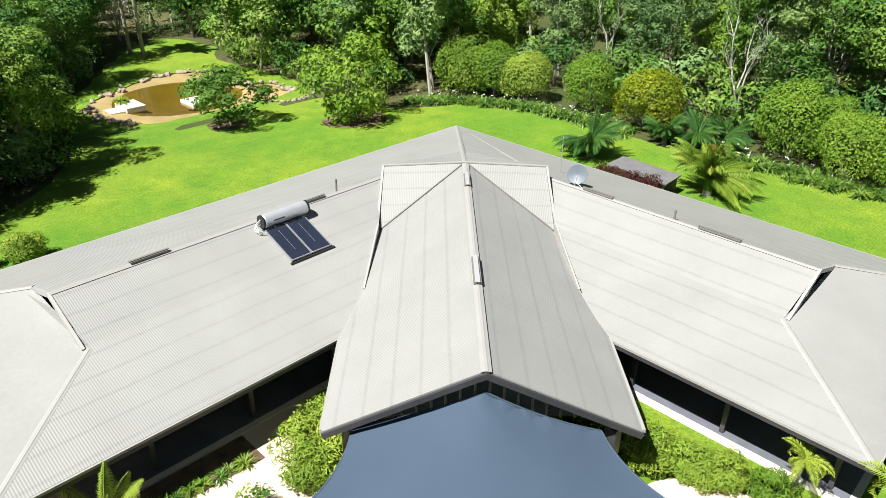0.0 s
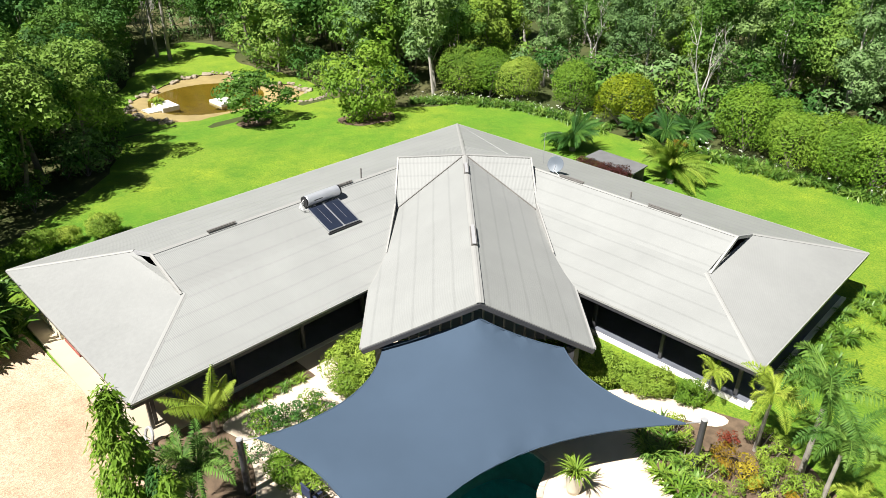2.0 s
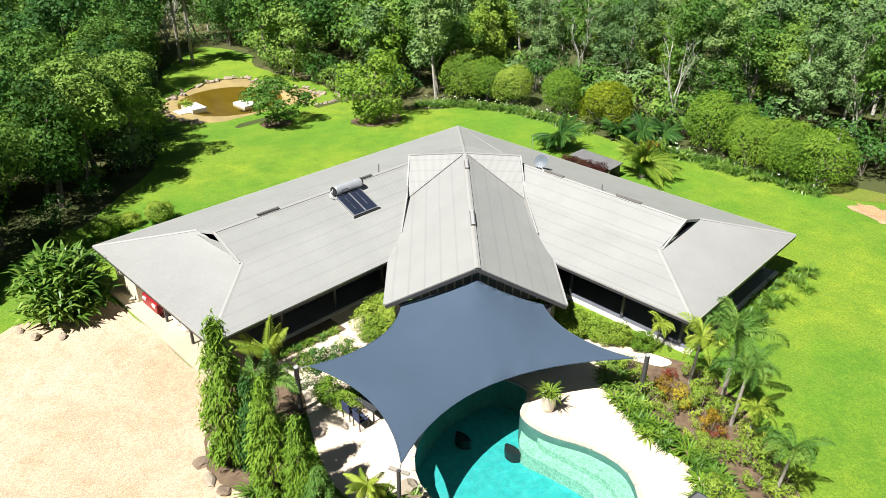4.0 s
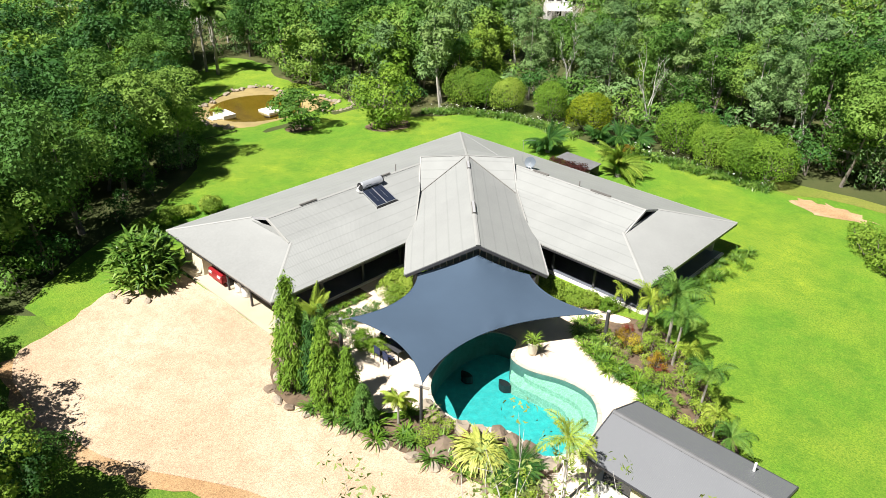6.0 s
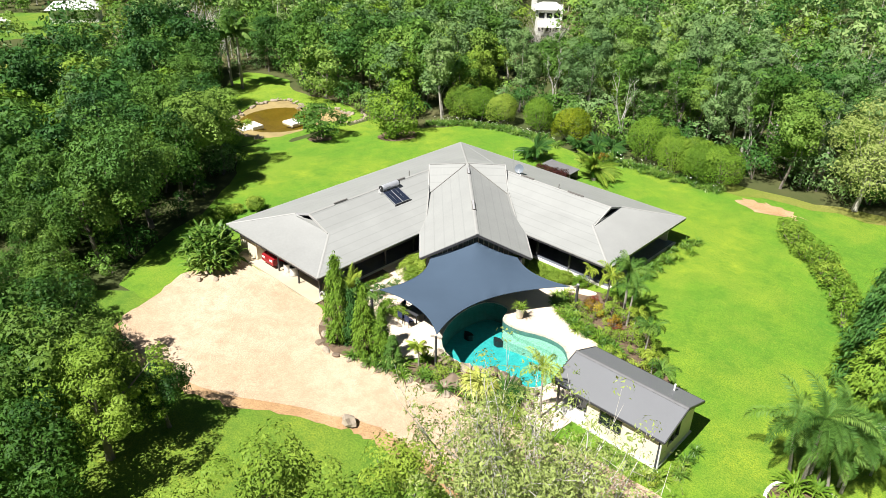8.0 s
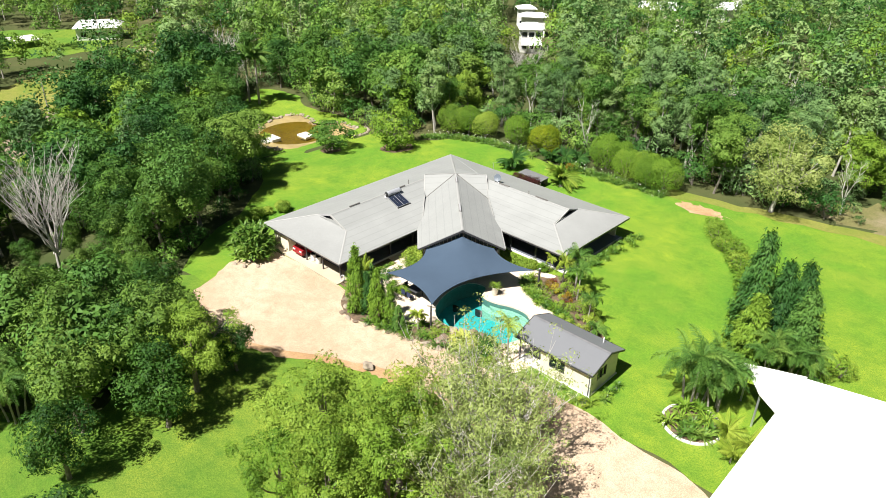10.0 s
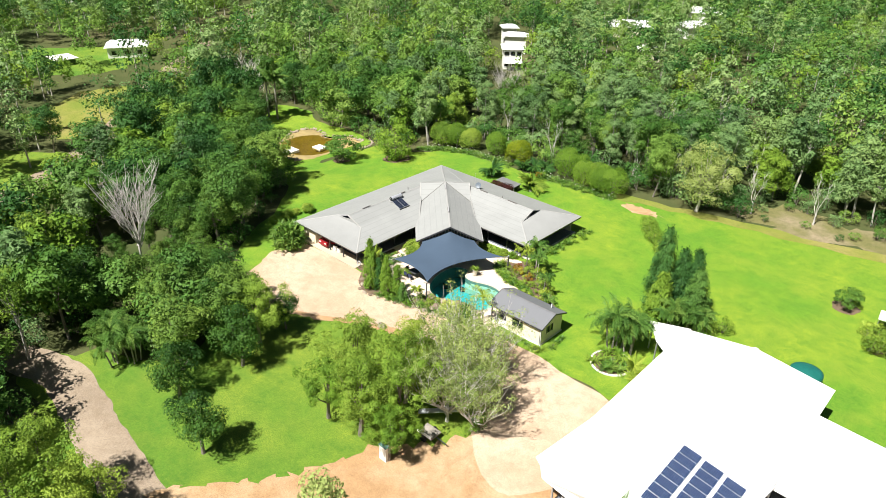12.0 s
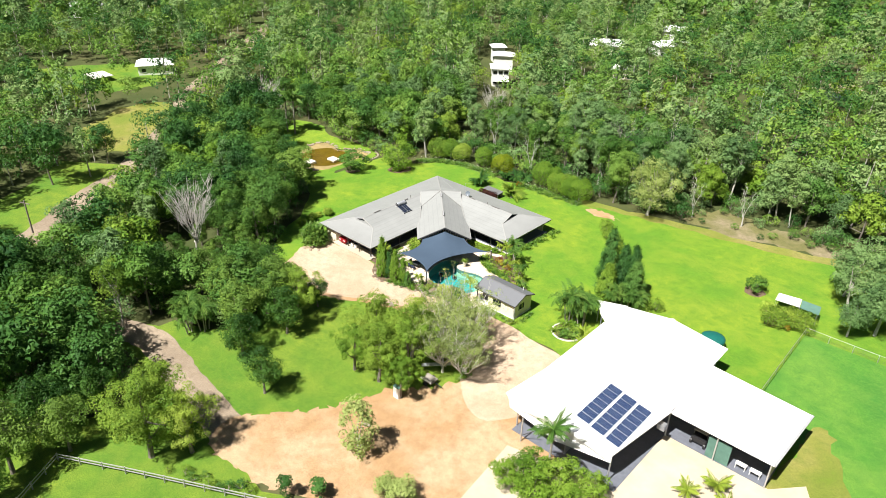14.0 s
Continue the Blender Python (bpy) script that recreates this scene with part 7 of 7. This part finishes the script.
for ln in (line, line2):
    row(ln, 0.6, 0.25, FL, 1.0, 1.4)
    row([(x, y + 0.6) for x, y in ln], 0.6, 0.25, FL, 1.0, 1.4)
    row([(x, y + 1.2) for x, y in ln], 0.7, 0.25, FL, 1.0, 1.4)
for o in FL:
    away(o)

RH = [shrub("lady_palm_bush", "bright green fan-leaved bush beside the verandah", "shrub", 275 + i, 1.9, 1.3, m_, 2600, 0.27, 0.22, "verandah bushes", 34) for i, m_ in enumerate((M_LEAF_LIME, M_LEAF_BRIGHT))]
for x, y, s in ((14.7, -22.2, 0.8), (15.8, -21.6, 0.85), (15.6, -22.7, 0.7), (14.6, -21.2, 0.8), (20.7, -15.1, 0.72), (21.7, -15.6, 0.74), (22.5, -14.8, 0.70), (23.5, -14.3, 0.62), (24.6, -13.9, 0.56), (19.7, -15.5, 0.75), (25.8, -13.5, 0.52), (22.1, -15.1, 0.6), (24.0, -14.5, 0.5), (18.6, -27.0, 0.55), (17.6, -27.4, 0.6)):
    put(RH[RNG.integers(2)], x, y, s)
HB = [shrub("clipped_hedge_bush", "small rounded dark green hedge bush", "shrub", 280 + i, 1.1, 0.7, m_, 420, 0.12, 0.45, "low hedge bushes") for i, m_ in enumerate((M_LEAF_DARK, M_LEAF_BRIGHT, M_LEAF_LIME))]
row([(13.2, -27.6), (13.6, -23.6)], 0.38, 0.08, LILY, 0.55, 0.75, 0.12)
row([(15.0, -27.0), (15.8, -24.1)], 0.42, 0.06, HB[:2], 0.75, 1.0)
row([(16.2, -28.0), (16.5, -26.6)], 0.5, 0.1, HB[:1], 0.7, 0.95)
row([(34.6, 8.6), (36.2, 6.4), (38.4, 4.4), (40.6, 1.6), (42.8, -2.0), (44.0, -5.5)], 0.8, 0.25, HB[1:], 1.4, 2.0)
row([(35.2, 8.2), (37.2, 5.9), (41.2, 2.0), (43.4, -2.4)], 0.7, 0.2, HB[1:], 1.3, 1.8)
row([(67.6, -0.8), (70.5, 0.4), (73.2, 1.2)], 0.6, 0.2, HB[2:], 1.8, 2.3)
row([(67.2, 0.4), (70.1, 1.6), (72.6, 2.2)], 0.6, 0.2, HB[2:], 1.8, 2.3)
row([(67.9, -1.6), (70.8, -0.4), (73.4, 0.4)], 0.7, 0.15, HB[2:], 1.7, 2.1)
row([(31.9, -76.2), (36, -74.4), (40.5, -71.8)], 0.9, 0.35, HB, 0.8, 1.3)
row([(53.8, -15.0), (56.5, -14.6), (60.5, -14.2)], 0.8, 0.3, HB, 1.2, 1.7)
row([(42.6, -40.6), (44.6, -42.6), (43.6, -44.0)], 0.7, 0.4, HB, 0.8, 1.3)
row([(52.6, -12.8), (54.2, -10.4), (53.6, -8.6)], 0.8, 0.3, HB, 1.2, 1.8)
row([(-6.0, -29.5), (-6.2, -26.0), (-5.4, -22.8)], 0.9, 0.3, RH[:1], 0.5, 0.75)
row([(-2.2, -16), (-2.0, -20)], 1.6, 0.3, RH, 0.4, 0.6)
CR = [shrub("croton", lab, "shrub", 285 + i, 1.3, 0.85, m_, 620, 0.17, 0.30, "coloured foliage shrubs") for i, (m_, lab) in enumerate(((M_ORANGE, "orange and bronze croton shrub in the poolside bed"), (M_RED, "bright red cordyline in the poolside bed"), (M_PURPLE, "maroon-leaved shrub in a hedge"), (M_LEAF_LIME, "yellow-green ginger shrub in the bed")))]
for k, x, y, s in ((3, 29.2, -17.2, 0.6), (3, 30.6, -17.6, 0.55), (3, 33.8, -18.4, 0.8), (3, 35.6, -20.6, 0.8), (3, 32.6, -16.2, 0.8), (3, 33.6, -16.6, 0.8), (3, 34.6, -17.8, 0.9), (3, 36.0, -19.4, 0.9), (3, 29.6, -14.6, 0.8), (0, 28.5, -16.1, 0.8), (0, 29.2, -16.3, 0.85), (3, 29.9, -16.4, 0.6), (1, 28.0, -14.8, 0.5), (0, 31.1, -16.8, 0.8), (1, 31.6, -17.1, 0.5), (3, 27.2, -16.6, 0.7), (3, 28.2, -17.2, 0.8), (3, 31.6, -18.2, 0.7), (3, 33.0, -20.2, 0.8), (3, 34.0, -20.6, 0.8), (3, 35.2, -21.6, 0.9), (3, 26.4, -15.8, 0.7), (3, 31.2, -15.6, 0.9), (3, 29.0, -14.2, 0.8), (3, 30.2, -15.8, 0.9), (3, 33.2, -17.4, 1.0), (3, 34.8, -19.6, 0.9), (1, 35.4, -19.6, 0.5), (3, 32.2, -17.8, 0.7), (1, 36.2, -21.0, 0.4), (3, 36.6, -22.0, 0.9), (1, 27.4, -28.8, 0.55), (3, 26.2, -28.9, 0.6), (3, 26.0, -30.2, 0.7), (3, 25.4, -29.4, 0.7), (3, 30.4, -30.0, 0.7), (3, 31.4, -29.6, 0.9), (3, 32.4, -30.4, 0.8), (3, 34.2, -30.8, 0.9), (0, 11.6, 12.6, 0.8), (3, 12.0, 13.0, 0.9), (2, 68.6, -2.0, 0.8), (0, 70.6, -1.4, 0.7), (3, 40.6, -28.6, 0.6)):
    put(CR[k], x, y, s, None, 1.0, 0.08)
row([(8.6, 4.1), (12.4, 3.8)], 0.6, 0.12, [CR[2]], 0.75, 0.95)
row([(8.6, 4.5), (12.4, 4.2)], 0.6, 0.12, [CR[2]], 0.75, 0.95)
for x, y, s in ((24.8, -30.6, 0.9), (25.6, -30.7, 1.0), (26.4, -29.6, 1.0), (23.2, -31.4, 1.3), (22.4, -31.8, 1.5), (27.4, -30.4, 0.8), (29.8, -29.9, 0.8), (24.6, -28.6, 0.8), (47.4, -25.2, 1.2), (48.4, -25.6, 1.2), (47.9, -24.6, 1.2), (46.9, -24.4, 1.1), (46.4, -25.6, 1.5), (49.2, -25.4, 1.5), (48.6, -23.6, 1.6), (46.6, -23.2, 1.6), (47.6, -22.8, 1.6), (49.4, -24.2, 1.4), (48.0, -26.0, 1.3), (23.8, -29.6, 1.0), (25.0, -31.0, 1.0), (27.0, -31.0, 1.1), (28.6, -30.6, 1.0), (30.8, -29.6, 1.0), (21.4, -32.6, 1.1), (20.0, -32.9, 1.0), (24.0, -32.0, 1.1), (29.4, -28.6, 1.0)):
    put(LILY[RNG.integers(3)], x, y, s * 1.2, None, 1.0, 0.1)
for o in (*LILY, *RH, *HB, *CR):
    away(o)
# brick edge of the round palm bed
bed = thing("garden_edging", "round brick-edged palm bed on the lawn", "garden edging", (47.8, -24.4, 0))
for i in range(40):
    a = i * math.pi / 20
    q = part("edging_brick", Geo().box(-0.16, -0.1, -0.05, 0.16, 0.1, 0.16), M_EDGE, bed)
    q.matrix_basis = Matrix.Translation((47.8 + 2.2 * math.cos(a), -24.4 + 2.2 * math.sin(a), 0.0)) @ Matrix.Rotation(a + math.pi / 2, 4, "Z")
lone("garden_bed", Geo().slab([(47.8 + 2.1 * math.cos(a), -24.4 + 2.1 * math.sin(a), 0.07) for a in np.arange(0, 6.28, 0.3)], 0.1), M_MULCH, "mulched round bed under the palms", "garden bed", "structure")
for x, y, s in ((-13.4, 2.4, 2.6), (-20.9, -4.6, 1.6), (63.2, 6.1, 1.6)):
    land("tree_mulch", [(x + s * (1 + 0.1 * math.sin(5 * a)) * math.cos(a), y + s * math.sin(a)) for a in np.arange(0, 6.28, 0.3)], 0.7, 0.05, M_MULCH, "dark mulch ring at the foot of a lawn tree", "mulch")

# ---- fences, poles and neighbours ----
fence = thing("rail_fence", "pale two-rail fence along the roadside", "fence", (30, -78, 0))
line = [(24.4, -89.2), (21.1, -84.0), (28.2, -79.9), (42.4, -72.05), (50, -68.2)]
for a, b in zip(line, line[1:]):
    n_ = max(1, round(math.dist(a, b) / 2.4))
    for i in range(n_):
        x, y = a[0] + (b[0] - a[0]) * i / n_, a[1] + (b[1] - a[1]) * i / n_
        part("post", Geo().box(x - 0.06, y - 0.06, -0.2, x + 0.06, y + 0.06, 1.1), M_BARGE, fence)
    for z in (1.05, 0.65):
        part("rail", Geo().beam((*a, z), (*b, z), 0.05, 0.12), M_BARGE, fence)
wire = thing("wire_fence", "thin post and wire fence across the grass", "fence", (73.3, -8, 0))
line = [(73.3, -22.0), (73.1, -10), (73.0, -0.6), (79.3, -0.5), (92, -0.2)]
for a, b in zip(line, line[1:]):
    n_ = max(1, round(math.dist(a, b) / 3.0))
    for i in range(n_):
        x, y = a[0] + (b[0] - a[0]) * i / n_, a[1] + (b[1] - a[1]) * i / n_
        part("post", Geo().tube([(x, y, -0.2), (x, y, 1.25)], [0.045, 0.045], 6), M_ALLOY, wire)
    part("rail", Geo().tube([(*a, 1.25), (*b, 1.25)], [0.03, 0.03], 6), M_ALLOY, wire)
    for z in (0.9, 0.6, 0.3):
        part("wire", Geo().tube([(*a, z), (*b, z)], [0.008, 0.008], 4), M_POST, wire)
pole = thing("power_pole", "dark timber power pole with a crossarm beside the road", "power pole", (-36.4, -65, 0))
part("shaft", Geo().tube([(-36.4, -65, -0.3), (-36.4, -65, 6.0)], [0.16, 0.11], 10), M_BARK, pole)
part("crossarm", Geo().beam((-37.4, -65.4, 5.5), (-35.4, -64.6, 5.5), 0.1, 0.14), M_BARK, pole)
shel = thing("garden_shelter", "small shelter with white and green roofs by a hedge", "shelter", (70.5, 3.6, 0))
part("roof", Geo().slab([(67.2, 2.6, 2.0), (70.6, 3.0, 2.0), (70.2, 5.2, 2.2), (67.0, 4.6, 2.2)], 0.06), M_WHITE, shel, "white metal roof")
part("roof", Geo().slab([(70.7, 3.0, 1.95), (73.4, 2.8, 1.95), (73.0, 5.2, 2.1), (70.3, 5.2, 2.1)], 0.06), M_CLOTHGREEN, shel, "green cloth roof")
for x, y in ((67.3, 2.8), (70.6, 3.2), (73.2, 3.0), (67.2, 4.4), (70.2, 5.0), (72.8, 5.0)):
    part("post", Geo().tube([(x, y, -0.1), (x, y, 1.95)], [0.04, 0.04], 6), M_ALLOY, shel)

trailer = thing("trailer", "weathered flat trailer parked under the trees", "trailer", (41.2, -46.2, 0))
part("deck", Geo().box(40.3, -47.0, 0.6, 42.1, -45.6, 0.72), M_WOOD, trailer)
part("side_board", Geo().box(40.3, -47.05, 0.72, 42.1, -47.0, 1.0), M_WHITE, trailer)
for y in (-47.1, -45.5):
    part("wheel", Geo().tube([(41.2, y - 0.1, 0.35), (41.2, y + 0.1, 0.35)], [0.34, 0.34], 14), M_BLACK, trailer)
part("drawbar", Geo().beam((42.1, -46.3, 0.6), (43.4, -46.3, 0.5), 0.08, 0.08), M_POST, trailer)
lone("sheet_metal", Geo().slab([(38.6, -45.0, 1.0), (41.6, -42.2, 1.3), (41.8, -42.6, 1.1), (38.8, -45.4, 0.8)], 0.05), M_ALLOY, "pale sheet of metal leaning by the trees", "metal sheet")
bin_ = thing("white_cabinet", "upright white metal cabinet beside the trees", "cabinet", (40.4, -51.0, 0))
part("body", Geo().box(39.8, -51.4, 0.05, 40.7, -50.8, 1.7), M_WHITE, bin_)
part("top", Geo().box(39.75, -51.45, 1.7, 40.75, -50.75, 1.76), M_CLOTHGREEN, bin_)


def bungalow(name, label, x, y, w, d, h, storeys, turn, wall_, roof_):
    """A distant house with a gable roof, windows and a lean-to."""
    t = thing(name, label, "house", (x, y, ground_z(x, y)))
    rot = Matrix.Rotation(radians(turn), 4, "Z")
    rot.translation = (0, 0, 0)
    loc = Matrix.Translation((x, y, ground_z(x, y))) @ rot

    def lay(nm, geo, mat, parent=None, lab=""):
        ob = part(nm, geo, mat, parent or t, lab)
        if parent is None:
            ob.matrix_parent_inverse = Matrix.Identity(4)
            ob.matrix_basis = rot
        else:
            ob.matrix_parent_inverse = Matrix.Identity(4)
        return ob

    lay("wall", Geo().box(-w / 2, -d / 2, -0.3, w / 2, d / 2, h), wall_)
    e = 0.7
    lay("roof", Geo().add([(-w / 2 - e, -d / 2 - e, h), (w / 2 + e, -d / 2 - e, h), (w / 2 + e, d / 2 + e, h), (-w / 2 - e, d / 2 + e, h), (-w / 2 + 1, 0, h + d * 0.22), (w / 2 - 1, 0, h + d * 0.22)], [(0, 1, 5, 4), (2, 3, 4, 5), (1, 2, 5), (3, 0, 4), (3, 2, 1, 0)]), roof_)
    for s in range(storeys):
        z = 0.9 + s * 2.9
        for i in range(3):
            cx = -w / 2 + w * (i + 0.5) / 3
            q = lay("window", Geo().box(cx - 0.6, -d / 2 - 0.06, z, cx + 0.6, -d / 2 + 0.02, z + 1.1), M_GLASS)
            lay("window_frame", Geo().box(cx - 0.68, -d / 2 - 0.08, z + 1.1, cx + 0.68, -d / 2 + 0.02, z + 1.18), M_WHITE, q)
            lay("window_sill", Geo().box(cx - 0.68, -d / 2 - 0.12, z - 0.08, cx + 0.68, -d / 2 + 0.02, z), M_WHITE, q)
    if storeys > 1:
        lay("lean_to", Geo().slab([(-w / 2, -d / 2 - 2.4, 2.3), (w / 2, -d / 2 - 2.4, 2.3), (w / 2, -d / 2, 2.9), (-w / 2, -d / 2, 2.9)], 0.08), roof_)
    return t


bungalow("neighbour_house", "two-storey white house among the trees", -43.0, 75.8, 5.0, 5.5, 5.6, 2, 42, M_WHITEWALL, M_ROOF_WHITE)
bungalow("neighbour_house", "white wing with a flat-pitched roof behind the two-storey house", -53.4, 91, 6.4, 4.2, 5.2, 1, 36, M_WHITEWALL, M_ROOF_WHITE)
bungalow("neighbour_house", "white outbuilding behind the two-storey house", -62.4, 99.5, 4.2, 4.0, 5.2, 1, 48, M_WHITEWALL, M_ROOF_WHITE)
bungalow("neighbour_house", "white-roofed open house far among the trees", -42.5, 141, 13, 8, 3.4, 1, 36, M_CREAM, M_ROOF_WHITE)
bungalow("neighbour_house", "small white-roofed house in the woods", -34.5, 182, 11, 8, 4.2, 1, 20, M_WHITEWALL, M_ROOF_WHITE)
bungalow("neighbour_house", "white-roofed cottage in a grass clearing", -125, 5, 10, 6.5, 3.0, 1, 60, M_WHITEWALL, M_ROOF_WHITE)
bungalow("neighbour_house", "pale low building half hidden by trees", -26, 153, 8, 7, 4.2, 1, 60, M_WHITEWALL, M_ROOF_WHITE)
bungalow("neighbour_house", "white roof far off among the trees", -226, 28, 13, 9, 4, 1, 40, M_WHITEWALL, M_ROOF_WHITE)
bungalow("neighbour_house", "grey-roofed shed among the trees", -19, 110, 6, 5, 3.6, 1, 30, M_CREAM, M_ROOF_WHITE)
lone("concrete_pad", Geo().box(-131, -15, 0, -124, -9, 0.2), M_EDGE, "pale concrete pad in a grass clearing", "paving", "structure")
